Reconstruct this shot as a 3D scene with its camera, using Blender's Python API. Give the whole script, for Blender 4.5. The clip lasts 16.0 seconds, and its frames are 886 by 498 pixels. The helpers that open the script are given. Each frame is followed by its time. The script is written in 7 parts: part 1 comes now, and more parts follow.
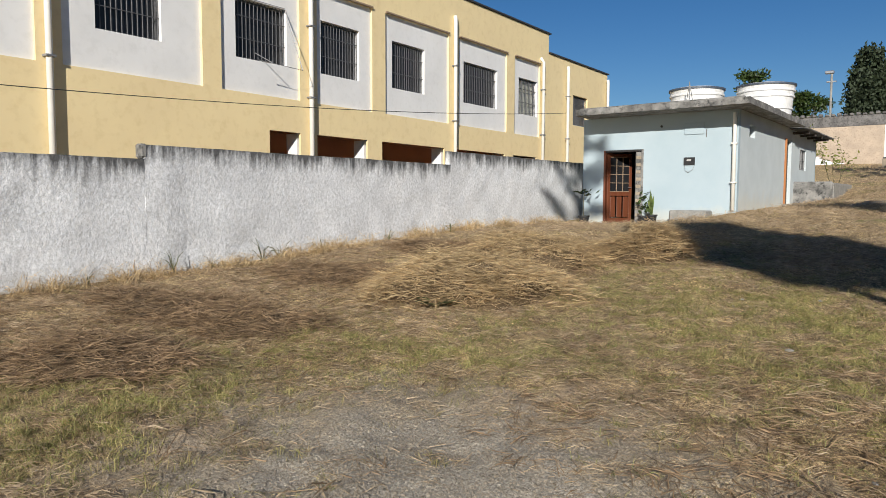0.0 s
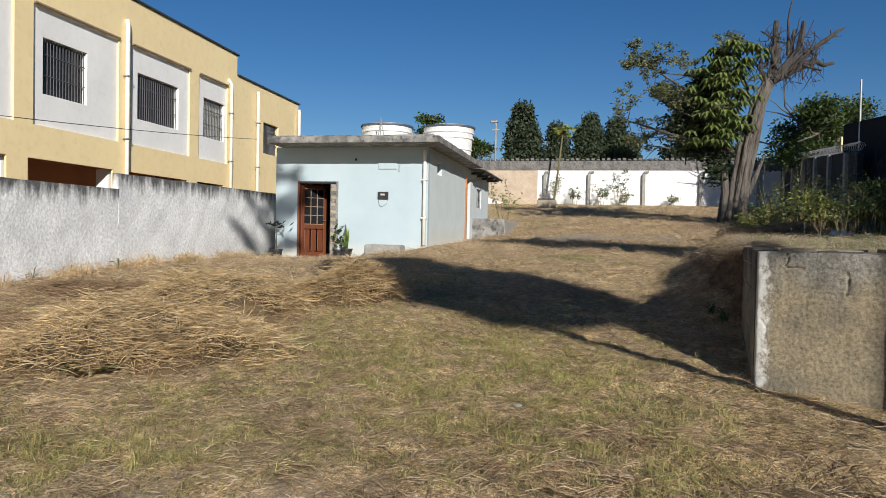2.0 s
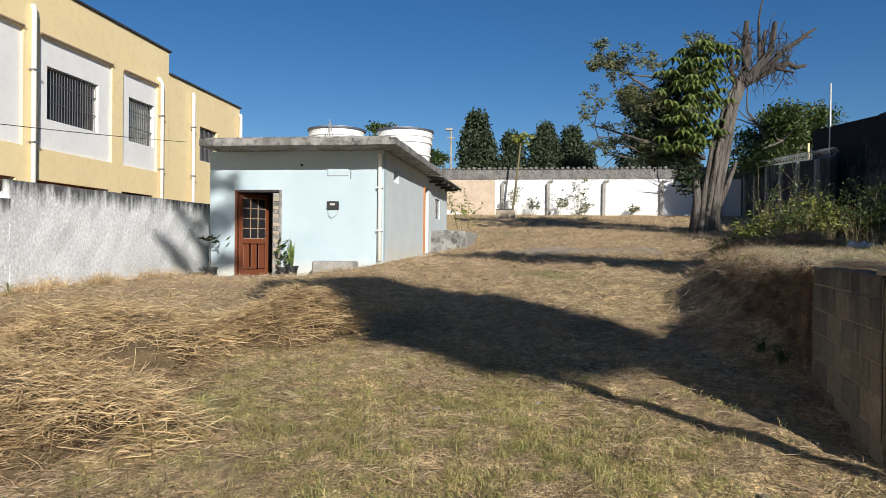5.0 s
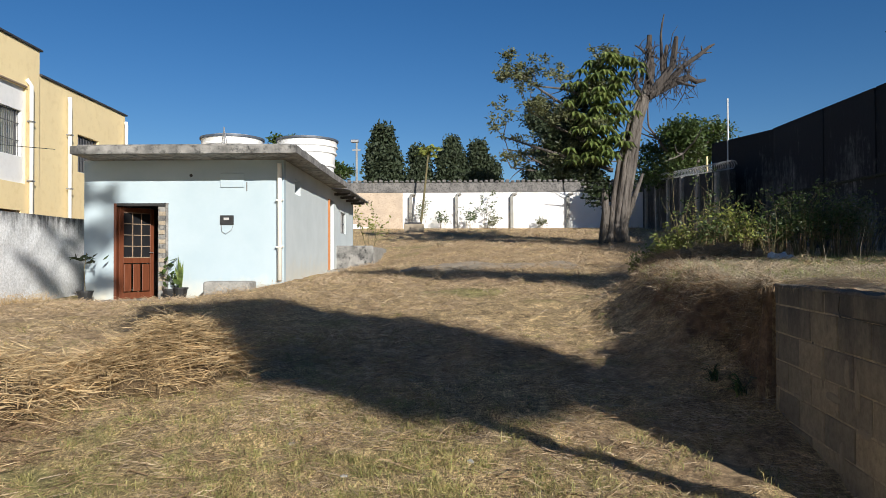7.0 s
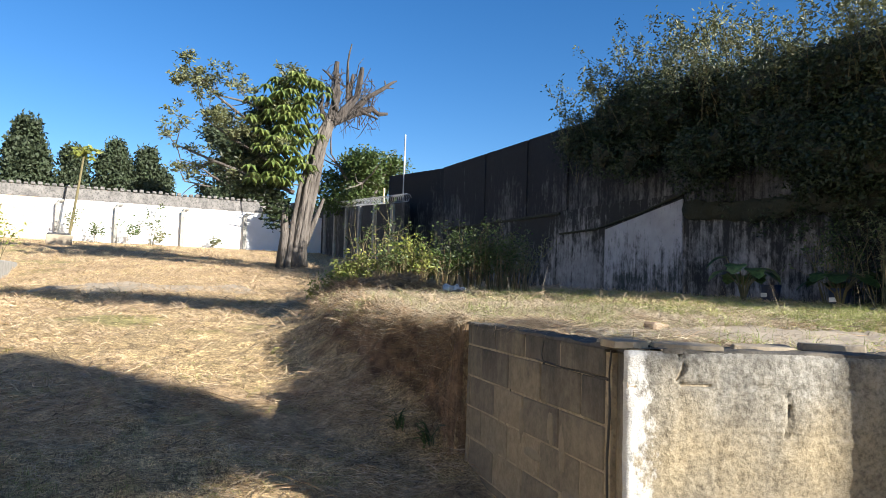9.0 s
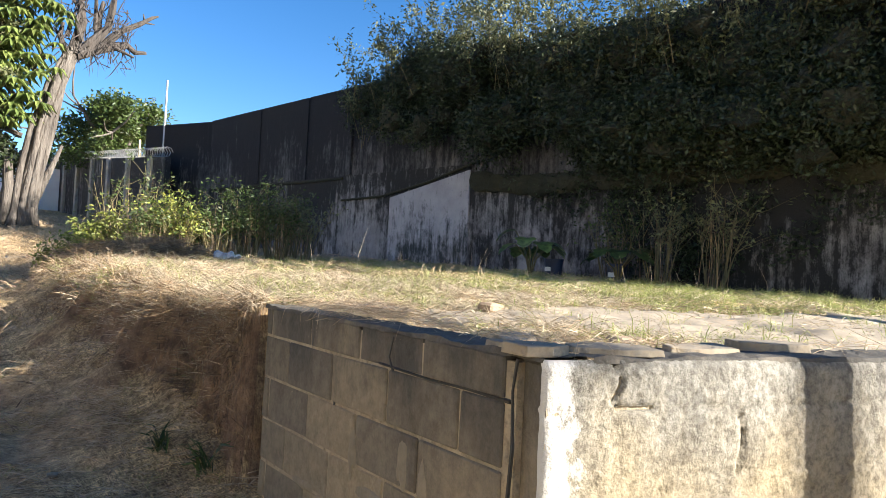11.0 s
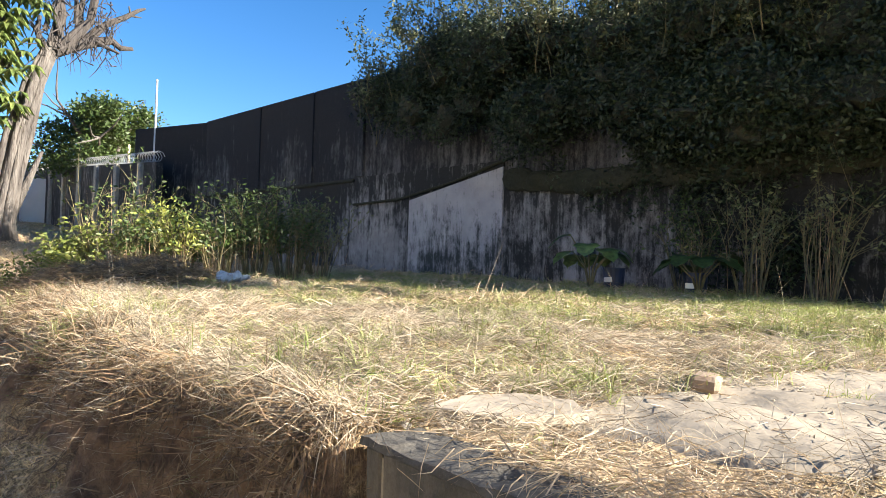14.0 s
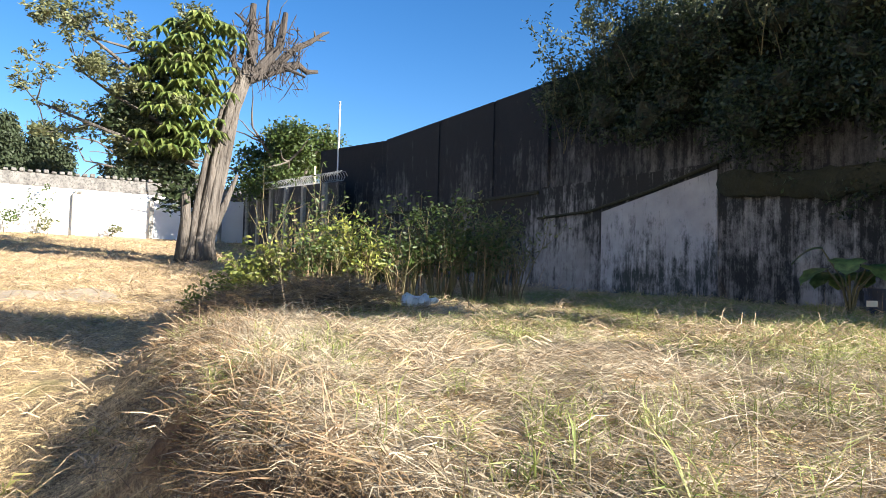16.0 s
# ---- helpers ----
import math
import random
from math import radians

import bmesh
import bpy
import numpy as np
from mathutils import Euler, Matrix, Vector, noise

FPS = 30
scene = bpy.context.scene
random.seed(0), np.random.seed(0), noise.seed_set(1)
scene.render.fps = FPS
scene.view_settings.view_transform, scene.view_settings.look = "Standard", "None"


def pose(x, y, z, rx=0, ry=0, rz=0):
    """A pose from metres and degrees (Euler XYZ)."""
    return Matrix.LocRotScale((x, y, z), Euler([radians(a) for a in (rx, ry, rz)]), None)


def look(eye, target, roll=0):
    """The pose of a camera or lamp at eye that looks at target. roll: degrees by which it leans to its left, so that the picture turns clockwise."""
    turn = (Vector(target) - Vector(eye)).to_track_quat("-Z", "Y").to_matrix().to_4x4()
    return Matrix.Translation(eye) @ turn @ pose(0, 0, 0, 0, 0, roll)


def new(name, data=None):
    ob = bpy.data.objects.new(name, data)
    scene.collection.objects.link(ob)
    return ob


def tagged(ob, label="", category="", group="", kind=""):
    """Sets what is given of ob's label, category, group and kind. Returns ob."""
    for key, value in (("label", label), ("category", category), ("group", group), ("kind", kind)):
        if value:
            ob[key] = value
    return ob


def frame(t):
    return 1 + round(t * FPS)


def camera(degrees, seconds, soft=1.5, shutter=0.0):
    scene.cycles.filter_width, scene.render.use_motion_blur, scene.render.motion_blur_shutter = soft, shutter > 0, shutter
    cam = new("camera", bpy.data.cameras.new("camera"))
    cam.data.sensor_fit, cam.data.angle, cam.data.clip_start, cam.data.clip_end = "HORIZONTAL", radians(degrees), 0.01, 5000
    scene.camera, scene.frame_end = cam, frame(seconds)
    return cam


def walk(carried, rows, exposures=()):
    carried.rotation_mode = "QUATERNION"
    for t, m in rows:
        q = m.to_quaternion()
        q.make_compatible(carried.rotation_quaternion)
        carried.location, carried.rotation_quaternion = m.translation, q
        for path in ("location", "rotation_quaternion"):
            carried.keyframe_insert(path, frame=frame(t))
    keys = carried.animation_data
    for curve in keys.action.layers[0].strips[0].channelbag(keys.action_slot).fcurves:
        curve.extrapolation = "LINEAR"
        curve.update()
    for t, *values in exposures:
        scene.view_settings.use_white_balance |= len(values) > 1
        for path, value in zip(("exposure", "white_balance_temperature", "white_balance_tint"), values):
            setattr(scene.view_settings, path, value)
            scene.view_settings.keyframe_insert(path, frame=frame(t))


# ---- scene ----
cam = camera(65.0, 16.0, soft=0.75)
# seconds, x, y, z, yaw, pitch, roll
ROWS = [
    (0, -0.150, 0.912, 1.501, 37.45, -4.19, -0.17),
    (0.5, -0.346, 1.175, 1.493, 30.23, -4.30, -0.25),
    (1, -0.460, 1.463, 1.521, 25.03, -3.18, -2.15),
    (1.5, -0.648, 1.686, 1.540, 18.12, -1.95, -1.40),
    (2, -0.781, 1.903, 1.546, 12.19, -1.35, -1.16),
    (2.5, -0.900, 2.198, 1.561, 11.27, -0.37, -2.93),
    (3, -1.087, 2.490, 1.566, 8.45, -0.93, -2.15),
    (3.5, -1.191, 2.802, 1.556, 7.86, -2.05, -0.73),
    (6, -1.475, 4.385, 1.620, 8.23, 0.59, -0.69),
    (6.5, -1.524, 4.601, 1.618, 1.89, 0.08, 0.68),
    (7, -1.504, 4.825, 1.641, 0.54, 0.84, 0.23),
    (7.5, -1.484, 4.994, 1.651, -8.37, 1.04, -1.03),
    (8, -1.510, 5.263, 1.686, -17.98, 2.58, -0.69),
    (8.5, -1.415, 5.519, 1.663, -22.64, 3.40, -0.40),
    (9, -1.320, 5.768, 1.674, -25.72, 3.16, -1.79),
    (9.5, -1.291, 6.084, 1.689, -31.61, 3.11, -1.74),
    (10, -1.228, 6.339, 1.679, -36.88, 1.82, -1.91),
    (12.5, -0.577, 7.741, 1.731, -54.44, 2.68, -1.17),
    (13, -0.544, 8.062, 1.780, -56.91, 2.34, 0.18),
    (13.5, -0.334, 8.283, 1.816, -51.49, 2.31, -0.26),
    (14, -0.174, 8.554, 1.826, -45.02, 1.52, -1.55),
    (14.5, -0.050, 8.875, 1.879, -40.27, 0.73, -1.00),
    (15, 0.070, 9.102, 1.888, -37.56, 1.00, 0.21),
    (15.5, 0.205, 9.385, 1.884, -32.95, 1.26, -1.46),
    (16, 0.308, 9.664, 1.871, -30.99, 2.47, -1.48),
]
EXPOSURES = [(0.0, 0.2, 6200, 10), (3.5, 0.38, 6200, 10), (7.0, 0.48, 6200, 10), (7.5, 0.55, 6200, 10), (8.0, 0.95, 6200, 10), (9.0, 1.6, 6300, 10), (10.0, 1.9, 6400, 10), (12.5, 2.2, 6600, 10), (14.5, 2.1, 6500, 10), (16.0, 1.95, 6500, 10)]
walk(cam, [(t, pose(x, y, z, 90 + pitch, roll, yaw)) for t, x, y, z, yaw, pitch, roll in ROWS], EXPOSURES)

# ---- light ----
SUN_EL = 22.0
SUN_XY = Vector((0.459, -0.889)).normalized()
sun_dir = Vector((SUN_XY.x * math.cos(radians(SUN_EL)), SUN_XY.y * math.cos(radians(SUN_EL)), math.sin(radians(SUN_EL))))
world = bpy.data.worlds.new("sky")
scene.world = world
world.use_nodes = True
wn = world.node_tree
sky = wn.nodes.new("ShaderNodeTexSky")
sky.sky_type = "NISHITA"
sky.sun_disc = False
sky.sun_elevation = radians(SUN_EL)
sky.sun_rotation = math.atan2(SUN_XY.x, SUN_XY.y)
sky.altitude = 900
sky.air_density, sky.dust_density, sky.ozone_density = 1.0, 0.15, 3.0
wn.nodes["Background"].inputs["Strength"].default_value = 0.055
deep = wn.nodes.new("ShaderNodeHueSaturation")
deep.inputs["Saturation"].default_value = 1.27
deep.inputs["Hue"].default_value = 0.505
wn.links.new(sky.outputs[0], deep.inputs["Color"])
wn.links.new(deep.outputs[0], wn.nodes["Background"].inputs[0])
lamp = bpy.data.lights.new("sun", "SUN")
lamp.energy, lamp.angle, lamp.color = 5.0, radians(0.5), (1.0, 0.93, 0.82)
new("sun", lamp).matrix_world = look(sun_dir * 60, (0, 0, 0))


# ---- materials ----
def material(name):
    m = bpy.data.materials.new(name)
    m.use_nodes = True
    nt = m.node_tree
    return m, nt, nt.nodes["Principled BSDF"]


def position(nt, stretch=(1, 1, 1)):
    geo = nt.nodes.new("ShaderNodeNewGeometry")
    mp = nt.nodes.new("ShaderNodeMapping")
    mp.inputs["Scale"].default_value = stretch
    nt.links.new(geo.outputs["Position"], mp.inputs["Vector"])
    return mp.outputs["Vector"]


def noise_tex(nt, scale, detail=4.0, stretch=(1, 1, 1), rough=0.6):
    n = nt.nodes.new("ShaderNodeTexNoise")
    n.inputs["Scale"].default_value, n.inputs["Detail"].default_value, n.inputs["Roughness"].default_value = scale, detail, rough
    nt.links.new(position(nt, stretch), n.inputs["Vector"])
    return n.outputs["Fac"]


def ramp(nt, fac, lo, hi, invert=False):
    r = nt.nodes.new("ShaderNodeMapRange")
    r.inputs["From Min"].default_value, r.inputs["From Max"].default_value = lo, hi
    r.inputs["To Min"].default_value, r.inputs["To Max"].default_value = (1, 0) if invert else (0, 1)
    nt.links.new(fac, r.inputs["Value"])
    return r.outputs["Result"]


def mix(nt, fac, a, b):
    x = nt.nodes.new("ShaderNodeMix")
    x.data_type = "RGBA"
    if isinstance(fac, (int, float)):
        x.inputs[0].default_value = fac
    else:
        nt.links.new(fac, x.inputs[0])
    for sock, v in ((x.inputs[6], a), (x.inputs[7], b)):
        if isinstance(v, tuple):
            sock.default_value = (*v, 1)
        else:
            nt.links.new(v, sock)
    return x.outputs[2]


def calc(nt, op, a, b):
    m = nt.nodes.new("ShaderNodeMath")
    m.operation = op
    for sock, v in zip(m.inputs, (a, b)):
        if isinstance(v, (int, float)):
            sock.default_value = v
        else:
            nt.links.new(v, sock)
    return m.outputs[0]


def bump(nt, bs, height, strength, distance):
    b = nt.nodes.new("ShaderNodeBump")
    b.inputs["Strength"].default_value, b.inputs["Distance"].default_value = strength, distance
    nt.links.new(height, b.inputs["Height"])
    nt.links.new(b.outputs[0], bs.inputs["Normal"])


def surface(name, a, b, scale=3.0, rough=0.85, c=None, scale2=30.0, amount=0.5, relief=0.4, depth=0.01, stretch=(1, 1, 1), metal=0.0):
    """Two tones blended by a coarse noise, a third speckled in by a fine one, and relief."""
    m, nt, bs = material(name)
    coarse = noise_tex(nt, scale, 5, stretch)
    col = mix(nt, ramp(nt, coarse, 0.35, 0.65), a, b)
    fine = noise_tex(nt, scale2, 4, stretch)
    if c:
        col = mix(nt, calc(nt, "MULTIPLY", ramp(nt, fine, 0.5, 0.7), amount), col, c)
    nt.links.new(col, bs.inputs["Base Color"])
    bs.inputs["Roughness"].default_value, bs.inputs["Metallic"].default_value = rough, metal
    if relief:
        bump(nt, bs, fine, relief, depth)
    return m


def stained(name, base, base2, stain, top, fade, amount=1.0, relief=0.5, depth=0.02, low=None, low_z=(0, 1), grain=14.0, streak=9.0):
    """Painted masonry with run-down stains below its top edge (height top, dying out over fade metres)."""
    m, nt, bs = material(name)
    col = mix(nt, ramp(nt, noise_tex(nt, 1.3, 5), 0.35, 0.68), base, base2)
    geo = nt.nodes.new("ShaderNodeNewGeometry")
    sep = nt.nodes.new("ShaderNodeSeparateXYZ")
    nt.links.new(geo.outputs["Position"], sep.inputs[0])
    near_top = ramp(nt, sep.outputs["Z"], top - fade, top)
    runs = noise_tex(nt, streak, 6, (1, 1, 0.12), 0.65)
    blots = noise_tex(nt, 2.4, 6, (1, 1, 0.6), 0.7)
    dirt = calc(nt, "ADD", calc(nt, "MULTIPLY", runs, 0.6), calc(nt, "MULTIPLY", blots, 0.5))
    dirt = ramp(nt, calc(nt, "ADD", dirt, calc(nt, "MULTIPLY", near_top, 0.42)), 0.72, 0.95)
    col = mix(nt, calc(nt, "MULTIPLY", dirt, amount), col, stain)
    if relief > 0.5:
        pores = nt.nodes.new("ShaderNodeMix")
        pores.data_type, pores.blend_type = "RGBA", "MULTIPLY"
        pores.inputs[0].default_value = 1.0
        nt.links.new(col, pores.inputs[6])
        nt.links.new(mix(nt, ramp(nt, noise_tex(nt, 17, 9, (1, 1, 1), 0.8), 0.38, 0.6), (0.7, 0.7, 0.69), (1.1, 1.1, 1.1)), pores.inputs[7])
        col = pores.outputs[2]
    if low:
        splash = ramp(nt, calc(nt, "ADD", sep.outputs["Z"], calc(nt, "MULTIPLY", noise_tex(nt, 3, 4), 0.9)), low_z[0] + 0.45, low_z[1] + 0.45, True)
        col = mix(nt, calc(nt, "MULTIPLY", splash, 0.8), col, low)
    nt.links.new(col, bs.inputs["Base Color"])
    bs.inputs["Roughness"].default_value = 0.9
    bump(nt, bs, noise_tex(nt, grain, 5), relief, depth)
    return m


def blades_mat(name, tones, rough=0.7, trans=0.25):
    """Leaves and straws: one tone for each blade, drawn at random from the list."""
    m, nt, bs = material(name)
    geo = nt.nodes.new("ShaderNodeNewGeometry")
    cr = nt.nodes.new("ShaderNodeValToRGB")
    while len(cr.color_ramp.elements) < len(tones):
        cr.color_ramp.elements.new(0.5)
    for i, (e, c) in enumerate(zip(cr.color_ramp.elements, tones)):
        e.position, e.color = i / (len(tones) - 1), (*c, 1)
    drift = calc(nt, "MULTIPLY", ramp(nt, noise_tex(nt, 8, 5, (1, 1, 1), 0.7), 0.34, 0.66), 0.6)
    nt.links.new(calc(nt, "ADD", calc(nt, "MULTIPLY", geo.outputs["Random Per Island"], 0.4), drift), cr.inputs[0])
    col = mix(nt, ramp(nt, noise_tex(nt, 0.9, 3), 0.3, 0.7), cr.outputs[0], tones[0])
    patchy = mix(nt, ramp(nt, noise_tex(nt, 1.7, 4), 0.32, 0.68), (0.8, 0.79, 0.77), (1.22, 1.22, 1.22))
    both = nt.nodes.new("ShaderNodeMix")
    both.data_type, both.blend_type = "RGBA", "MULTIPLY"
    both.inputs[0].default_value = 1.0
    nt.links.new(mix(nt, 0.35, cr.outputs[0], col), both.inputs[6])
    nt.links.new(patchy, both.inputs[7])
    tuft = mix(nt, ramp(nt, noise_tex(nt, 11, 4), 0.36, 0.64), (0.55, 0.54, 0.52), (1.3, 1.3, 1.27))
    again = nt.nodes.new("ShaderNodeMix")
    again.data_type, again.blend_type = "RGBA", "MULTIPLY"
    again.inputs[0].default_value = 1.0
    nt.links.new(both.outputs[2], again.inputs[6])
    nt.links.new(tuft, again.inputs[7])
    half = again.outputs[2]
    nt.links.new(half, bs.inputs["Base Color"])
    bs.inputs["Roughness"].default_value = rough
    tr = nt.nodes.new("ShaderNodeBsdfTranslucent")
    nt.links.new(half, tr.inputs["Color"])
    sh = nt.nodes.new("ShaderNodeMixShader")
    sh.inputs[0].default_value = trans
    nt.links.new(bs.outputs[0], sh.inputs[1])
    nt.links.new(tr.outputs[0], sh.inputs[2])
    nt.links.new(sh.outputs[0], nt.nodes["Material Output"].inputs["Surface"])
    return m


def ground_material():
    m, nt, bs = material("earth_with_dry_grass")
    fibre = calc(nt, "MAXIMUM", calc(nt, "MAXIMUM", noise_tex(nt, 22, 5, (1, 9, 1)), noise_tex(nt, 22, 5, (9, 1, 1))), noise_tex(nt, 45, 4))
    # The dark tone between fibres paints in the shadow of the gaps.
    straw = mix(nt, ramp(nt, fibre, 0.5, 0.62), (0.17, 0.115, 0.06), (0.7, 0.53, 0.29))
    soil = mix(nt, ramp(nt, noise_tex(nt, 9, 5), 0.3, 0.7), (0.3, 0.21, 0.125), (0.52, 0.38, 0.23))
    gravel = mix(nt, ramp(nt, noise_tex(nt, 60, 3), 0.4, 0.6), (0.36, 0.325, 0.27), (0.66, 0.6, 0.5))
    green = mix(nt, ramp(nt, noise_tex(nt, 34, 4), 0.4, 0.6), (0.2, 0.19, 0.07), (0.4, 0.34, 0.15))
    col = mix(nt, ramp(nt, noise_tex(nt, 0.55, 5), 0.5, 0.62), straw, soil)
    col = mix(nt, ramp(nt, noise_tex(nt, 0.42, 4, (1, 1, 0)), 0.57, 0.66), col, green)
    spots = nt.nodes.new("ShaderNodeMix")
    spots.data_type, spots.blend_type = "RGBA", "MULTIPLY"
    spots.inputs[0].default_value = 1.0
    nt.links.new(col, spots.inputs[6])
    nt.links.new(mix(nt, ramp(nt, noise_tex(nt, 3.2, 8, (1, 1, 0), 0.75), 0.36, 0.64), (0.62, 0.6, 0.56), (1.3, 1.3, 1.28)), spots.inputs[7])
    clods = nt.nodes.new("ShaderNodeMix")
    clods.data_type, clods.blend_type = "RGBA", "MULTIPLY"
    clods.inputs[0].default_value = 1.0
    nt.links.new(spots.outputs[2], clods.inputs[6])
    nt.links.new(mix(nt, ramp(nt, noise_tex(nt, 12, 8, (1, 1, 0.3), 0.85), 0.4, 0.6), (0.66, 0.63, 0.58), (1.55, 1.54, 1.5)), clods.inputs[7])
    col = clods.outputs[2]
    geo = nt.nodes.new("ShaderNodeNewGeometry")
    dist = nt.nodes.new("ShaderNodeVectorMath")
    dist.operation = "DISTANCE"
    flat = nt.nodes.new("ShaderNodeMapping")
    flat.inputs["Scale"].default_value = (0.75, 0.9, 0)
    flat.inputs["Rotation"].default_value = (0, 0, 0.5)
    nt.links.new(geo.outputs["Position"], flat.inputs["Vector"])
    centre = Matrix.Rotation(0.5, 3, "Z") @ Vector((-2.3 * 0.75, 3.6 * 0.9, 0))
    dist.inputs[1].default_value = centre
    nt.links.new(flat.outputs[0], dist.inputs[0])
    patch = calc(nt, "SUBTRACT", dist.outputs["Value"], calc(nt, "MULTIPLY", noise_tex(nt, 2.2, 5), 1.6))
    col = mix(nt, calc(nt, "MULTIPLY", ramp(nt, patch, -0.3, 0.9, True), 0.85), col, gravel)
    sep = nt.nodes.new("ShaderNodeSeparateXYZ")
    nt.links.new(geo.outputs["Normal"], sep.inputs[0])
    col = mix(nt, ramp(nt, sep.outputs["Z"], 0.6, 0.85, True), col, mix(nt, ramp(nt, noise_tex(nt, 11, 6), 0.35, 0.65), (0.11, 0.068, 0.042), (0.32, 0.2, 0.115)))
    nt.links.new(col, bs.inputs["Base Color"])
    bs.inputs["Roughness"].default_value = 0.95
    bump(nt, bs, fibre, 1.0, 0.05)
    return m


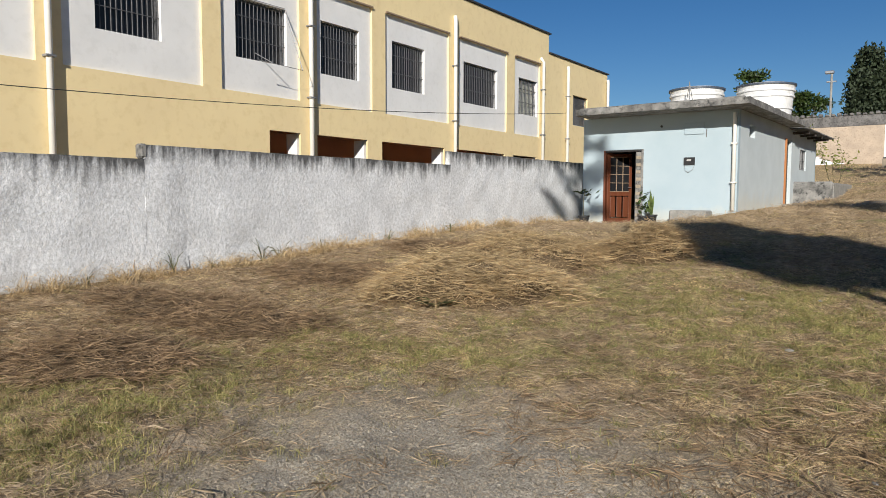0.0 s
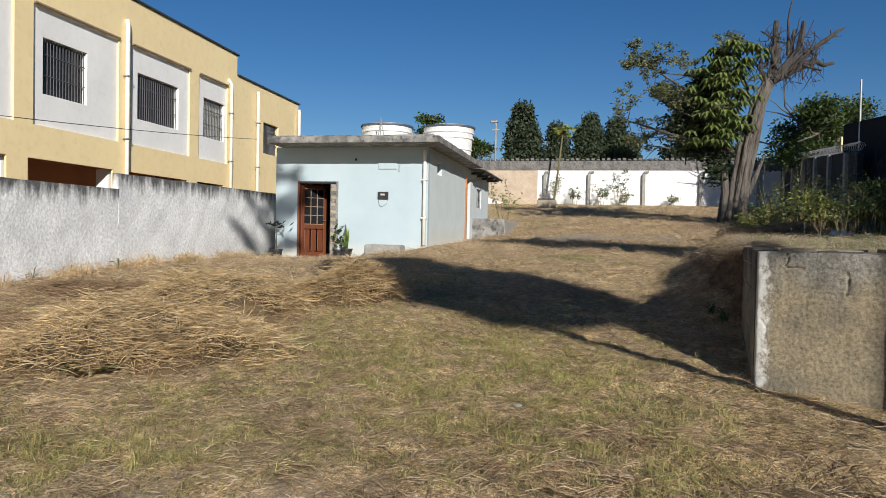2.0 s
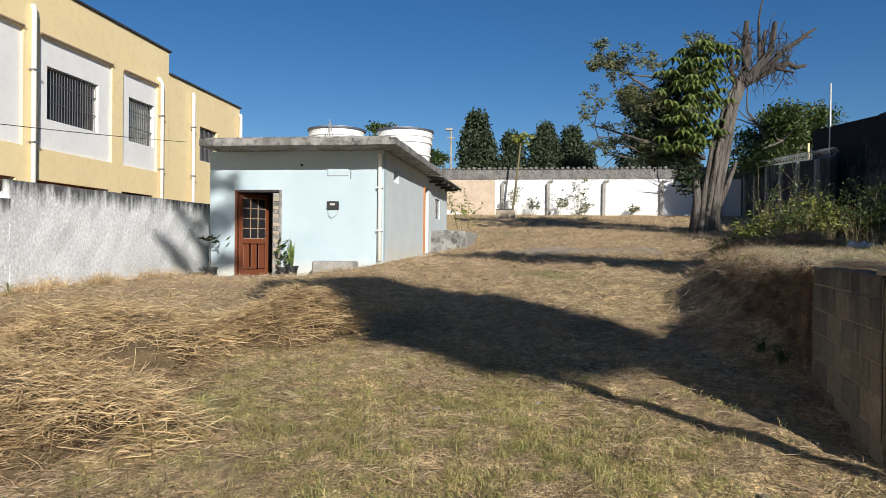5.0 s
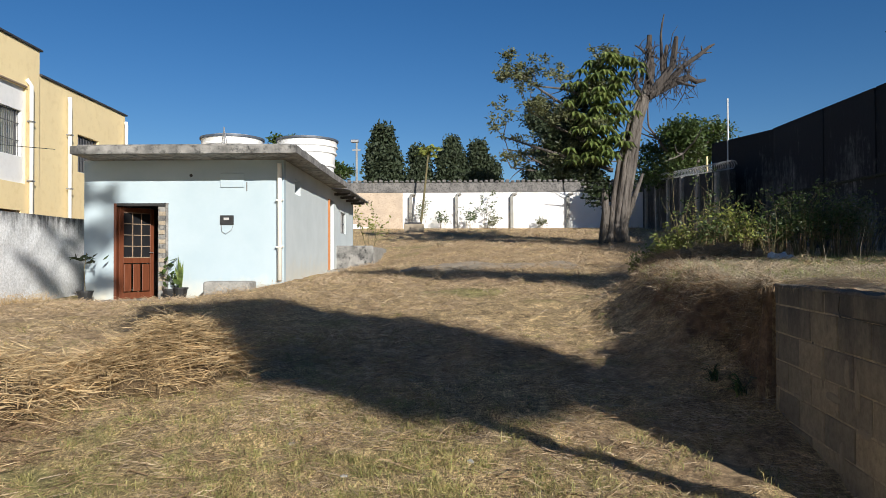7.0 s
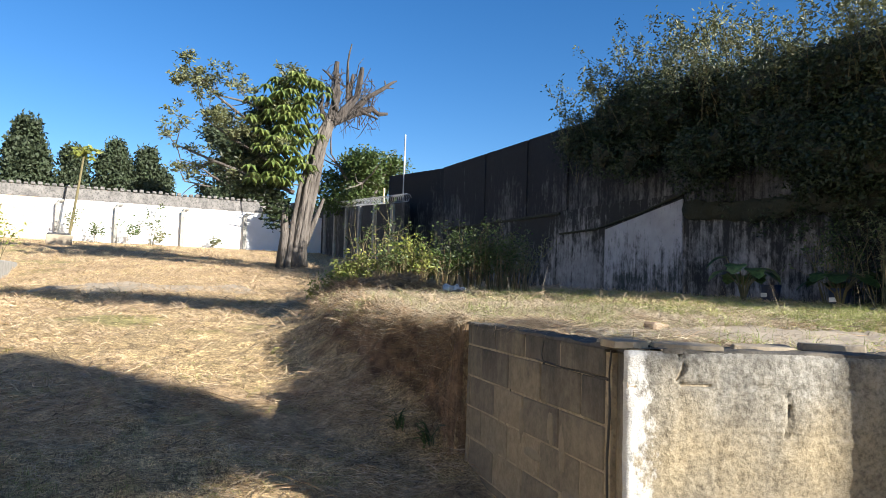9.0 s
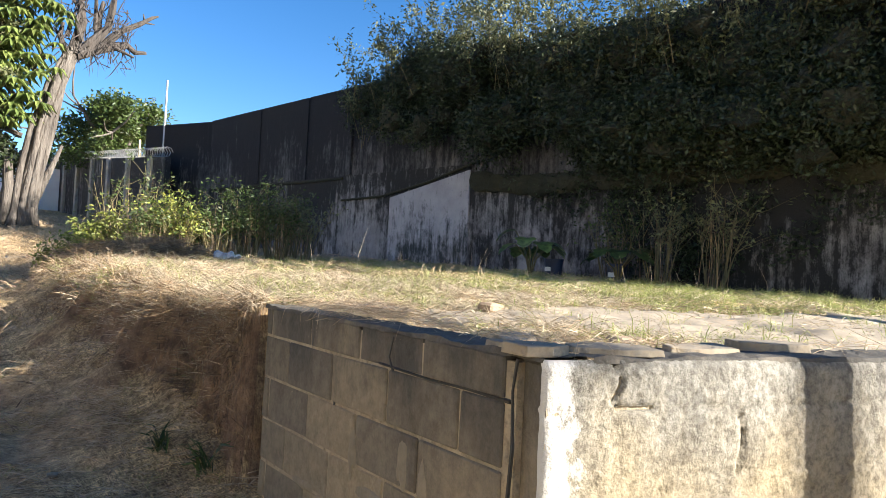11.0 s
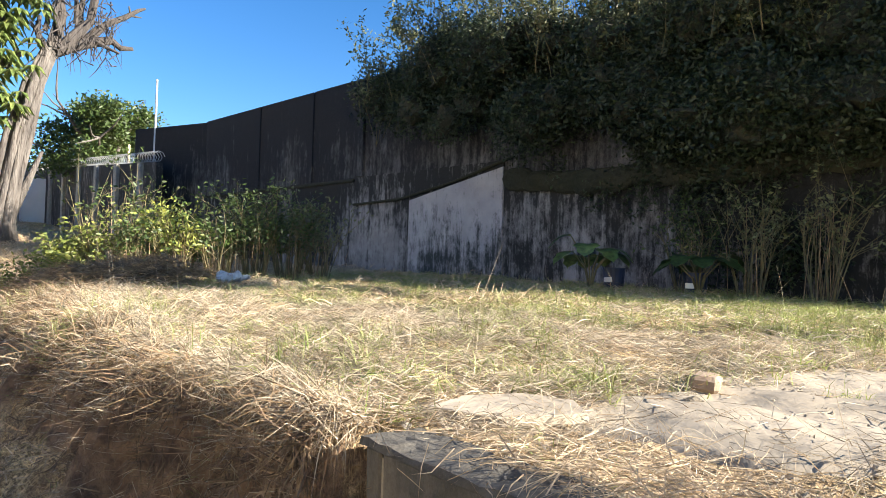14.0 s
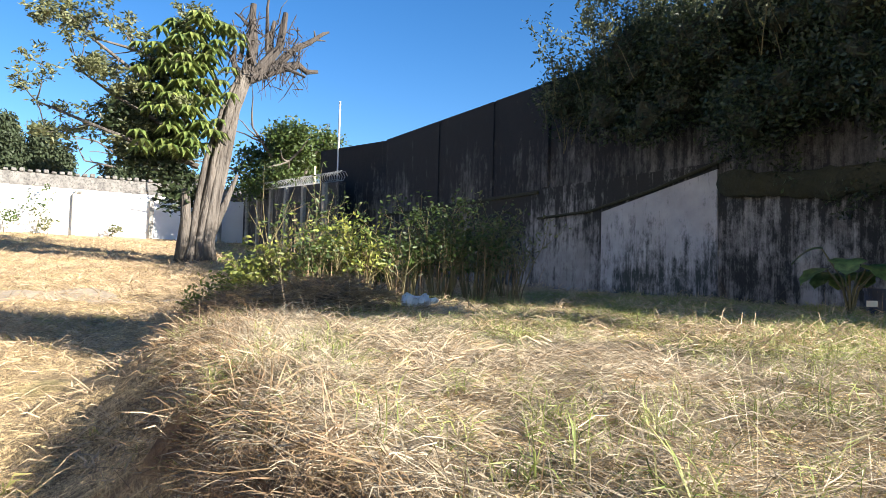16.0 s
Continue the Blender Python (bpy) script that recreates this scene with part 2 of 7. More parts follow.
MAT = {
    "ground": ground_material(),
    "white_wall": stained("old_white_limewash", (0.78, 0.785, 0.795), (0.62, 0.625, 0.635), (0.07, 0.07, 0.07), 2.12, 0.6, 0.95, 0.7, 0.02, (0.34, 0.31, 0.26), (0.0, 0.5), 20.0),
    "white_wall_b": stained("old_white_limewash_raised", (0.78, 0.785, 0.795), (0.62, 0.625, 0.635), (0.07, 0.07, 0.07), 2.34, 0.6, 0.95, 0.7, 0.02, (0.34, 0.31, 0.26), (0.0, 0.5), 20.0),
    "white_wall_c": stained("old_white_limewash_high", (0.78, 0.785, 0.795), (0.62, 0.625, 0.635), (0.07, 0.07, 0.07), 2.64, 0.6, 0.95, 0.7, 0.02, (0.34, 0.31, 0.26), (0.0, 0.5), 20.0),
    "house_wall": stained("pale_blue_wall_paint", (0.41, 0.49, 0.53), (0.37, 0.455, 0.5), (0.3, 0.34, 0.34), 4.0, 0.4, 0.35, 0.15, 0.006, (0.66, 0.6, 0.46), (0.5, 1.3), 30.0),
    # The side wall takes a lighter tone than the front.
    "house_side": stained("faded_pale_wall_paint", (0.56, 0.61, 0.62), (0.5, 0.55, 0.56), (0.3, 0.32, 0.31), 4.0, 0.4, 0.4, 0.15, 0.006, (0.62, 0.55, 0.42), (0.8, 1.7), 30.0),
    "house_inside": surface("dim_plaster", (0.3, 0.3, 0.28), (0.24, 0.24, 0.22)),
    "slab": surface("weathered_concrete", (0.3, 0.29, 0.27), (0.12, 0.117, 0.11), 3.0, 0.9, (0.035, 0.035, 0.034), 9, 0.95, 0.7, 0.02),
    "concrete": surface("grey_concrete", (0.34, 0.33, 0.3), (0.24, 0.23, 0.21), 5.0, 0.92, (0.1, 0.1, 0.09), 24, 0.6, 0.7, 0.012),
    "block": stained("concrete_block", (0.22, 0.188, 0.14), (0.16, 0.138, 0.107), (0.06, 0.057, 0.052), 1.5, 0.8, 0.95, 0.6, 0.012, None, (0, 1), 45.0, 4.0),
    "smear": surface("tan_mortar_smear", (0.235, 0.2, 0.145), (0.17, 0.145, 0.108), 9.0, 0.95, (0.16, 0.14, 0.11), 40, 0.6, 0.8, 0.01),
    "mortar": surface("mortar", (0.34, 0.28, 0.195), (0.22, 0.18, 0.125), 9.0, 0.95, (0.11, 0.095, 0.07), 34, 0.7, 0.8, 0.015),
    "yellow": surface("yellow_facade_paint", (0.84, 0.68, 0.38), (0.8, 0.64, 0.36), 0.7, 0.75, (0.66, 0.5, 0.24), 5, 0.35, 0.1, 0.004),
    "white": surface("white_facade_paint", (0.8, 0.79, 0.77), (0.74, 0.73, 0.71), 0.9, 0.75, (0.62, 0.61, 0.58), 6, 0.3, 0.1, 0.004),
    "pvc": surface("white_pipe_plastic", (0.82, 0.8, 0.74), (0.76, 0.73, 0.66), 4, 0.4, None, 30, 0, 0.05, 0.002),
    "brown_inside": surface("brown_painted_wall", (0.46, 0.2, 0.1), (0.38, 0.165, 0.085), 1.0, 0.8),
    "dark_glass": surface("dark_window_glass", (0.012, 0.013, 0.015), (0.02, 0.02, 0.022), 2.0, 0.35, None, 30, 0, 0.0),
    "curtain": surface("pale_curtain", (0.6, 0.6, 0.5), (0.5, 0.5, 0.42), 3.0, 0.9, stretch=(8, 8, 0.3)),
    "bar": surface("grey_painted_steel", (0.3, 0.3, 0.3), (0.22, 0.22, 0.22), 20, 0.5, None, 40, 0, 0.1, 0.002, metal=0.4),
    "grille": surface("dark_grey_painted_grille", (0.12, 0.12, 0.125), (0.075, 0.075, 0.08), 20, 0.6, None, 40, 0, 0.1, 0.002),
    "rail_dark": surface("dark_roof_flashing", (0.05, 0.05, 0.055), (0.035, 0.035, 0.04), 6, 0.6),
    "door_wood": surface("red_brown_varnished_wood", (0.17, 0.055, 0.025), (0.12, 0.036, 0.016), 3.0, 0.45, (0.12, 0.035, 0.015), 26, 0.6, 0.2, 0.004, (6, 6, 0.5)),
    "orange_wood": surface("orange_wood_door", (0.42, 0.17, 0.05), (0.34, 0.13, 0.04), 3.0, 0.6, None, 26, 0, 0.2, 0.004, (6, 6, 0.5)),
    "plastic_white": surface("white_tank_plastic", (0.8, 0.8, 0.8), (0.7, 0.69, 0.66), 1.6, 0.5, (0.5, 0.48, 0.42), 9, 0.5, 0.05, 0.003),
    "bucket": surface("dark_blue_plastic", (0.02, 0.035, 0.09), (0.015, 0.025, 0.06), 6, 0.45),
    "lid": surface("dark_tank_rim", (0.08, 0.1, 0.13), (0.05, 0.06, 0.08), 4, 0.5),
    "black": surface("black_plastic", (0.015, 0.015, 0.016), (0.03, 0.03, 0.03), 8, 0.5),
    "dark_wall": None, "far_white": None,
    "brick_tan": surface("bare_tan_brickwork", (0.52, 0.42, 0.32), (0.42, 0.34, 0.26), 2.0, 0.95, (0.3, 0.23, 0.17), 14, 0.7, 0.7, 0.02),
    "asbestos": surface("old_fibre_cement_sheet", (0.2, 0.19, 0.18), (0.11, 0.105, 0.1), 3, 0.95, (0.04, 0.04, 0.04), 12, 0.8, 0.4, 0.01),
    "bark": surface("grey_furrowed_bark", (0.165, 0.145, 0.125), (0.07, 0.06, 0.052), 5.0, 0.95, (0.06, 0.045, 0.035), 16, 0.9, 1.0, 0.06, (1.6, 1.6, 0.25)),
    "deadwood": surface("dead_grey_wood", (0.085, 0.072, 0.064), (0.04, 0.034, 0.03), 6.0, 0.95, (0.04, 0.03, 0.025), 20, 0.8, 0.9, 0.04, (1.4, 1.4, 0.3)),
    "stem": surface("green_brown_stem", (0.16, 0.13, 0.06), (0.1, 0.09, 0.045), 8, 0.85),
    "straw": blades_mat("dry_straw", [(0.248, 0.172, 0.101), (0.412, 0.302, 0.179), (0.603, 0.48, 0.34), (0.48, 0.357, 0.219), (0.316, 0.219, 0.125)]),
    "hay_straw": blades_mat("golden_hay_straw", [(0.311, 0.2, 0.0962), (0.488, 0.34, 0.17), (0.703, 0.555, 0.333), (0.577, 0.422, 0.229), (0.37, 0.244, 0.118)]),
    "straw_brown": blades_mat("brown_straw", [(0.304, 0.208, 0.124), (0.4, 0.28, 0.16), (0.2, 0.132, 0.08), (0.464, 0.344, 0.208)]),
    # Root browns, darkened to carry the shade on the bank's face.
    "root": blades_mat("dark_roots", [(0.09, 0.058, 0.034), (0.17, 0.11, 0.065), (0.26, 0.18, 0.105), (0.12, 0.08, 0.045)], 0.8, 0.05),
    "hay": surface("matted_hay", (0.16, 0.11, 0.055), (0.09, 0.06, 0.03), 6.0, 0.95, (0.16, 0.1, 0.05), 40, 0.8, 1.0, 0.04),
    # Moss on the high wall; also the near-black shade colour inside the hedge.
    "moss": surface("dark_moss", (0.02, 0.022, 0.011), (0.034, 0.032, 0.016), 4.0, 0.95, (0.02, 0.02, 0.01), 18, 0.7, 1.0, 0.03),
    "grass": blades_mat("half_green_grass", [(0.262, 0.262, 0.0781), (0.506, 0.398, 0.177), (0.181, 0.213, 0.0571), (0.615, 0.46, 0.24), (0.326, 0.308, 0.104)]),
    "bank_grass": blades_mat("green_and_straw_grass", [(0.221, 0.283, 0.0673), (0.383, 0.367, 0.144), (0.161, 0.229, 0.0462), (0.49, 0.428, 0.228), (0.275, 0.329, 0.0841)]),
    "pale_straw": blades_mat("pale_dry_grass", [(0.217, 0.16, 0.104), (0.345, 0.281, 0.193), (0.512, 0.448, 0.344), (0.409, 0.339, 0.243), (0.269, 0.205, 0.136)]),
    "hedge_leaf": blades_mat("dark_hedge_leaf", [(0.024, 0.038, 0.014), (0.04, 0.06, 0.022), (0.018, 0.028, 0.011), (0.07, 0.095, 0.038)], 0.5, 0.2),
    "leaf": blades_mat("green_leaf", [(0.045, 0.075, 0.0188), (0.075, 0.12, 0.0263), (0.0338, 0.0562, 0.015), (0.12, 0.15, 0.0375)], 0.5, 0.3),
    "bright_leaf": blades_mat("bright_green_leaf", [(0.072, 0.115, 0.0356), (0.144, 0.202, 0.0634), (0.216, 0.259, 0.0792), (0.302, 0.302, 0.095)], 0.3, 0.3),
    "yellow_leaf": blades_mat("yellow_green_leaf", [(0.216, 0.23, 0.0473), (0.149, 0.189, 0.0405), (0.351, 0.324, 0.0675)], 0.5, 0.3),
    "olive_leaf": blades_mat("grey_olive_leaf", [(0.1, 0.115, 0.05), (0.16, 0.17, 0.08), (0.065, 0.08, 0.035)], 0.55, 0.25),
    "conifer": blades_mat("conifer_needles", [(0.022, 0.036, 0.016), (0.035, 0.052, 0.022), (0.05, 0.068, 0.03)], 0.7, 0.1),
    "metal": surface("galvanised_steel", (0.5, 0.5, 0.5), (0.4, 0.4, 0.4), 8, 0.4, None, 40, 0, 0.1, 0.002, metal=0.7),
    "clay": surface("broken_brick", (0.31, 0.235, 0.16), (0.24, 0.175, 0.12), 8, 0.95, (0.25, 0.15, 0.1), 30, 0.6, 0.8, 0.01),
    "shard": surface("broken_grey_concrete", (0.3, 0.25, 0.18), (0.2, 0.165, 0.12), 6.0, 0.95, (0.13, 0.12, 0.11), 22, 0.7, 0.9, 0.015),
    "paving": surface("dusty_concrete_floor", (0.37, 0.31, 0.23), (0.25, 0.21, 0.155), 2.5, 0.95, (0.18, 0.15, 0.115), 18, 0.6, 0.6, 0.01),
    "bag": surface("white_plastic_bag", (0.56, 0.55, 0.53), (0.42, 0.41, 0.4), 6, 0.5),
    "wire": surface("black_cable", (0.02, 0.02, 0.02), (0.03, 0.03, 0.03), 6, 0.6),
    "hill": surface("far_woodland", (0.06, 0.085, 0.05), (0.04, 0.06, 0.035), 0.1, 0.95, (0.09, 0.11, 0.06), 0.6, 0.6, 0.8, 2.0),
}
def blotched(name, light, light2, dark, lo, hi, base_z, top_z, weight):
    """Old limewash eaten away by black mould in blots and runs; more of it towards the coping."""
    m, nt, bs = material(name)
    geo = nt.nodes.new("ShaderNodeNewGeometry")
    sep = nt.nodes.new("ShaderNodeSeparateXYZ")
    nt.links.new(geo.outputs["Position"], sep.inputs[0])
    col = mix(nt, ramp(nt, noise_tex(nt, 2.0, 5), 0.35, 0.65), light, light2)
    runs = noise_tex(nt, 7.0, 8, (1, 1, 0.1), 0.72)
    blots = noise_tex(nt, 6.0, 9, (1, 1, 0.6), 0.82)
    big = noise_tex(nt, 0.6, 3, (1, 1, 0.5))
    s = calc(nt, "ADD", calc(nt, "MULTIPLY", runs, 0.42), calc(nt, "MULTIPLY", blots, 0.48))
    s = calc(nt, "ADD", s, calc(nt, "MULTIPLY", big, 0.35))
    s = calc(nt, "ADD", s, calc(nt, "MULTIPLY", ramp(nt, sep.outputs["Z"], base_z, top_z), weight))
    col = mix(nt, ramp(nt, s, lo, hi), col, dark)
    nt.links.new(col, bs.inputs["Base Color"])
    bs.inputs["Roughness"].default_value = 0.95
    bump(nt, bs, blots, 0.8, 0.03)
    return m


MAT["dark_wall"] = blotched("mouldy_black_masonry", (0.19, 0.183, 0.18), (0.09, 0.087, 0.087), (0.012, 0.012, 0.015), 0.5, 0.67, 3.9, 5.3, 0.12)
MAT["dirty_white"] = blotched("blackened_limewash", (0.32, 0.305, 0.305), (0.19, 0.182, 0.182), (0.02, 0.02, 0.02), 0.57, 0.69, 2.4, 3.7, 0.09)
MAT["clean_white"] = blotched("fresher_white_patch", (0.42, 0.41, 0.43), (0.32, 0.31, 0.325), (0.04, 0.048, 0.047), 0.66, 0.77, 3.2, 1.5, 0.1)
MAT["black_white"] = blotched("limewash_overgrown_with_mould", (0.3, 0.285, 0.28), (0.17, 0.16, 0.158), (0.018, 0.017, 0.016), 0.53, 0.66, 2.2, 3.5, 0.09)
MAT["far_white"] = stained("sunlit_white_wall", (0.8, 0.79, 0.78), (0.74, 0.73, 0.71), (0.3, 0.27, 0.23), 5.6, 0.4, 0.6, 0.4, 0.02)


def varied(m, lo, hi):
    """Lets each piece that wears this material differ a little in tone."""
    nt = m.node_tree
    bs = nt.nodes["Principled BSDF"]
    src = bs.inputs["Base Color"].links[0].from_socket
    info = nt.nodes.new("ShaderNodeObjectInfo")
    x = nt.nodes.new("ShaderNodeMix")
    x.data_type, x.blend_type = "RGBA", "MULTIPLY"
    x.inputs[0].default_value = 1.0
    nt.links.new(src, x.inputs[6])
    nt.links.new(mix(nt, info.outputs["Random"], lo, hi), x.inputs[7])
    nt.links.new(x.outputs[2], bs.inputs["Base Color"])


varied(MAT["block"], (0.72, 0.72, 0.74), (1.3, 1.24, 1.12))


def render_coat(corner, along):
    """Rough cement render: grey and mossy near its top, tan below, whitewash left on its corner."""
    m, nt, bs = material("rough_cement_render_with_limewash")
    geo = nt.nodes.new("ShaderNodeNewGeometry")
    sep = nt.nodes.new("ShaderNodeSeparateXYZ")
    nt.links.new(geo.outputs["Position"], sep.inputs[0])
    low = mix(nt, ramp(nt, noise_tex(nt, 2.6, 6), 0.38, 0.62), (0.26, 0.215, 0.14), (0.175, 0.152, 0.112))
    high = mix(nt, ramp(nt, noise_tex(nt, 7.0, 7, (1, 1, 0.6), 0.75), 0.4, 0.62), (0.22, 0.21, 0.185), (0.095, 0.09, 0.08))
    edge = calc(nt, "ADD", sep.outputs["Z"], calc(nt, "MULTIPLY", noise_tex(nt, 3.5, 6, (1, 1, 0.5), 0.7), 0.7))
    col = mix(nt, ramp(nt, edge, 1.4, 1.75), low, high)
    pits = nt.nodes.new("ShaderNodeMix")
    pits.data_type, pits.blend_type = "RGBA", "MULTIPLY"
    pits.inputs[0].default_value = 1.0
    nt.links.new(col, pits.inputs[6])
    nt.links.new(mix(nt, ramp(nt, noise_tex(nt, 42, 8, (1, 1, 1), 0.75), 0.38, 0.58), (0.55, 0.53, 0.5), (1.15, 1.15, 1.14)), pits.inputs[7])
    dot = nt.nodes.new("ShaderNodeVectorMath")
    dot.operation = "DOT_PRODUCT"
    dot.inputs[1].default_value = along
    nt.links.new(geo.outputs["Position"], dot.inputs[0])
    reach = calc(nt, "ADD", calc(nt, "SUBTRACT", dot.outputs["Value"], corner.dot(along)), calc(nt, "MULTIPLY", calc(nt, "SUBTRACT", noise_tex(nt, 13, 7, (1, 1, 0.7), 0.75), 0.5), 0.34))
    col = mix(nt, calc(nt, "MULTIPLY", ramp(nt, reach, 0.05, 0.1, True), 0.9), pits.outputs[2], (0.52, 0.51, 0.48))
    nt.links.new(col, bs.inputs["Base Color"])
    bs.inputs["Roughness"].default_value = 0.95
    bump(nt, bs, noise_tex(nt, 70, 6), 0.8, 0.008)
    return m


# ---- building blocks ----
def link_mesh(name, me, mat, parent=None, label=""):
    ob = new(name, me)
    me.materials.append(mat)
    ob.parent = parent
    if label:
        ob["label"] = label
    return ob


def part(name, bm, mat, parent=None, label="", smooth=False):
    me = bpy.data.meshes.new(name)
    if smooth:
        for f in bm.faces:
            f.smooth = True
    bm.to_mesh(me)
    bm.free()
    return link_mesh(name, me, mat, parent, label)


def empty(name, m=None):
    ob = new(name)
    ob.empty_display_size = 0.2
    if m:
        ob.matrix_world = m
    return ob


def add_box(bm, lo, hi, bevel=0.0, m=None):
    lo, hi = Vector(lo), Vector(hi)
    r = bmesh.ops.create_cube(bm, size=1, matrix=Matrix.Translation((lo + hi) / 2) @ Matrix.Diagonal((*(hi - lo), 1)))
    vs = r["verts"]
    if bevel:
        es = list({e for v in vs for e in v.link_edges})
        vs = bmesh.ops.bevel(bm, geom=es, offset=bevel, segments=1, affect="EDGES")["verts"]
    if m:
        bmesh.ops.transform(bm, matrix=m, verts=list(vs))
    return vs


def box(lo, hi, bevel=0.0, m=None):
    bm = bmesh.new()
    add_box(bm, lo, hi, bevel, m)
    return bm


def tube(points, radii, sides=8, bm=None, wobble=0.0, caps=True):
    bm = bm or bmesh.new()
    pts = [Vector(p) for p in points]
    rings = []
    for i, p in enumerate(pts):
        d = (pts[min(i + 1, len(pts) - 1)] - pts[max(i - 1, 0)]).normalized()
        side = d.cross(Vector((0.13, 1, 0.07))).normalized()
        up = side.cross(d)
        r = radii[i] if isinstance(radii, (list, tuple)) else radii
        ring = []
        for k in range(sides):
            a = 2 * math.pi * k / sides
            rr = r * (1 + wobble * random.uniform(-1, 1))
            ring.append(bm.verts.new(p + rr * (math.cos(a) * side + math.sin(a) * up)))
        rings.append(ring)
    for a, b in zip(rings, rings[1:]):
        for k in range(sides):
            bm.faces.new((a[k], a[(k + 1) % sides], b[(k + 1) % sides], b[k]))
    if caps:
        bm.faces.new(rings[0][::-1])
        bm.faces.new(rings[-1])
    return bm


def lathe(profile, sides=24, m=None):
    bm = bmesh.new()
    rings = [[bm.verts.new((r * math.cos(2 * math.pi * k / sides), r * math.sin(2 * math.pi * k / sides), z)) for k in range(sides)] for r, z in profile]
    for a, b in zip(rings, rings[1:]):
        for k in range(sides):
            bm.faces.new((a[k], a[(k + 1) % sides], b[(k + 1) % sides], b[k]))
    bm.faces.new(rings[0][::-1])
    bm.faces.new(rings[-1])
    if m:
        bm.transform(m)
    return bm


def holed(us, zs, t0, t1, holes):
    """An upright wall in the (y, z) plane, x from t0 to t1, over the spans us and zs, with real openings."""
    ys = sorted({*us, *[v for h in holes for v in h[:2]]})
    hs = sorted({*zs, *[v for h in holes for v in h[2:]]})
    ys = [v for v in ys if us[0] <= v <= us[1]]
    hs = [v for v in hs if zs[0] <= v <= zs[1]]
    solid = [[not any(h[0] <= (a + b) / 2 <= h[1] and h[2] <= (c + d) / 2 <= h[3] for h in holes) for c, d in zip(hs, hs[1:])] for a, b in zip(ys, ys[1:])]
    bm = bmesh.new()
    cache = {}

    def v(x, y, z):
        k = (x, y, z)
        if k not in cache:
            cache[k] = bm.verts.new(k)
        return cache[k]

    def get(i, j):
        return 0 <= i < len(solid) and 0 <= j < len(solid[0]) and solid[i][j]

    for i in range(len(solid)):
        for j in range(len(solid[0])):
            if not solid[i][j]:
                continue
            a, b, c, d = ys[i], ys[i + 1], hs[j], hs[j + 1]
            bm.faces.new((v(t1, a, c), v(t1, b, c), v(t1, b, d), v(t1, a, d)))
            bm.faces.new((v(t0, a, d), v(t0, b, d), v(t0, b, c), v(t0, a, c)))
            if not get(i - 1, j):
                bm.faces.new((v(t0, a, c), v(t1, a, c), v(t1, a, d), v(t0, a, d)))
            if not get(i + 1, j):
                bm.faces.new((v(t1, b, c), v(t0, b, c), v(t0, b, d), v(t1, b, d)))
            if not get(i, j - 1):
                bm.faces.new((v(t0, a, c), v(t0, b, c), v(t1, b, c), v(t1, a, c)))
            if not get(i, j + 1):
                bm.faces.new((v(t0, b, d), v(t0, a, d), v(t1, a, d), v(t1, b, d)))
    return bm


def mesh_np(name, verts, tris):
    me = bpy.data.meshes.new(name)
    verts, tris = np.asarray(verts, np.float32).reshape(-1, 3), np.asarray(tris, np.int32).reshape(-1, 3)
    me.vertices.add(len(verts))
    me.vertices.foreach_set("co", verts.ravel())
    me.loops.add(tris.size)
    me.loops.foreach_set("vertex_index", tris.ravel())
    me.polygons.add(len(tris))
    me.polygons.foreach_set("loop_start", np.arange(0, tris.size, 3, dtype=np.int32))
    me.polygons.foreach_set("loop_total", np.full(len(tris), 3, np.int32))
    me.update(calc_edges=True)
    return me


RNG = np.random.default_rng(7)


def blade_mesh(name, base, heading, length, width, rise, droop):
    """Straws or blades: ribbons of two bent segments. rise: slope at the root; droop: how much of it is lost at the tip."""
    n = len(base)
    d = np.stack([np.cos(heading), np.sin(heading), np.zeros(n)], 1)
    s = np.stack([-np.sin(heading), np.cos(heading), np.zeros(n)], 1)
    up = np.array([0, 0, 1.0])
    lean = RNG.uniform(-1.4, 1.4, n)[:, None]
    s = s * np.cos(lean) + up * np.sin(lean)
    c1, s1 = np.cos(rise)[:, None], np.sin(rise)[:, None]
    r2 = rise - droop
    c2, s2 = np.cos(r2)[:, None], np.sin(r2)[:, None]
    L, w = length[:, None], width[:, None]
    mid = base + 0.55 * L * (d * c1 + up * s1)
    tip = mid + 0.45 * L * (d * c2 + up * s2)
    v = np.stack([base - s * w, base + s * w, mid - s * w * 0.8, mid + s * w * 0.8, tip], 1)
    f = np.array([[0, 1, 3], [0, 3, 2], [2, 3, 4]])
    return mesh_np(name, v, (np.arange(n)[:, None, None] * 5 + f[None]))


def leaf_mesh(name, centre, length, width, flat=0.5):
    """Many small leaves, each a folded kite, turned at random."""
    n = len(centre)
    d = RNG.normal(size=(n, 3))
    d[:, 2] *= flat
    d /= np.linalg.norm(d, axis=1)[:, None]
    q = RNG.normal(size=(n, 3))
    s = np.cross(d, q)
    s /= np.linalg.norm(s, axis=1)[:, None]
    k = np.cross(s, d)
    L = (length * RNG.uniform(0.6, 1.3, n))[:, None]
    W = (width * RNG.uniform(0.6, 1.3, n))[:, None]
    mid = centre + d * L * 0.45
    v = np.stack([centre, mid - s * W * 0.5 + k * W * 0.2, mid + s * W * 0.5 + k * W * 0.2, centre + d * L], 1)
    f = np.array([[0, 1, 3], [0, 3, 2]])
    return mesh_np(name, v, (np.arange(n)[:, None, None] * 4 + f[None]))


LUMP = np.random.default_rng(3).uniform(0, 1, (256, 256))


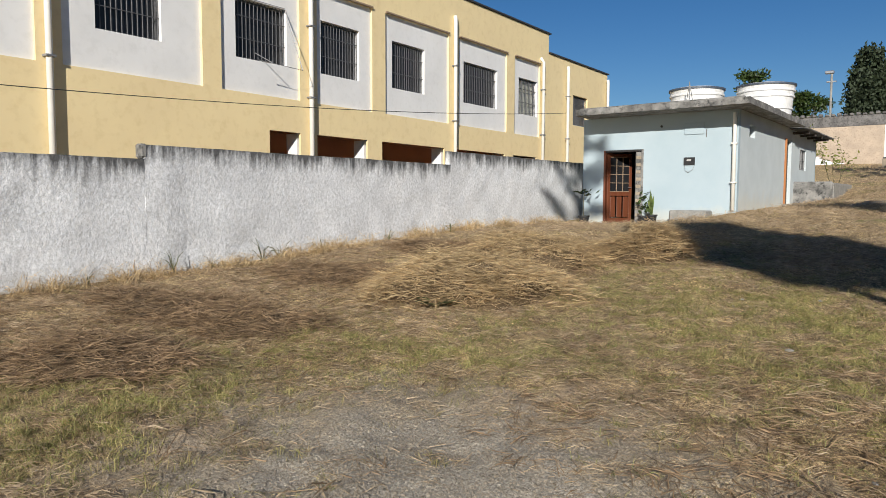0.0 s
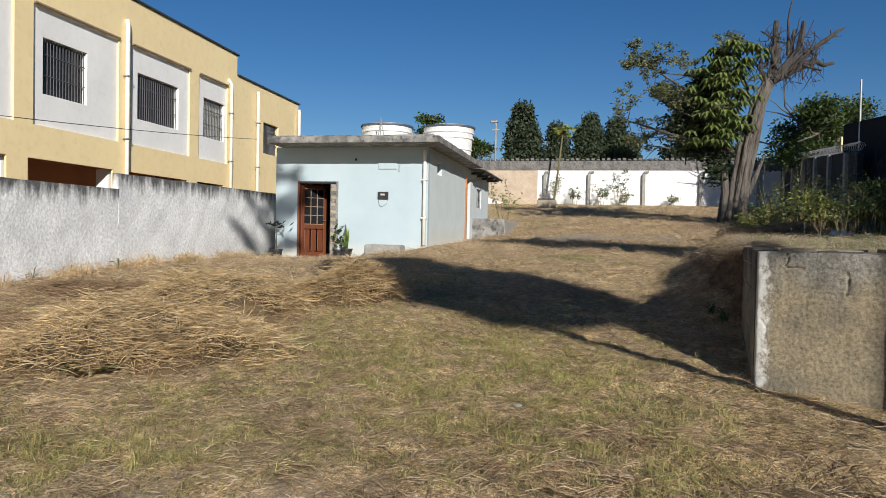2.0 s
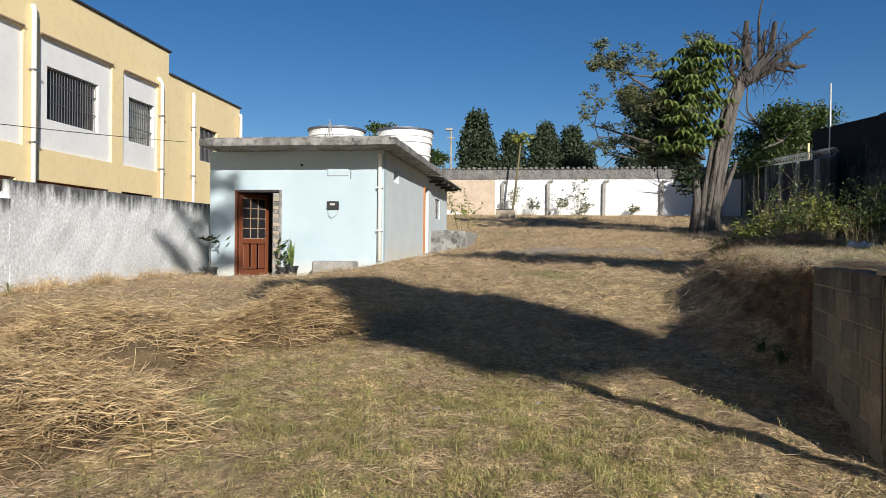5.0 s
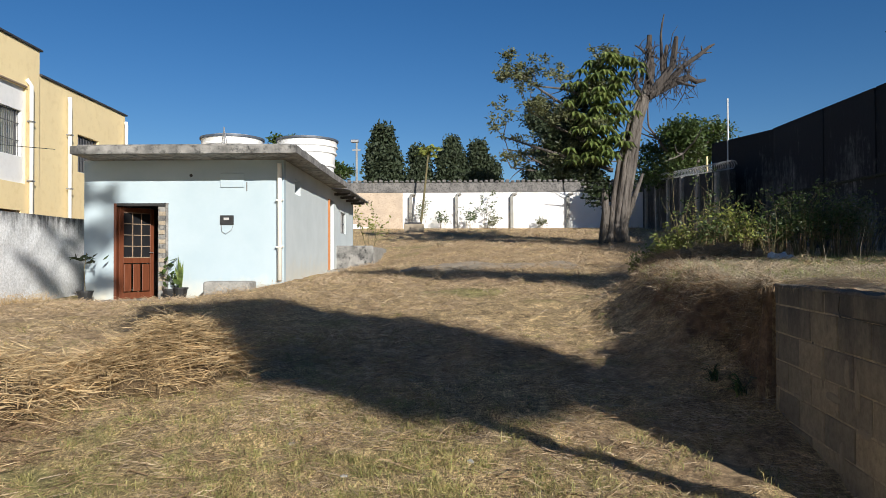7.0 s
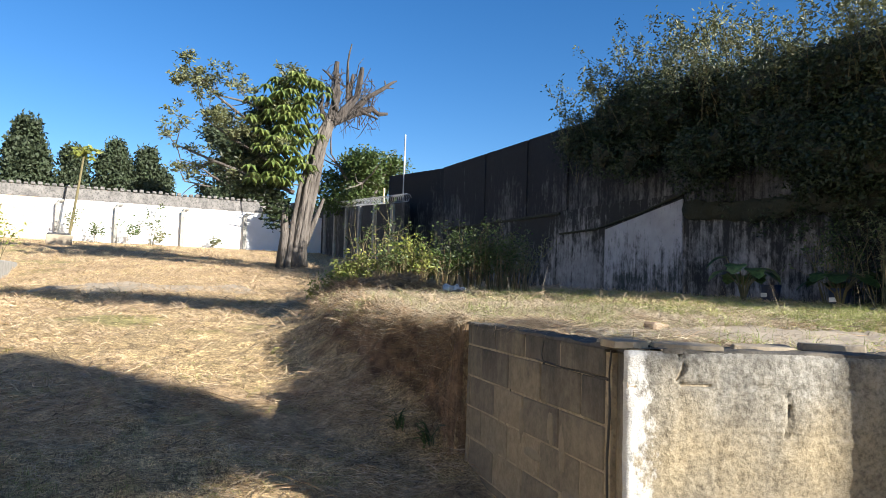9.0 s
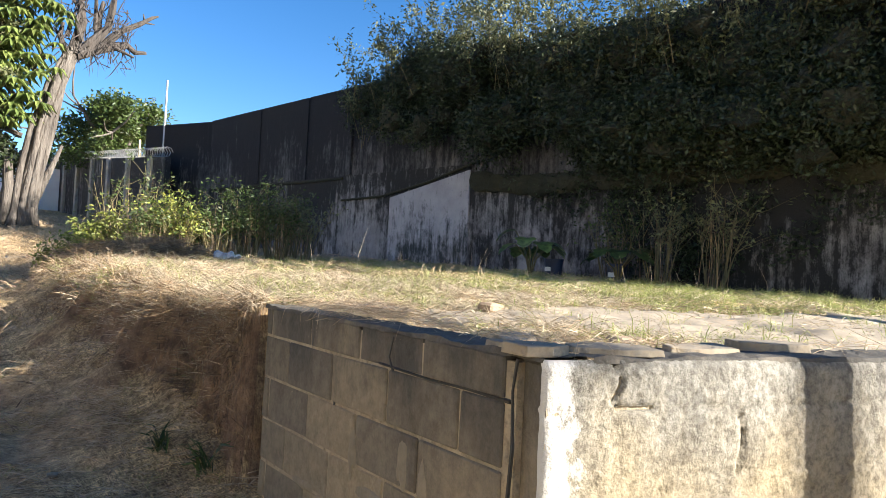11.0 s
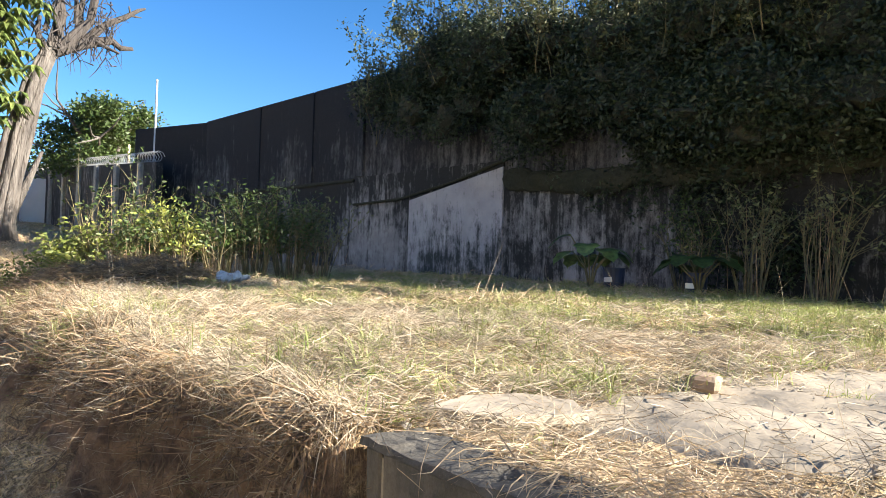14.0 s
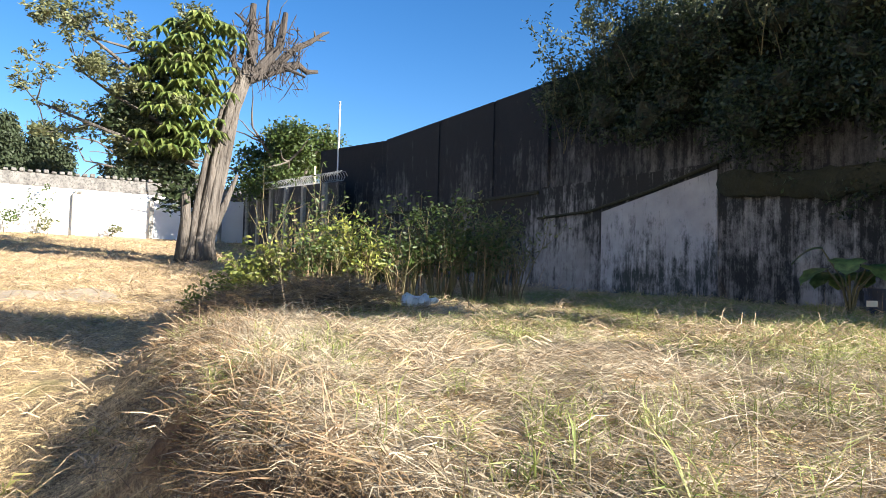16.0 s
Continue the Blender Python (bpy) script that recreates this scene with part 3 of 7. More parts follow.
def lumps(x, y, cell):
    """Smooth random field between 0 and 1 with features of about that many metres."""
    u, v = np.asarray(x) / cell + 900, np.asarray(y) / cell + 900
    i, j = np.floor(u).astype(int), np.floor(v).astype(int)
    fu, fv = u - i, v - j
    fu, fv = fu * fu * (3 - 2 * fu), fv * fv * (3 - 2 * fv)
    g = lambda a, b: LUMP[a % 256, b % 256]
    return (g(i, j) * (1 - fu) + g(i + 1, j) * fu) * (1 - fv) + (g(i, j + 1) * (1 - fu) + g(i + 1, j + 1) * fu) * fv


def clumps(centres, radii, per, shell=0.5):
    """Points scattered in and round a set of lumps."""
    out = []
    for c, r in zip(centres, radii):
        k = max(4, int(per * (np.prod(r) ** (2 / 3))))
        d = RNG.normal(size=(k, 3))
        d /= np.linalg.norm(d, axis=1)[:, None]
        out.append(np.array(c) + d * np.array(r) * (RNG.uniform(shell, 1.08, k)[:, None]))
    return np.concatenate(out)


# ---- ground ----
GY = np.array([-400, -30, 0, 5, 8, 11, 15, 20, 25, 28, 40, 44.3, 60, 120, 600.0])
GX = np.array([-400, -12, -10.2, -6.8, -5, -3.3, -1, 4, 12, 400.0])
GZ = np.array([
    [0, 0, 0, 0, 0, 0, 0, 0, 0, 0, 2, 3, 3.4, 4, 4],
    [0, 0, 0, 0, 0, 0, 0.2, 0.3, 0.5, 1, 2.8, 3.4, 3.4, 4, 4],
    [0, 0, 0.1, 0.24, 0.35, 0.56, 0.76, 0.8, 1.0, 1.3, 3.0, 3.4, 3.4, 4, 4],
    [0, 0, 0.06, 0.17, 0.33, 0.6, 0.82, 0.84, 1.0, 1.25, 3.0, 3.4, 3.4, 4, 4],
    [0, 0, 0.04, 0.14, 0.32, 0.64, 0.93, 1.16, 1.25, 1.38, 3.0, 3.4, 3.4, 4, 4],
    [0, 0, 0.02, 0.13, 0.33, 0.66, 0.97, 1.24, 1.42, 1.62, 3.0, 3.4, 3.4, 4, 4],
    [0, 0, 0.0, 0.12, 0.34, 0.67, 1.02, 1.36, 1.7, 2.0, 3.0, 3.4, 3.4, 4, 4],
    [0, 0, 0.0, 0.18, 0.42, 0.75, 1.12, 1.42, 1.85, 2.12, 3.0, 3.4, 3.4, 4, 4],
    [0, 0, 0.0, 0.2, 0.45, 0.8, 1.2, 1.5, 1.9, 2.15, 3.0, 3.4, 3.4, 4, 4],
    [0, 0, 0, 0, 0, 0, 0, 0, 0, 0, 2, 3, 3.4, 4, 4],
])
EDGE_Y = np.array([7.5, 7.93, 9.72, 10.4, 11, 12, 13.7, 15, 18, 22, 26, 40])
EDGE_X = np.array([0.47, 0.55, 0.8, 0.92, 0.86, 0.78, 0.98, 1.35, 2.2, 3.3, 5.0, 12])
BANK_Y, BANK_W = np.array([9.7, 10.2, 11, 12, 13.5, 16, 22]), np.array([0.06, 0.2, 0.42, 0.66, 0.9, 1.4, 2.4])
CORNER, SIDE_END, FACE_DIR = Vector((0.52, 7.93, 0)), Vector((0.77, 9.72, 0)), Vector((0.915, -0.402, 0)).normalized()


def wave(x, y):
    return (0.5 * np.sin(1.9 * x + 0.7 * y + 1) + 0.4 * np.sin(-1.1 * x + 2.3 * y) + 0.35 * np.sin(3.7 * x - 2.9 * y + 2) + 0.25 * np.sin(6.1 * x + 5.3 * y)) / 1.5


def height(x, y):
    x, y = np.asarray(x, float), np.asarray(y, float)
    i = np.clip(np.searchsorted(GX, x) - 1, 0, len(GX) - 2)
    j = np.clip(np.searchsorted(GY, y) - 1, 0, len(GY) - 2)
    u = np.clip((x - GX[i]) / (GX[i + 1] - GX[i]), 0, 1)
    v = np.clip((y - GY[j]) / (GY[j + 1] - GY[j]), 0, 1)
    low = (GZ[i, j] * (1 - u) + GZ[i + 1, j] * u) * (1 - v) + (GZ[i, j + 1] * (1 - u) + GZ[i + 1, j + 1] * u) * v
    yard = np.clip((x + 10.2) / 0.5, 0, 1) * np.clip((12 - x) / 1, 0, 1)
    low = low + 0.025 * wave(x, y) * yard
    fine = 0.05 * (lumps(x, y, 0.4) - 0.5) + 0.04 * (lumps(x + 5, y + 2, 0.17) - 0.5) + 0.022 * (lumps(x, y + 3, 0.08) - 0.5)
    far = np.clip((y - 11) / 5, 0, 1) * 0.09 * (lumps(x + 1, y, 0.9) - 0.5)
    low = low + (fine + far) * yard * np.clip((44 - y) / 2, 0, 1)
    top = 1.40 + 0.8 * fine + 0.022 * (y - 9) + 0.006 * (x - 1) + 0.03 * wave(x * 1.3, y * 1.3 + 4)
    ragged = 0.2 * (lumps(y, 0 * y, 0.45) - 0.5) + 0.16 * (lumps(y + 2, 0 * y + 9, 0.16) - 0.5) + 0.08 * (lumps(y + 2, x * 0.5, 0.07) - 0.5)
    lip = np.interp(y, EDGE_Y, EDGE_X) + np.where(y > 9.8, ragged - 0.06, 0.07)
    width = 0.62 * np.interp(y, BANK_Y, BANK_W)
    toe = np.clip(1 - (lip - x) / 0.75, 0, 1) ** 1.6 * np.clip((y - 9.9) / 0.8, 0, 1) * np.clip((18 - y) / 3, 0, 1)
    low = low + 0.3 * toe
    a = np.clip((x - lip) / width, 0, 1)
    face = 7.93 - 0.44 * (x - 0.52) + 0.07
    b = np.clip((y - face) / 0.06, 0, 1)
    a = (1 - (1 - a) ** 2.3) * b * np.clip((12 - x) / 1.5, 0, 1)
    return np.maximum(low, low * (1 - a) + top * a)


def axis(*spans):
    return np.unique(np.round(np.concatenate([np.arange(a, b, s) for a, b, s in spans]), 4))


def grid_mesh(name, xs, ys, f):
    X, Y = np.meshgrid(xs, ys, indexing="ij")
    v = np.stack([X, Y, f(X, Y)], -1).reshape(-1, 3)
    n, m = len(xs), len(ys)
    i, j = np.meshgrid(np.arange(n - 1), np.arange(m - 1), indexing="ij")
    a = (i * m + j).ravel()
    t = np.concatenate([np.stack([a, a + m, a + m + 1], 1), np.stack([a, a + m + 1, a + 1], 1)])
    return mesh_np(name, v, t)


gxs = axis((-400, -20, 40), (-20, -10.4, 1.0), (-10.4, -7, 0.08), (-7, 0.3, 0.05), (0.3, 2.4, 0.04), (2.4, 9.6, 0.1), (9.6, 12, 0.3), (12, 30, 3), (30, 401, 40))
gys = axis((-400, -10, 40), (-10, 2, 1.0), (2, 14, 0.05), (14, 30, 0.14), (30, 46, 0.5), (46, 120, 10), (120, 601, 60))
ground = link_mesh("ground", grid_mesh("ground", gxs, gys, height), MAT["ground"])
for p in ground.data.polygons:
    p.use_smooth = True
tagged(ground, "sloping yard of trampled dry grass, bare soil and gravel", "ground", kind="structure")


def zg(x, y):
    return float(height(x, y))

# ---- white boundary wall beside the yard ----
def boundary_wall():
    w = empty("wall_west")
    tagged(w, "long whitewashed plaster wall with black mould along its stepped top", "wall", kind="structure")
    for a, b, top, mat in ((-14.0, 6.6, 2.08, "white_wall"), (6.6, 14.35, 2.30, "white_wall_b"), (14.35, 32.0, 2.62, "white_wall_c")):
        ys = np.arange(a, b + 0.01, 0.35)
        ys[-1] = b
        zs = np.linspace(-0.3, top, 9)
        bm = bmesh.new()
        rows = []
        for y in ys:
            ring = []
            for k, z in enumerate(zs):
                bulge = 0.018 * noise.noise((y * 1.7, z * 2.1, 3)) + 0.012 * noise.noise((y * 5, z * 5, 9))
                lift = 0.02 * noise.noise((y * 1.2, 0, 5)) if k == 8 else 0
                ring.append(bm.verts.new((-10.23 + bulge, y, z + lift)))
            ring += [bm.verts.new((-10.38, y, zs[-1] + 0.01)), bm.verts.new((-10.38, y, -0.3))]
            rows.append(ring)
        for r, s in zip(rows, rows[1:]):
            for k in range(len(r) - 1):
                bm.faces.new((r[k], s[k], s[k + 1], r[k + 1]))
        bm.faces.new(rows[0])
        bm.faces.new(rows[-1][::-1])
        part("wall_section", bm, MAT[mat], w)
    # a rounded cement end where the second section rises
    part("pier_stub", box((-10.395, 6.54, 2.09), (-10.225, 6.66, 2.315), 0.03), MAT["slab"], w, "blackened cement end of the raised section")


boundary_wall()


# ---- yellow building behind the wall ----
def barred_window(parent, u0, u1, z0, z1, depth, curtain=False, bars=True):
    win = empty("window")
    win.parent = parent
    f = 0.05
    bm = bmesh.new()
    for lo, hi in (((u0, z0), (u1, z0 + f)), ((u0, z1 - f), (u1, z1)), ((u0, z0 + f), (u0 + f, z1 - f)), ((u1 - f, z0 + f), (u1, z1 - f))):
        add_box(bm, (depth - 0.03, lo[0], lo[1]), (depth + 0.03, hi[0], hi[1]))
    part("window_frame", bm, MAT["grille"], win)
    part("pane", box((depth - 0.012, u0 + f, z0 + f), (depth - 0.004, u1 - f, z1 - f)), MAT["curtain" if curtain else "dark_glass"], win)
    part("sill", box((depth + 0.03, u0 + 0.002, z0 + 0.002), (-0.075, u1 - 0.002, z0 + 0.012)), MAT["white"], win)
    if bars:
        n = max(5, int((u1 - u0) / 0.105))
        first = None
        for k in range(n + 1):
            y = u0 + 0.03 + (u1 - u0 - 0.06) * k / n
            if first is None:
                first = part("bar", tube([(0, 0, z0), (0, 0, z1)], 0.011, 6), MAT["grille"], win)
                first.location = (depth + 0.1, y, 0)
            else:
                o = link_copy(first, win)
                o.location = (depth + 0.1, y, 0)
        for z in (z0 + 0.35 * (z1 - z0), z0 + 0.72 * (z1 - z0)):
            part("cross_bar", box((depth + 0.085, u0, z - 0.008), (depth + 0.115, u1, z + 0.008)), MAT["grille"], win)


def link_copy(ob, parent):
    o = new(ob.name.split(".")[0], ob.data)
    o.parent = parent
    return o


def yellow_building():
    b = empty("school_building", pose(-13.0, 7.0, 0, 0, 0, math.degrees(math.atan(0.03))))
    tagged(b, "two-storey yellow building with white recessed bays and barred windows", "building")
    panels = [(-9.5, -6.2), (-4.6, -0.75), (-0.3, 2.55), (3.02, 5.25), (5.82, 7.85), (8.4, 11.42), (11.97, 14.95), (15.5, 17.4)]
    low = [(4.3, 5.25), (5.8, 7.65), (8.25, 11.2), (11.9, 14.85), (15.45, 17.2)]
    zb, zt = 3.82, 6.55
    holes = [(a, c, zb, zt) for a, c in panels] + [(a, c, 1.2, 3.05) for a, c in low]
    part("facade", holed((-16.0, 18.1), (-0.3, 7.79), -0.055, 0.0, holes), MAT["yellow"], b, "yellow painted facade")
    wins = [(-8.3, -7.0), (-3.6, -2.2), (0.33, 1.66), (3.44, 4.9), (6.0, 7.4), (8.75, 10.25), (12.32, 14.4), (15.89, 17.3)]
    part("bay_wall", holed((-16.0, 18.1), (3.4, 7.0), -0.34, -0.058, [(a, c, 4.57, 5.88) for a, c in wins]), MAT["white"], b, "white recessed bays")
    for k, (a, c) in enumerate(wins):
        barred_window(b, a, c, 4.57, 5.88, -0.24, curtain=k == 7)
    # set-back end of the building, lower
    end = holed((18.1, 24.0), (-0.3, 7.1), -0.32, -0.06, [(20.46, 21.9, 4.55, 5.79)])
    part("end_wall", end, MAT["yellow"], b)
    barred_window(b, 20.46, 21.9, 4.55, 5.79, -0.25)
    part("gable", box((-9.0, 23.7, -0.3), (-0.33, 24.0, 7.08)), MAT["yellow"], b)
    part("gable", box((-9.0, 17.8, 7.1), (-0.14, 18.08, 7.78)), MAT["yellow"], b)
    part("gable", box((-9.0, -16.0, -0.3), (-0.36, -15.7, 7.78)), MAT["yellow"], b)
    part("back_wall", box((-9.3, -16.0, -0.3), (-9.02, 24.0, 7.08)), MAT["yellow"], b)
    part("roof_edge", box((-9.2, -16.2, 7.8), (0.06, 18.2, 7.86), 0.01), MAT["rail_dark"], b, "dark metal flashing on the parapet")
    part("roof_edge", box((-9.2, 18.22, 7.11), (0.0, 24.1, 7.17), 0.01), MAT["rail_dark"], b)
    # terrace behind the lower openings
    part("terrace_wall", box((-2.4, 3.6, -0.3), (-2.2, 17.9, 3.39)), MAT["brown_inside"], b, "brown wall at the back of the terrace")
    part("terrace_ceiling", box((-2.2, 3.6, 3.25), (-0.13, 17.9, 3.39)), MAT["brown_inside"], b)
    part("terrace_end", box((-2.2, 3.62, -0.3), (-0.13, 3.8, 3.24)), MAT["brown_inside"], b)
    for a, c in low:
        part("opening_jamb", box((-0.5, c - 0.002, 1.2), (-0.125, c + 0.28, 3.05)), MAT["white"], b, "white jamb")
    # thin projecting strips over the bays
    for a, c in panels:
        part("drip_moulding", box((0.003, a, zt), (0.06, c, zt + 0.05), 0.008), MAT["clay"], b, "thin brown drip moulding")
    # down pipes with clips
    for u, z1, elbow in ((-0.56, 7.5, 0), (5.55, 7.5, 0), (11.68, 7.15, 0), (17.55, 6.8, 1), (19.7, 6.82, 0), (23.8, 6.85, 0)):
        pipe = part("down_pipe", tube([(0.08, u, 0), (0.08, u, z1 - 0.15), (0.07 if not elbow else 0.02, u - 0.02 - 0.12 * elbow, z1)], 0.06, 12), MAT["pvc"], b, "white plastic down pipe", True)
        for z in (2.0, 3.9, 5.6):
            part("pipe_clip", box((0.002, u - 0.09, z), (0.15, u + 0.09, z + 0.04), 0.005), MAT["bar"], pipe)
    # the propped-open awning sash in front of one window
    sash = part("open_sash", tube([(0.35, 3.75, 4.5), (0.42, 4.95, 4.45), (-0.06, 4.85, 5.9), (-0.06, 3.6, 5.9)], 0.012, 6), MAT["bar"], b, "thin steel sash swung outward")
    part("stay", tube([(-0.1, 4.0, 4.75), (0.36, 4.1, 4.5)], 0.01, 6), MAT["bar"], sash)


yellow_building()

# ---- cables in the yard ----
def cable(name, a, b, sag, r, label, mat="wire"):
    a, b = Vector(a), Vector(b)
    pts = [a.lerp(b, k / 24) - Vector((0, 0, sag * 4 * (k / 24) * (1 - k / 24))) for k in range(25)]
    tagged(part(name, tube(pts, r, 6), MAT[mat]), label, "cable")


cable("overhead_cable", (-11.0, 0.5, 2.96), (-9.6, 19.0, 3.93), 0.25, 0.007, "thin black cable slung along the yellow facade to the house")


# ---- pale blue house ----
HX0, HX1, HY0, HY1, HT = -9.36, -5.05, 19.70, 30.2, 3.79


def house():
    h = empty("house", Matrix.Identity(4))
    tagged(h, "small pale blue flat-roofed house with an open wooden door", "house")
    turn = Matrix(((0, -1, 0, 0), (1, 0, 0, 0), (0, 0, 1, 0), (0, 0, 0, 1)))
    # front wall: built in the (y, z) plane, then turned to face the yard
    bm = holed((HX0, HX1), (0.2, HT), -0.18, 0.0, [(-8.72, -7.54, 0.78, 2.87)])
    bm.transform(Matrix(((0, 1, 0, 0), (-1, 0, 0, HY0), (0, 0, 1, 0), (0, 0, 0, 1))))
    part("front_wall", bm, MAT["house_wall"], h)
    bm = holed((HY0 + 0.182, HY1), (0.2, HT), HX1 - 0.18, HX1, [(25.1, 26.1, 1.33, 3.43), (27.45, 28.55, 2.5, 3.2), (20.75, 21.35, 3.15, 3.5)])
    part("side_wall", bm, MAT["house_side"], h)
    part("back_wall", box((HX0, HY1 + 0.002, 0.2), (HX1, HY1 + 0.18, HT)), MAT["house_wall"], h)
    part("party_wall", box((HX0, HY0 + 0.182, 0.2), (HX0 + 0.18, HY1, HT)), MAT["house_wall"], h)
    part("inner_floor", box((HX0 + 0.182, HY0 + 0.185, 0.5), (HX1 - 0.185, HY1 - 0.002, 0.79)), MAT["concrete"], h)
    part("partition", box((HX0 + 0.19, 22.6, 0.8), (HX1 - 0.19, 22.7, HT - 0.01)), MAT["house_inside"], h)
    # roof slab with a worn front lip
    bm = bmesh.new()
    nx, ny = 24, 34
    top, bot = {}, {}
    for i in range(nx + 1):
        for j in range(ny + 1):
            x, y = -9.15 - 0.25 * j / ny + (4.59 + 0.25 * j / ny) * i / nx, 18.72 + 6.9 * j / ny
            e = 0.012 * noise.noise((x * 3, y * 3, 0)) if i in (0, nx) or j in (0, ny) else 0
            top[i, j] = bm.verts.new((x + e, y + e, 3.945 + 0.02 * noise.noise((x * 2, y * 2, 1))))
            bot[i, j] = bm.verts.new((x + e, y + e, 3.79 + 0.012 * noise.noise((x * 4, y * 4, 2))))
    for i in range(nx):
        for j in range(ny):
            bm.faces.new((top[i, j], top[i + 1, j], top[i + 1, j + 1], top[i, j + 1]))
            bm.faces.new((bot[i, j + 1], bot[i + 1, j + 1], bot[i + 1, j], bot[i, j]))
    for i in range(nx):
        bm.faces.new((bot[i, 0], bot[i + 1, 0], top[i + 1, 0], top[i, 0]))
        bm.faces.new((top[i, ny], top[i + 1, ny], bot[i + 1, ny], bot[i, ny]))
    for j in range(ny):
        bm.faces.new((bot[nx, j], bot[nx, j + 1], top[nx, j + 1], top[nx, j]))
        bm.faces.new((top[0, j], top[0, j + 1], bot[0, j + 1], bot[0, j]))
    part("roof_slab", bm, MAT["slab"], h, "weathered grey concrete roof slab stained black")
    part("upstand", box((-9.08, 18.86, 3.93), (-4.72, 18.98, 4.0), 0.015), MAT["slab"], h)
    # corrugated roof over the rear half
    bm = bmesh.new()
    ys = np.arange(25.66, 30.7, 0.045)
    lo = [[bm.verts.new((x, y, z + 0.025 * math.sin(y * 2 * math.pi / 0.18))) for y in ys] for x, z in ((-9.4, 4.05), (-4.5, 3.74))]
    up = [[bm.verts.new((v.co.x, v.co.y, v.co.z + 0.012)) for v in r] for r in lo]
    for r in range(len(ys) - 1):
        bm.faces.new((up[0][r], up[1][r], up[1][r + 1], up[0][r + 1]))
        bm.faces.new((lo[0][r + 1], lo[1][r + 1], lo[1][r], lo[0][r]))
        bm.faces.new((lo[1][r], lo[1][r + 1], up[1][r + 1], up[1][r]))
    part("sheet_roof", bm, MAT["asbestos"], h, "old corrugated fibre-cement roof")
    for y in (26.2, 27.4, 28.6, 29.8):
        part("rafter", box((-5.1, y, 3.62), (-4.56, y + 0.08, 3.7)), MAT["deadwood"], h)
    # open front door and its frame
    fr = empty("door_frame")
    fr.parent = h
    part("jamb", box((-8.72, HY0 - 0.01, 0.8), (-8.66, HY0 + 0.14, 2.87), 0.006), MAT["door_wood"], fr)
    part("jamb", box((-7.6, HY0 - 0.01, 0.8), (-7.54, HY0 + 0.14, 2.87), 0.006), MAT["slab"], fr)
    part("lintel", box((-8.66, HY0 - 0.01, 2.81), (-7.6, HY0 + 0.14, 2.87), 0.006), MAT["black"], fr)
    door = empty("front_door", pose(-8.65, HY0 + 0.1, 0.8, 0, 0, 62))
    door.parent = h
    wd = 0.88
    for lo, hi in (((0, 0), (0.1, 2.0)), ((wd - 0.1, 0), (wd, 2.0)), ((0.1, 0), (wd - 0.1, 0.14)), ((0.1, 0.78), (wd - 0.1, 0.9)), ((0.1, 1.9), (wd - 0.1, 2.0))):
        part("rail", box((lo[0], -0.02, lo[1]), (hi[0], 0.02, hi[1]), 0.004), MAT["door_wood"], door)
    for k in range(3):
        part("panel", box((0.12 + 0.23 * k, -0.012, 0.16), (0.3 + 0.23 * k, 0.012, 0.76), 0.008), MAT["door_wood"], door)
    part("glass", box((0.1, -0.004, 0.9), (wd - 0.1, 0.004, 1.9)), MAT["dark_glass"], door, "dark glass")
    for k in (1, 2):
        part("glazing_bar", box((0.1 + 0.68 * k / 3 - 0.01, -0.018, 0.9), (0.1 + 0.68 * k / 3 + 0.01, 0.018, 1.9)), MAT["clay"], door, "pale brown glazing bar")
    for k in range(5):
        part("glazing_bar", box((0.1, -0.02, 0.9 + 0.245 * k), (wd - 0.1, 0.02, 0.918 + 0.245 * k)), MAT["clay"], door)
    part("handle", tube([(wd - 0.05, -0.03, 1.02), (wd - 0.05, -0.06, 1.02), (wd - 0.16, -0.06, 1.02)], 0.01, 6), MAT["metal"], door)
    part("doorstep", box((-8.9, HY0 - 0.45, 0.55), (-7.3, HY0 - 0.003, 0.8), 0.02), MAT["slab"], h, "grey cement doorstep")
    # stacked louvre strip standing inside the opening
    lv = part("side_light", box((-7.78, HY0 + 0.03, 0.8), (-7.61, HY0 + 0.09, 2.8), 0.006), MAT["slab"], h, "peeling grey jamb beside the door")
    for k in range(9):
        part("chip", box((-7.76, HY0 + 0.012, 1.0 + 0.2 * k), (-7.63 + 0.02 * (k % 3), HY0 + 0.028, 1.09 + 0.2 * k), 0.004), MAT["paving"], lv)
    # meter box, vent, air brick, pipe
    mb = part("meter_box", box((-6.42, HY0 - 0.035, 2.4), (-6.13, HY0 - 0.002, 2.6), 0.006), MAT["black"], h, "small black meter box")
    part("meter_window", box((-6.34, HY0 - 0.045, 2.5), (-6.22, HY0 - 0.036, 2.55), 0.004), MAT["bag"], mb)
    part("dangling_wire", tube([(-6.4, HY0 - 0.01, 2.4), (-6.38, HY0 - 0.02, 2.25), (-6.3, HY0 - 0.015, 2.2), (-6.18, HY0 - 0.02, 2.28), (-6.14, HY0 - 0.01, 2.4)], 0.006, 5), MAT["bar"], mb)
    part("blocked_opening", box((-6.42, HY0 - 0.028, 3.2), (-5.9, HY0 - 0.002, 3.5), 0.01), MAT["house_wall"], h, "blocked window patch of pale cement")
    # A black disc on the wall stands for the darkness of a small hole.
    part("wall_hole", tube([(-7.05, HY0 - 0.012, 3.46), (-7.05, HY0 - 0.003, 3.46)], 0.035, 12), MAT["black"], h)
    part("patch", box((-5.86, HY0 - 0.012, 3.12), (-5.84, HY0 - 0.002, 3.32)), MAT["slab"], h)
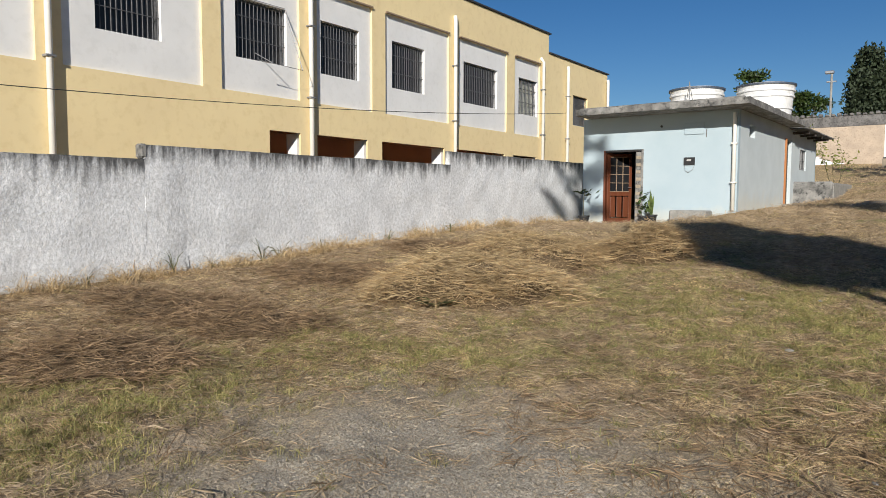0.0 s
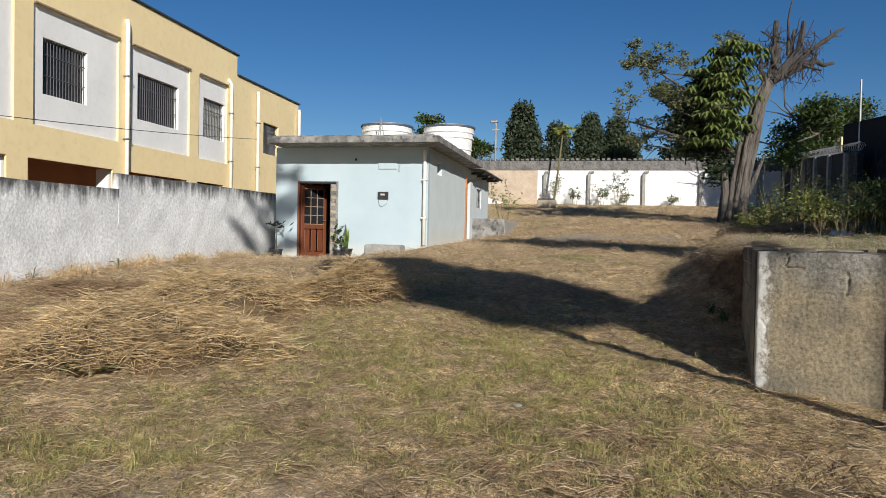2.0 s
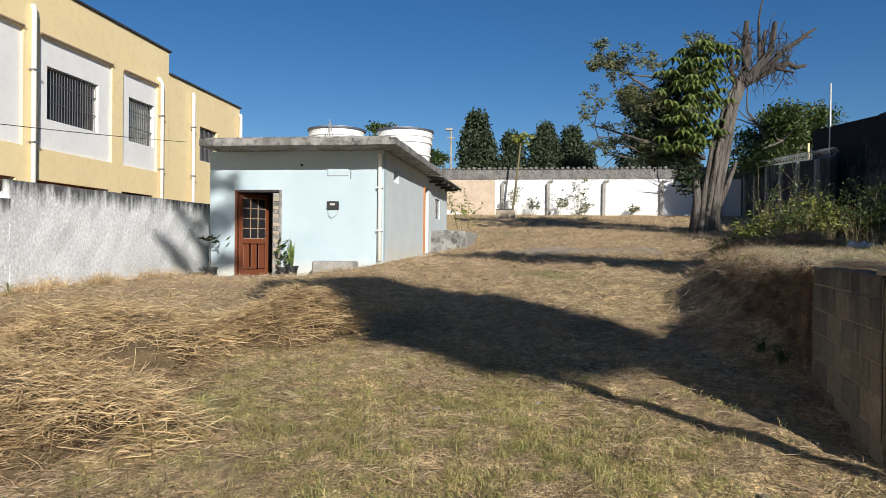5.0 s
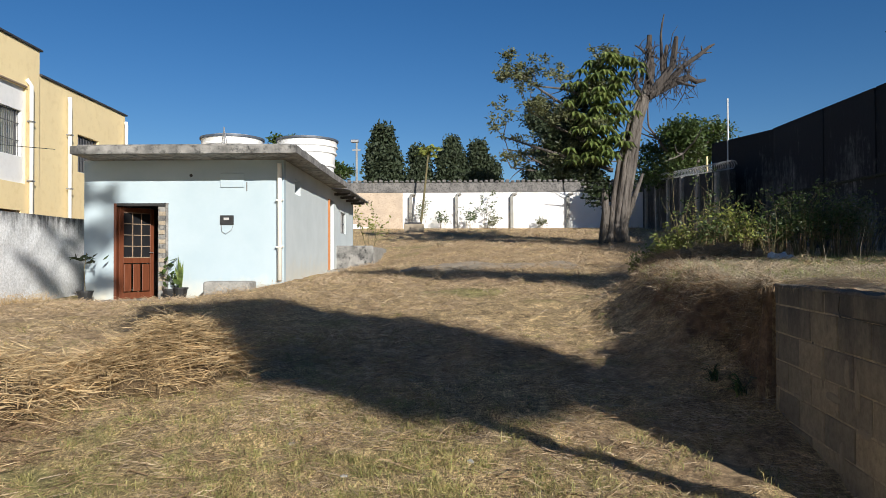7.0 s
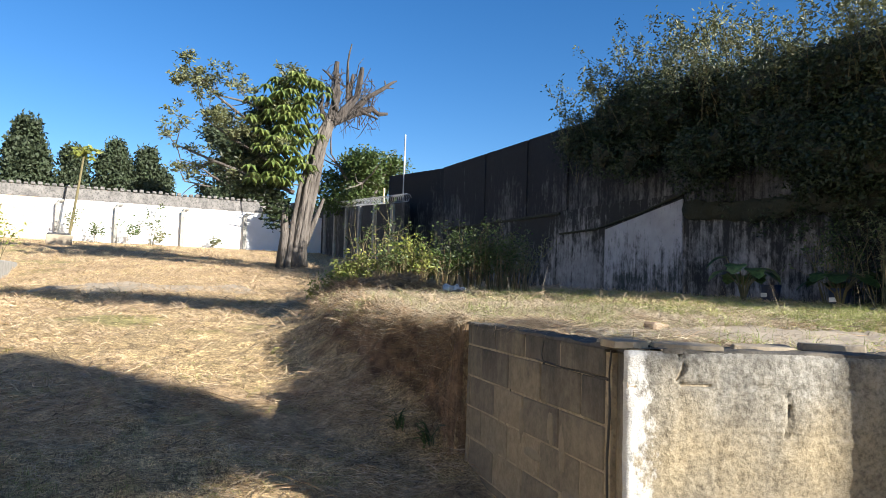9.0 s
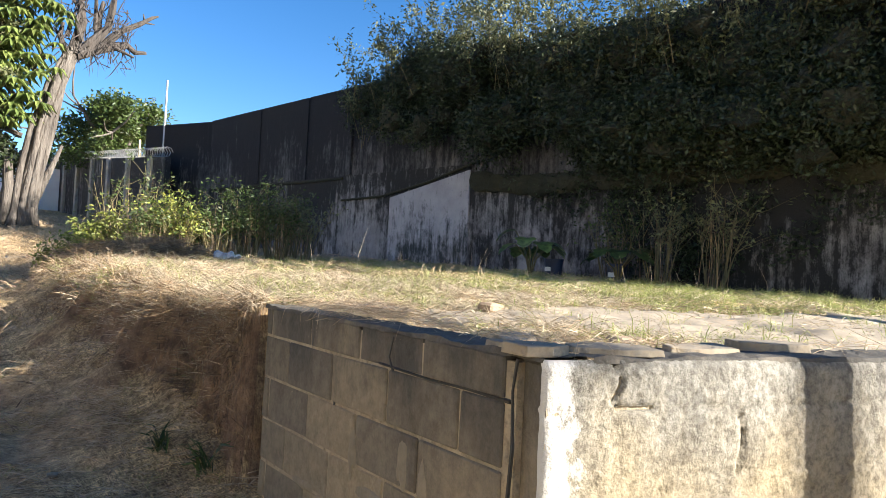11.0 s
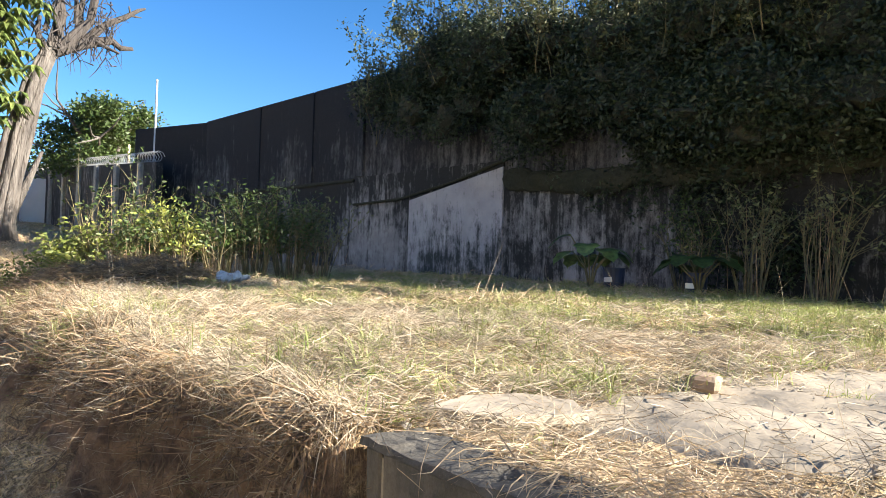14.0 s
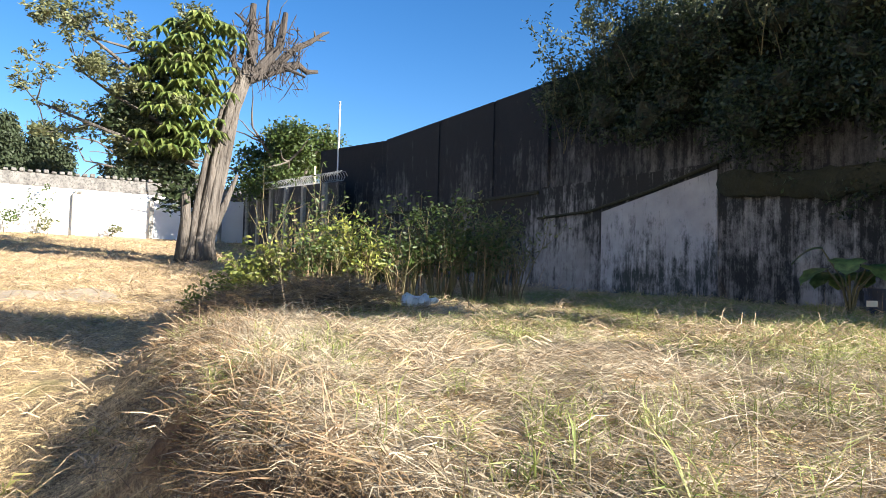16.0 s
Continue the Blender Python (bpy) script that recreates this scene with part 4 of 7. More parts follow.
    dp = part("down_pipe", tube([(-5.13, HY0 - 0.06, 1.2), (-5.13, HY0 - 0.06, 3.55), (-5.13, HY0 - 0.06, 3.7)], 0.05, 10), MAT["pvc"], h, "white plastic down pipe", True)
    for z in (1.9, 2.9):
        part("pipe_clip", box((-5.2, HY0 - 0.12, z), (-5.06, HY0 - 0.002, z + 0.035), 0.004), MAT["pvc"], dp)
    # side door and side window
    # The black panel paints the unlit room behind the open doorway.
    part("side_door", box((HX1 - 0.16, 25.12, 1.34), (HX1 - 0.1, 26.08, 3.42), 0.006), MAT["black"], h, "black panel standing in for the unlit open side doorway")
    part("side_door_leaf", box((HX1 - 0.09, 25.12, 1.34), (HX1 + 0.05, 25.2, 3.42), 0.006), MAT["orange_wood"], h, "orange-brown wooden door leaf")
    sw = empty("side_window")
    sw.parent = h
    part("pane", box((HX1 - 0.1, 27.46, 2.51), (HX1 - 0.09, 28.54, 3.19)), MAT["dark_glass"], sw)
    for y in (27.46, 27.98, 28.48):
        part("window_bar", box((HX1 - 0.085, y, 2.51), (HX1 - 0.04, y + 0.05, 3.19)), MAT["bar"], sw)
    for z in (2.51, 2.83, 3.15):
        part("window_bar", box((HX1 - 0.08, 27.46, z), (HX1 - 0.045, 28.54, z + 0.035)), MAT["bar"], sw)
    # Another black panel gives the vent its dark inside.
    part("vent_back", box((HX1 - 0.17, 20.76, 3.16), (HX1 - 0.13, 21.34, 3.49)), MAT["black"], h)


house()


def water_tank(x, y, r, z0, z1):
    t = empty("water_tank", pose(x, y, z0))
    tagged(t, "round white plastic water tank with a dark rim on the roof", "water tank", "tanks on the house roof")
    hh = z1 - z0
    part("tank_body", lathe([(r * 0.84, 0), (r * 0.86, hh * 0.2), (r * 0.9, hh * 0.22), (r * 0.9, hh * 0.26), (r * 0.87, hh * 0.28), (r * 0.9, hh * 0.55), (r * 0.95, hh * 0.57), (r * 0.95, hh * 0.61), (r * 0.91, hh * 0.63), (r * 0.93, hh * 0.72), (r * 0.97, hh * 0.74), (r * 0.97, hh * 0.78), (r * 0.94, hh * 0.8), (r * 0.96, hh * 0.9)], 40), MAT["plastic_white"], t, smooth=False)
    part("rim", lathe([(r * 0.96, hh * 0.9), (r, hh * 0.905), (r, hh * 0.955), (r * 0.97, hh * 0.958)], 40), MAT["lid"], t, "dark blue-grey rim")
    part("tank_lid", lathe([(r * 0.965, hh * 0.959), (r * 0.8, hh * 0.99), (r * 0.3, hh * 1.02), (0.02, hh * 1.03)], 40), MAT["plastic_white"], t)


water_tank(-5.45, 24.1, 0.86, 3.965, 5.0)
water_tank(-7.6, 24.3, 0.88, 3.965, 5.1)
antenna = part("antenna_mast", tube([(-7.35, 22.8, 3.96), (-7.35, 22.8, 5.1)], 0.018, 6), MAT["metal"])
tagged(antenna, "short leaning steel antenna mast on the roof", "antenna")
part("stay_wire", tube([(-7.35, 22.8, 5.05), (-7.55, 22.9, 3.96)], 0.012, 5), MAT["metal"], antenna)
part("stay_wire", tube([(-7.35, 22.8, 5.05), (-7.1, 22.7, 3.96)], 0.012, 5), MAT["metal"], antenna)

# washing trough beside the house
tr = empty("concrete_trough", pose(0, 0, 0))
tagged(tr, "rough grey concrete trough against the house side", "trough")
part("trough_side", box((-5.1, 26.6, 1.0), (-3.9, 26.75, 2.08), 0.03), MAT["slab"], tr)
part("trough_side", box((-4.05, 26.77, 1.0), (-3.88, 31.0, 2.04), 0.03), MAT["concrete"], tr)
part("trough_side", box((-5.1, 31.02, 1.2), (-3.9, 31.15, 2.0), 0.03), MAT["concrete"], tr)
part("trough_bed", box((-5.1, 26.77, 1.2), (-4.07, 31.0, 1.75), 0.01), MAT["concrete"], tr)
st = part("entrance_step", box((-6.55, 19.0, 0.6), (-5.6, 19.55, 1.2), 0.03, None), MAT["concrete"])
tagged(st, "tilted grey concrete step block by the house front", "step")
ds = part("side_step", box((-5.1, 24.9, 1.1), (-4.6, 26.2, 1.34), 0.04), MAT["concrete"])
tagged(ds, "low rounded cement step below the side door", "step")


# ---- far wall ----
def far_wall():
    w = empty("wall_north")
    tagged(w, "white rendered back wall with posts and a blackened coping", "wall", kind="structure")
    part("painted_wall", box((-4.15, 44.3, 3.0), (9.9, 44.5, 5.42)), MAT["far_white"], w)
    part("bare_wall", box((-16.0, 44.3, 2.6), (-4.152, 44.5, 5.42)), MAT["brick_tan"], w, "bare tan brickwork")
    part("upper_band", box((-16.0, 44.28, 5.42), (9.9, 44.5, 6.0), 0.02), MAT["asbestos"], w, "blackened cement band")
    bm = bmesh.new()
    for k in range(88):
        x = -16 + 0.3 * k
        add_box(bm, (x, 44.2, 6.0), (x + 0.2, 44.55, 6.1 + 0.03 * (k % 3)), 0.03)
    part("coping_tiles", bm, MAT["asbestos"], w, "row of dark coping tiles")
    for x in (-3.7, -1.1, 2.03, 5.2, 8.3):
        p = part("wall_post", box((x - 0.09, 44.1, 3.0), (x + 0.09, 44.298, 5.2), 0.01), MAT["concrete"], w)
        part("post_head", tube([(x, 44.2, 5.15), (x + 0.05, 44.18, 5.3), (x + 0.28, 44.16, 5.33)], 0.07, 8), MAT["concrete"], p)
    bm = bmesh.new()
    rim = [(-10.5 + 0.25 * k, 4.75 - 0.075 * k + 0.16 * noise.noise((k * 0.8, 3, 1))) for k in range(23)]
    front = [bm.verts.new((x, 44.287, z)) for x, z in rim]
    foot = [bm.verts.new((x, 44.287, 2.7)) for x, z in rim]
    for k in range(22):
        bm.faces.new((foot[k], foot[k + 1], front[k + 1], front[k]))
    part("flaked_patch", bm, MAT["far_white"], w, "patch of flaked white paint")


far_wall()


# ---- high dark wall on the east side ----
def east_wall():
    w = empty("wall_east")
    tagged(w, "high mould-blackened masonry wall with whitewash flaking off its lower half", "wall", kind="structure")
    X = 9.6
    part("upper_wall", box((X, 7.4, 3.82), (X + 0.25, 22.95, 6.08)), MAT["dark_wall"], w)
    part("upper_wall", box((X - 0.04, 22.952, 3.82), (X + 0.25, 28.6, 6.06)), MAT["dark_wall"], w)
    bend = pose(9.6, 28.6, 0, 0, 0, math.degrees(math.atan2(0.95, -0.3)))
    part("return_wall", box((0.02, -0.22, 0.9), (3.2, 0.02, 6.04), 0, bend), MAT["dark_wall"], w)
    part("lower_wall", box((X - 0.04, 16.79, 0.6), (X + 0.25, 28.6, 3.818)), MAT["dirty_white"], w)
    part("lower_wall", box((X - 0.04, 7.4, 0.6), (X + 0.25, 14.6, 3.5)), MAT["black_white"], w)
    part("lower_wall", box((X - 0.04, 14.602, 0.6), (X + 0.25, 16.788, 3.5)), MAT["dirty_white"], w)
    part("ledge_strip", box((X - 0.09, 21.2, 3.72), (X - 0.042, 28.4, 3.79), 0.01), MAT["moss"], w)
    part("ledge_strip", box((X - 0.09, 7.4, 3.4), (X - 0.042, 16.7, 3.5), 0.01), MAT["moss"], w)
    part("mid_wall", box((X, 7.4, 3.502), (X + 0.25, 16.788, 3.818)), MAT["dark_wall"], w)
    # sloping-topped whitewashed patch
    bm = bmesh.new()
    prof = [(16.76, 1.2), (19.3, 1.2), (19.3, 3.2), (16.76, 3.7)]
    a = [bm.verts.new((X - 0.042, y, z)) for y, z in prof]
    c = [bm.verts.new((X - 0.075, y, z)) for y, z in prof]
    bm.faces.new(c)
    for k in range(4):
        bm.faces.new((a[k], a[(k + 1) % 4], c[(k + 1) % 4], c[k]))
    bmesh.ops.recalc_face_normals(bm, faces=bm.faces)
    part("white_patch", bm, MAT["clean_white"], w, "whitewashed patch with a slanting top")
    part("patch_edge", tube([(X - 0.09, 16.5, 3.86), (X - 0.09, 18.0, 3.5), (X - 0.09, 19.6, 3.24), (X - 0.06, 21.2, 3.2)], 0.03, 6), MAT["moss"], w, "slanting dark flashing line")
    bm = bmesh.new()
    for y in np.arange(7.6, 16.6, 0.35):
        z = 3.35 + 0.2 * noise.noise((y * 0.7, 0, 0))
        r = bmesh.ops.create_icosphere(bm, subdivisions=2, radius=1, matrix=Matrix.Translation((X - 0.1, y, z)) @ Matrix.Diagonal((0.1, 0.4, 0.22 + 0.14 * noise.noise((y, 3, 0)), 1)))
        for v in r["verts"]:
            v.co += Vector((0.03, 0.05, 0.08)) * noise.noise(v.co * 3)
    part("moss_band", bm, MAT["moss"], w, "hanging band of dark moss and roots")
    for y in (25.4, 20.9):
        part("wall_rib", box((X - 0.075, y, 3.83), (X - 0.041 if y > 22.95 else X - 0.001, y + 0.22, 6.04), 0.01), MAT["dark_wall"], w)
    # lower garden wall on towards the back, rising with the ground
    a, c = Vector((8.35, 29.3, 0)), Vector((9.45, 44.25, 0))
    side = Vector((0.2, 0.0, 0))
    bm = bmesh.new()
    rows = []
    for k in range(9):
        f = k / 8
        p = a.lerp(c, f)
        zb, zt = 1.7 + 1.3 * f, 4.75 + 1.15 * f
        rows.append([bm.verts.new(p + Vector((0, 0, zb))), bm.verts.new(p + Vector((0, 0, zt))), bm.verts.new(p + side + Vector((0, 0, zt))), bm.verts.new(p + side + Vector((0, 0, zb)))])
    for r, s in zip(rows, rows[1:]):
        for k in range(3):
            bm.faces.new((r[k], r[k + 1], s[k + 1], s[k]))
    bm.faces.new(rows[0][::-1])
    bm.faces.new(rows[-1])
    bmesh.ops.recalc_face_normals(bm, faces=bm.faces)
    part("back_section", bm, MAT["dirty_white"], w)
    for k in range(6):
        f = (k + 0.5) / 6
        p = a.lerp(c, f)
        part("pier", box((p.x - 0.13, p.y - 0.12, 1.7 + 1.3 * f), (p.x - 0.005, p.y + 0.12, 4.72 + 1.15 * f), 0.01), MAT["concrete"], w)
    pts = []
    for k in range(420):
        f = k / 419
        p = a.lerp(c, f) + side * 0.5
        g = 2 * math.pi * f * 60
        pts.append((p.x + 0.16 * math.cos(g), p.y, 4.93 + 1.15 * f + 0.16 * math.sin(g)))
    part("razor_wire", tube(pts, 0.012, 4), MAT["metal"], w, "coil of razor wire on the wall")


east_wall()


# ---- block retaining wall ----
def retaining_wall():
    w = empty("retaining_wall")
    tagged(w, "low retaining wall of grey concrete blocks with a cracked rendered end", "retaining wall", kind="structure")
    side = (SIDE_END - CORNER)
    length = side.length
    side.normalize()
    out_side = Vector((-side.y, side.x, 0))
    out_face = Vector((FACE_DIR.y, -FACE_DIR.x, 0))
    TOP, TH = 1.45, 0.14
    tops = [1.45, 1.32, 1.13, 0.94, 0.75, 0.56, 0.37, 0.18]

    def frame_m(origin, along, out):
        m = Matrix.Identity(4)
        for i, c in enumerate((along, -out, Vector((0, 0, 1)))):
            m[0][i], m[1][i], m[2][i] = c
        m.translation = origin
        return m

    MS, MF = frame_m(CORNER, side, out_side), frame_m(CORNER, FACE_DIR, out_face)
    part("mortar_core", box((0.1, 0.006, 0.0), (length - 0.01, TH, TOP - 0.02), 0, MS), MAT["mortar"], w)
    part("mortar_core", box((0.012, -0.004, 0.0), (5.0, TH, TOP - 0.03), 0, MF), MAT["mortar"], w)

    def course(M, end, first_off, mat, start, gap):
        for k in range(len(tops) - 1):
            z1, z0 = tops[k] - gap, tops[k + 1] + gap
            u = start
            step = first_off if k % 2 else 0.4
            while u < end - 0.03:
                v = min(u + step, end)
                step = 0.4
                j = random.uniform(-0.004, 0.004)
                bm = bmesh.new()
                add_box(bm, (u + gap, j, z0), (v - gap, 0.1, z1), gap)
                for q in bm.verts:
                    q.co += Vector((0, 0.006 * noise.noise(q.co * 6 + Vector((k, u, 0))), 0.004 * noise.noise(q.co * 9)))
                bm.transform(M)
                part("block", bm, mat, w)
                u = v

    course(MS, length, 0.2, MAT["block"], 0.14, 0.005)
    part("corner_post", box((0.004, 0.004, 0.0), (0.155, 0.13, TOP - 0.006), 0.012, MF), MAT["block"], w, "cement corner")
    # thick uneven render over the end face, split by cracks along some joints
    us = np.concatenate([np.arange(0.0, 1.7, 0.011), np.arange(1.7, 5.01, 0.06)])
    zs = np.arange(0.0, TOP + 0.004, 0.0117)
    U, Z = np.meshgrid(us, zs, indexing="ij")
    proud = 0.016 + 0.005 * (lumps(U, Z, 0.045) - 0.5) + 0.006 * (lumps(U + 3, Z, 0.017) - 0.5) + 0.02 * (lumps(U, Z + 1, 0.3) - 0.5)
    proud -= 0.02 * np.clip(1 - U / 0.03, 0, 1) ** 2 + 0.016 * np.clip((Z - TOP + 0.03) / 0.03, 0, 1) ** 2
    for line, depth in (([(0.21, 1.46), (0.235, 1.39), (0.21, 1.345), (0.225, 1.32), (0.34, 1.322)], 0.03), ([(0.4, 1.318), (0.5, 1.325), (0.62, 1.318), (1.0, 1.326), (1.5, 1.32)], 0.008), ([(0.64, 1.31), (0.65, 1.24), (0.638, 1.13)], 0.024), ([(0.0, 1.318), (0.05, 1.31)], 0.02), ([(0.16, 1.13), (0.64, 1.135), (1.6, 1.13)], 0.006), ([(0.04, 0.9), (0.09, 0.84), (0.07, 0.76)], 0.016), ([(0.36, 1.12), (0.365, 0.95)], 0.005), ([(1.02, 1.12), (1.03, 0.95)], 0.006)):
        for (ua, za), (ub, zb) in zip(line, line[1:]):
            du, dz = ub - ua, zb - za
            f = np.clip(((U - ua) * du + (Z - za) * dz) / (du * du + dz * dz), 0, 1)
            off = np.hypot(U - ua - f * du, Z - za - f * dz) + 0.006 * (lumps(U, Z, 0.03) - 0.5)
            proud -= depth * np.clip(1 - off / 0.008, 0, 1)
    co = np.stack([U, -proud, Z], -1).reshape(-1, 3)
    co = co @ np.array(MF.to_3x3()).T + np.array(MF.translation)
    i, j = np.meshgrid(np.arange(len(us) - 1), np.arange(len(zs) - 1), indexing="ij")
    a, m = (i * len(zs) + j).ravel(), len(zs)
    coat = link_mesh("render_coat", mesh_np("render_coat", co, np.concatenate([np.stack([a, a + m, a + m + 1], 1), np.stack([a, a + m + 1, a + 1], 1)])), render_coat(CORNER, FACE_DIR), w, "rough tan cement render with limewash on the corner")
    for p in coat.data.polygons:
        p.use_smooth = True
    # squeezed-out mortar on the block side
    for u, z, ru, rz in ((0.5, 0.94, 0.03, 0.12), (0.62, 1.03, 0.03, 0.09), (0.8, 0.86, 0.09, 0.025), (0.95, 0.98, 0.025, 0.08), (0.42, 0.75, 0.08, 0.025), (1.35, 0.76, 0.1, 0.02), (0.7, 0.56, 0.03, 0.08)):
        bm = bmesh.new()
        rings = []
        for q, lift in ((1.0, 0.002), (0.75, 0.007), (0.3, 0.009)):
            rings.append([bm.verts.new(MS @ Vector((u + ru * q * g * math.cos(b), -lift, z + rz * q * g * math.sin(b)))) for b in [2 * math.pi * k / 18 for k in range(18)] for g in [1 + 0.5 * noise.noise((u * 9 + math.cos(b) * 1.6, z * 9 + math.sin(b) * 1.6, q * 0.4))]])
        for r, q in zip(rings, rings[1:]):
            for k in range(18):
                bm.faces.new((r[k], q[k], q[(k + 1) % 18], r[(k + 1) % 18]))
        bm.faces.new(rings[-1])
        bmesh.ops.recalc_face_normals(bm, faces=bm.faces)
        part("mortar_smear", bm, MAT["smear"], w, "smear of tan mortar")
    # open cracks
    for M, pts in ((MS, [(0.1, 1.44), (0.115, 1.35), (0.105, 1.2), (0.12, 1.0), (0.11, 0.7), (0.12, 0.5)]), (MS, [(0.12, 1.32), (0.3, 1.325), (0.5, 1.32), (0.8, 1.33)]), (MS, [(0.35, 1.44), (0.335, 1.38), (0.355, 1.33)]), (MS, [(1.12, 1.3), (1.1, 1.2), (1.13, 1.05), (1.1, 0.97)]), (MS, [(1.3, 1.44), (1.32, 1.33)]), (MS, [(0.72, 1.43), (0.74, 1.36), (0.71, 1.31)])):
        part("crack", tube([M @ Vector((u, 0.004, z)) for u, z in pts], [random.uniform(0.003, 0.007) for _ in pts], 5), MAT["black"], w, "open black crack")
    # cement topping, broken towards the corner
    def topping(M, u0, u1, w0, w1):
        us, ws = np.linspace(u0, u1, int((u1 - u0) / 0.035)), np.linspace(w0, w1, 8)
        bm = bmesh.new()
        rows = []
        for u in us:
            row = []
            for i, v in enumerate(ws):
                q = Vector((u, v, 0))
                z = TOP + 0.008 + 0.009 * noise.noise(q * 7 + Vector((3, 1, 2))) + 0.006 * noise.noise(q * 31)
                if i in (0, 7):
                    z, v = TOP - 0.006 + 0.008 * noise.noise(q * 30), v + 0.005 * noise.noise(q * 24)
                elif i in (1, 6):
                    v = ws[0 if i == 1 else 7] + (0.006 if i == 1 else -0.006) + 0.005 * noise.noise(q * 24)
                row.append(bm.verts.new((u, v, z)))
            rows.append(row)
        for p, q in zip(rows, rows[1:]):
            for i in range(7):
                bm.faces.new((p[i], q[i], q[i + 1], p[i + 1]))
        bm.transform(M)
        part("topping", bm, MAT["block"], w, "rough broken cement topping")

    topping(MS, 0.0, length + 0.02, -0.002, 0.17)
    topping(MF, 0.15, 5.0, -0.008, 0.19)


retaining_wall()


def slab_piece(name, x, y, z, sx, sy, t, rz, tilt, mat, label, category, group=""):
    bm = bmesh.new()
    n = random.choice((5, 6, 7))
    ring = []
    for k in range(n):
        a = 2 * math.pi * (k + random.uniform(-0.3, 0.3)) / n
        q = max(abs(math.cos(a)), abs(math.sin(a)))
        r = (1 / q) * random.uniform(0.82, 1.05)
        ring.append((sx / 2 * r * math.cos(a), sy / 2 * r * math.sin(a)))
    lo = [bm.verts.new((p[0], p[1], 0)) for p in ring]
    hi = [bm.verts.new((p[0] * 0.97, p[1] * 0.97, t * random.uniform(0.9, 1.1))) for p in ring]
    bm.faces.new(lo[::-1])
    bm.faces.new(hi)
    for k in range(n):
        bm.faces.new((lo[k], lo[(k + 1) % n], hi[(k + 1) % n], hi[k]))
    bmesh.ops.bevel(bm, geom=list(bm.edges), offset=min(t, 0.02) * 0.12, segments=1, affect="EDGES")
    ob = part(name, bm, MAT[mat])
    ob.matrix_world = pose(x, y, z, tilt, tilt * 0.4, rz)
    return tagged(ob, label, category, group)


for x, y, sx, sy, t, rz, tilt, dz in ((0.6, 8.1, 0.3, 0.12, 0.02, 62, 4, 0.004), (0.8, 8.24, 0.28, 0.12, 0.024, 50, -7, -0.004), (0.58, 7.99, 0.2, 0.1, 0.03, -24, 3, 0.004), (0.82, 7.93, 0.3, 0.15, 0.02, -28, 5, 0.006), (1.14, 7.8, 0.28, 0.13, 0.02, -18, 4, 0.006), (1.46, 7.7, 0.28, 0.15, 0.03, -35, -3, 0.006)):
    slab_piece("concrete_shard", x, y, 1.45 + dz, sx, sy, t, rz, tilt * 0.5, "shard", "broken flat grey concrete shard lying on the wall top", "rubble", "shards on the retaining wall")
slab_piece("stone_slab", 1.36, 9.82, zg(1.36, 9.82) + 0.03, 0.54, 0.3, 0.025, -28, 2, "paving", "thin pale stone slab lying in the dry grass", "slab")
for x, y, rz in ((2.27, 9.65, 20), (1.62, 8.32, -12)):
    b = part("brick_fragment", box((-0.11, -0.05, 0), (0.11, 0.05, 0.06), 0.016), MAT["clay"])
    b.matrix_world = pose(x, y, zg(x, y) - 0.005, 4, 3, rz)
    tagged(b, "worn orange-brown brick fragment in the grass", "brick", "loose bricks on the terrace")
for k in range(26):
    x, y = (random.uniform(1.0, 2.6), random.uniform(8.0, 9.6)) if k < 12 else (random.uniform(-2.6, 0.4), random.uniform(4.5, 11.5))
    bm = bmesh.new()
    bmesh.ops.create_icosphere(bm, subdivisions=1, radius=1)
    for q in bm.verts:
        q.co *= random.uniform(0.7, 1.15)
    s = random.uniform(0.015, 0.035)
    ob = part("stone", bm, MAT["mortar" if k % 3 else "concrete"])
    ob.matrix_world = Matrix.Translation((x, y, zg(x, y) + s * 0.25)) @ pose(0, 0, 0, 0, 0, random.uniform(0, 360)) @ Matrix.Diagonal((s * 1.3, s, s * 0.6, 1))
    tagged(ob, "small pale rubble stone half sunk in the soil", "stone", "loose stones")

# bare concrete floor on the terrace
FLOOR = lambda x, y: np.minimum(np.minimum(x - 1.5 - 0.62 * np.clip(9.1 - y, 0, 3), 9.75 - 0.3 * np.clip(x - 2, 0, 9) - y), y - 7.1 + 0.1 * x) + 0.35 * (lumps(x, y, 0.35) - 0.5)
fxs, fys = np.arange(1.3, 8.61, 0.06), np.arange(6.5, 9.91, 0.05)
pv = link_mesh("concrete_floor", grid_mesh("concrete_floor", fxs, fys, lambda x, y: height(x, y) + 0.014 - 0.06 * np.clip(-FLOOR(x, y) / 0.12, 0, 1)), MAT["paving"])
tagged(pv, "dusty remains of a concrete floor in the grass", "paving", kind="structure")

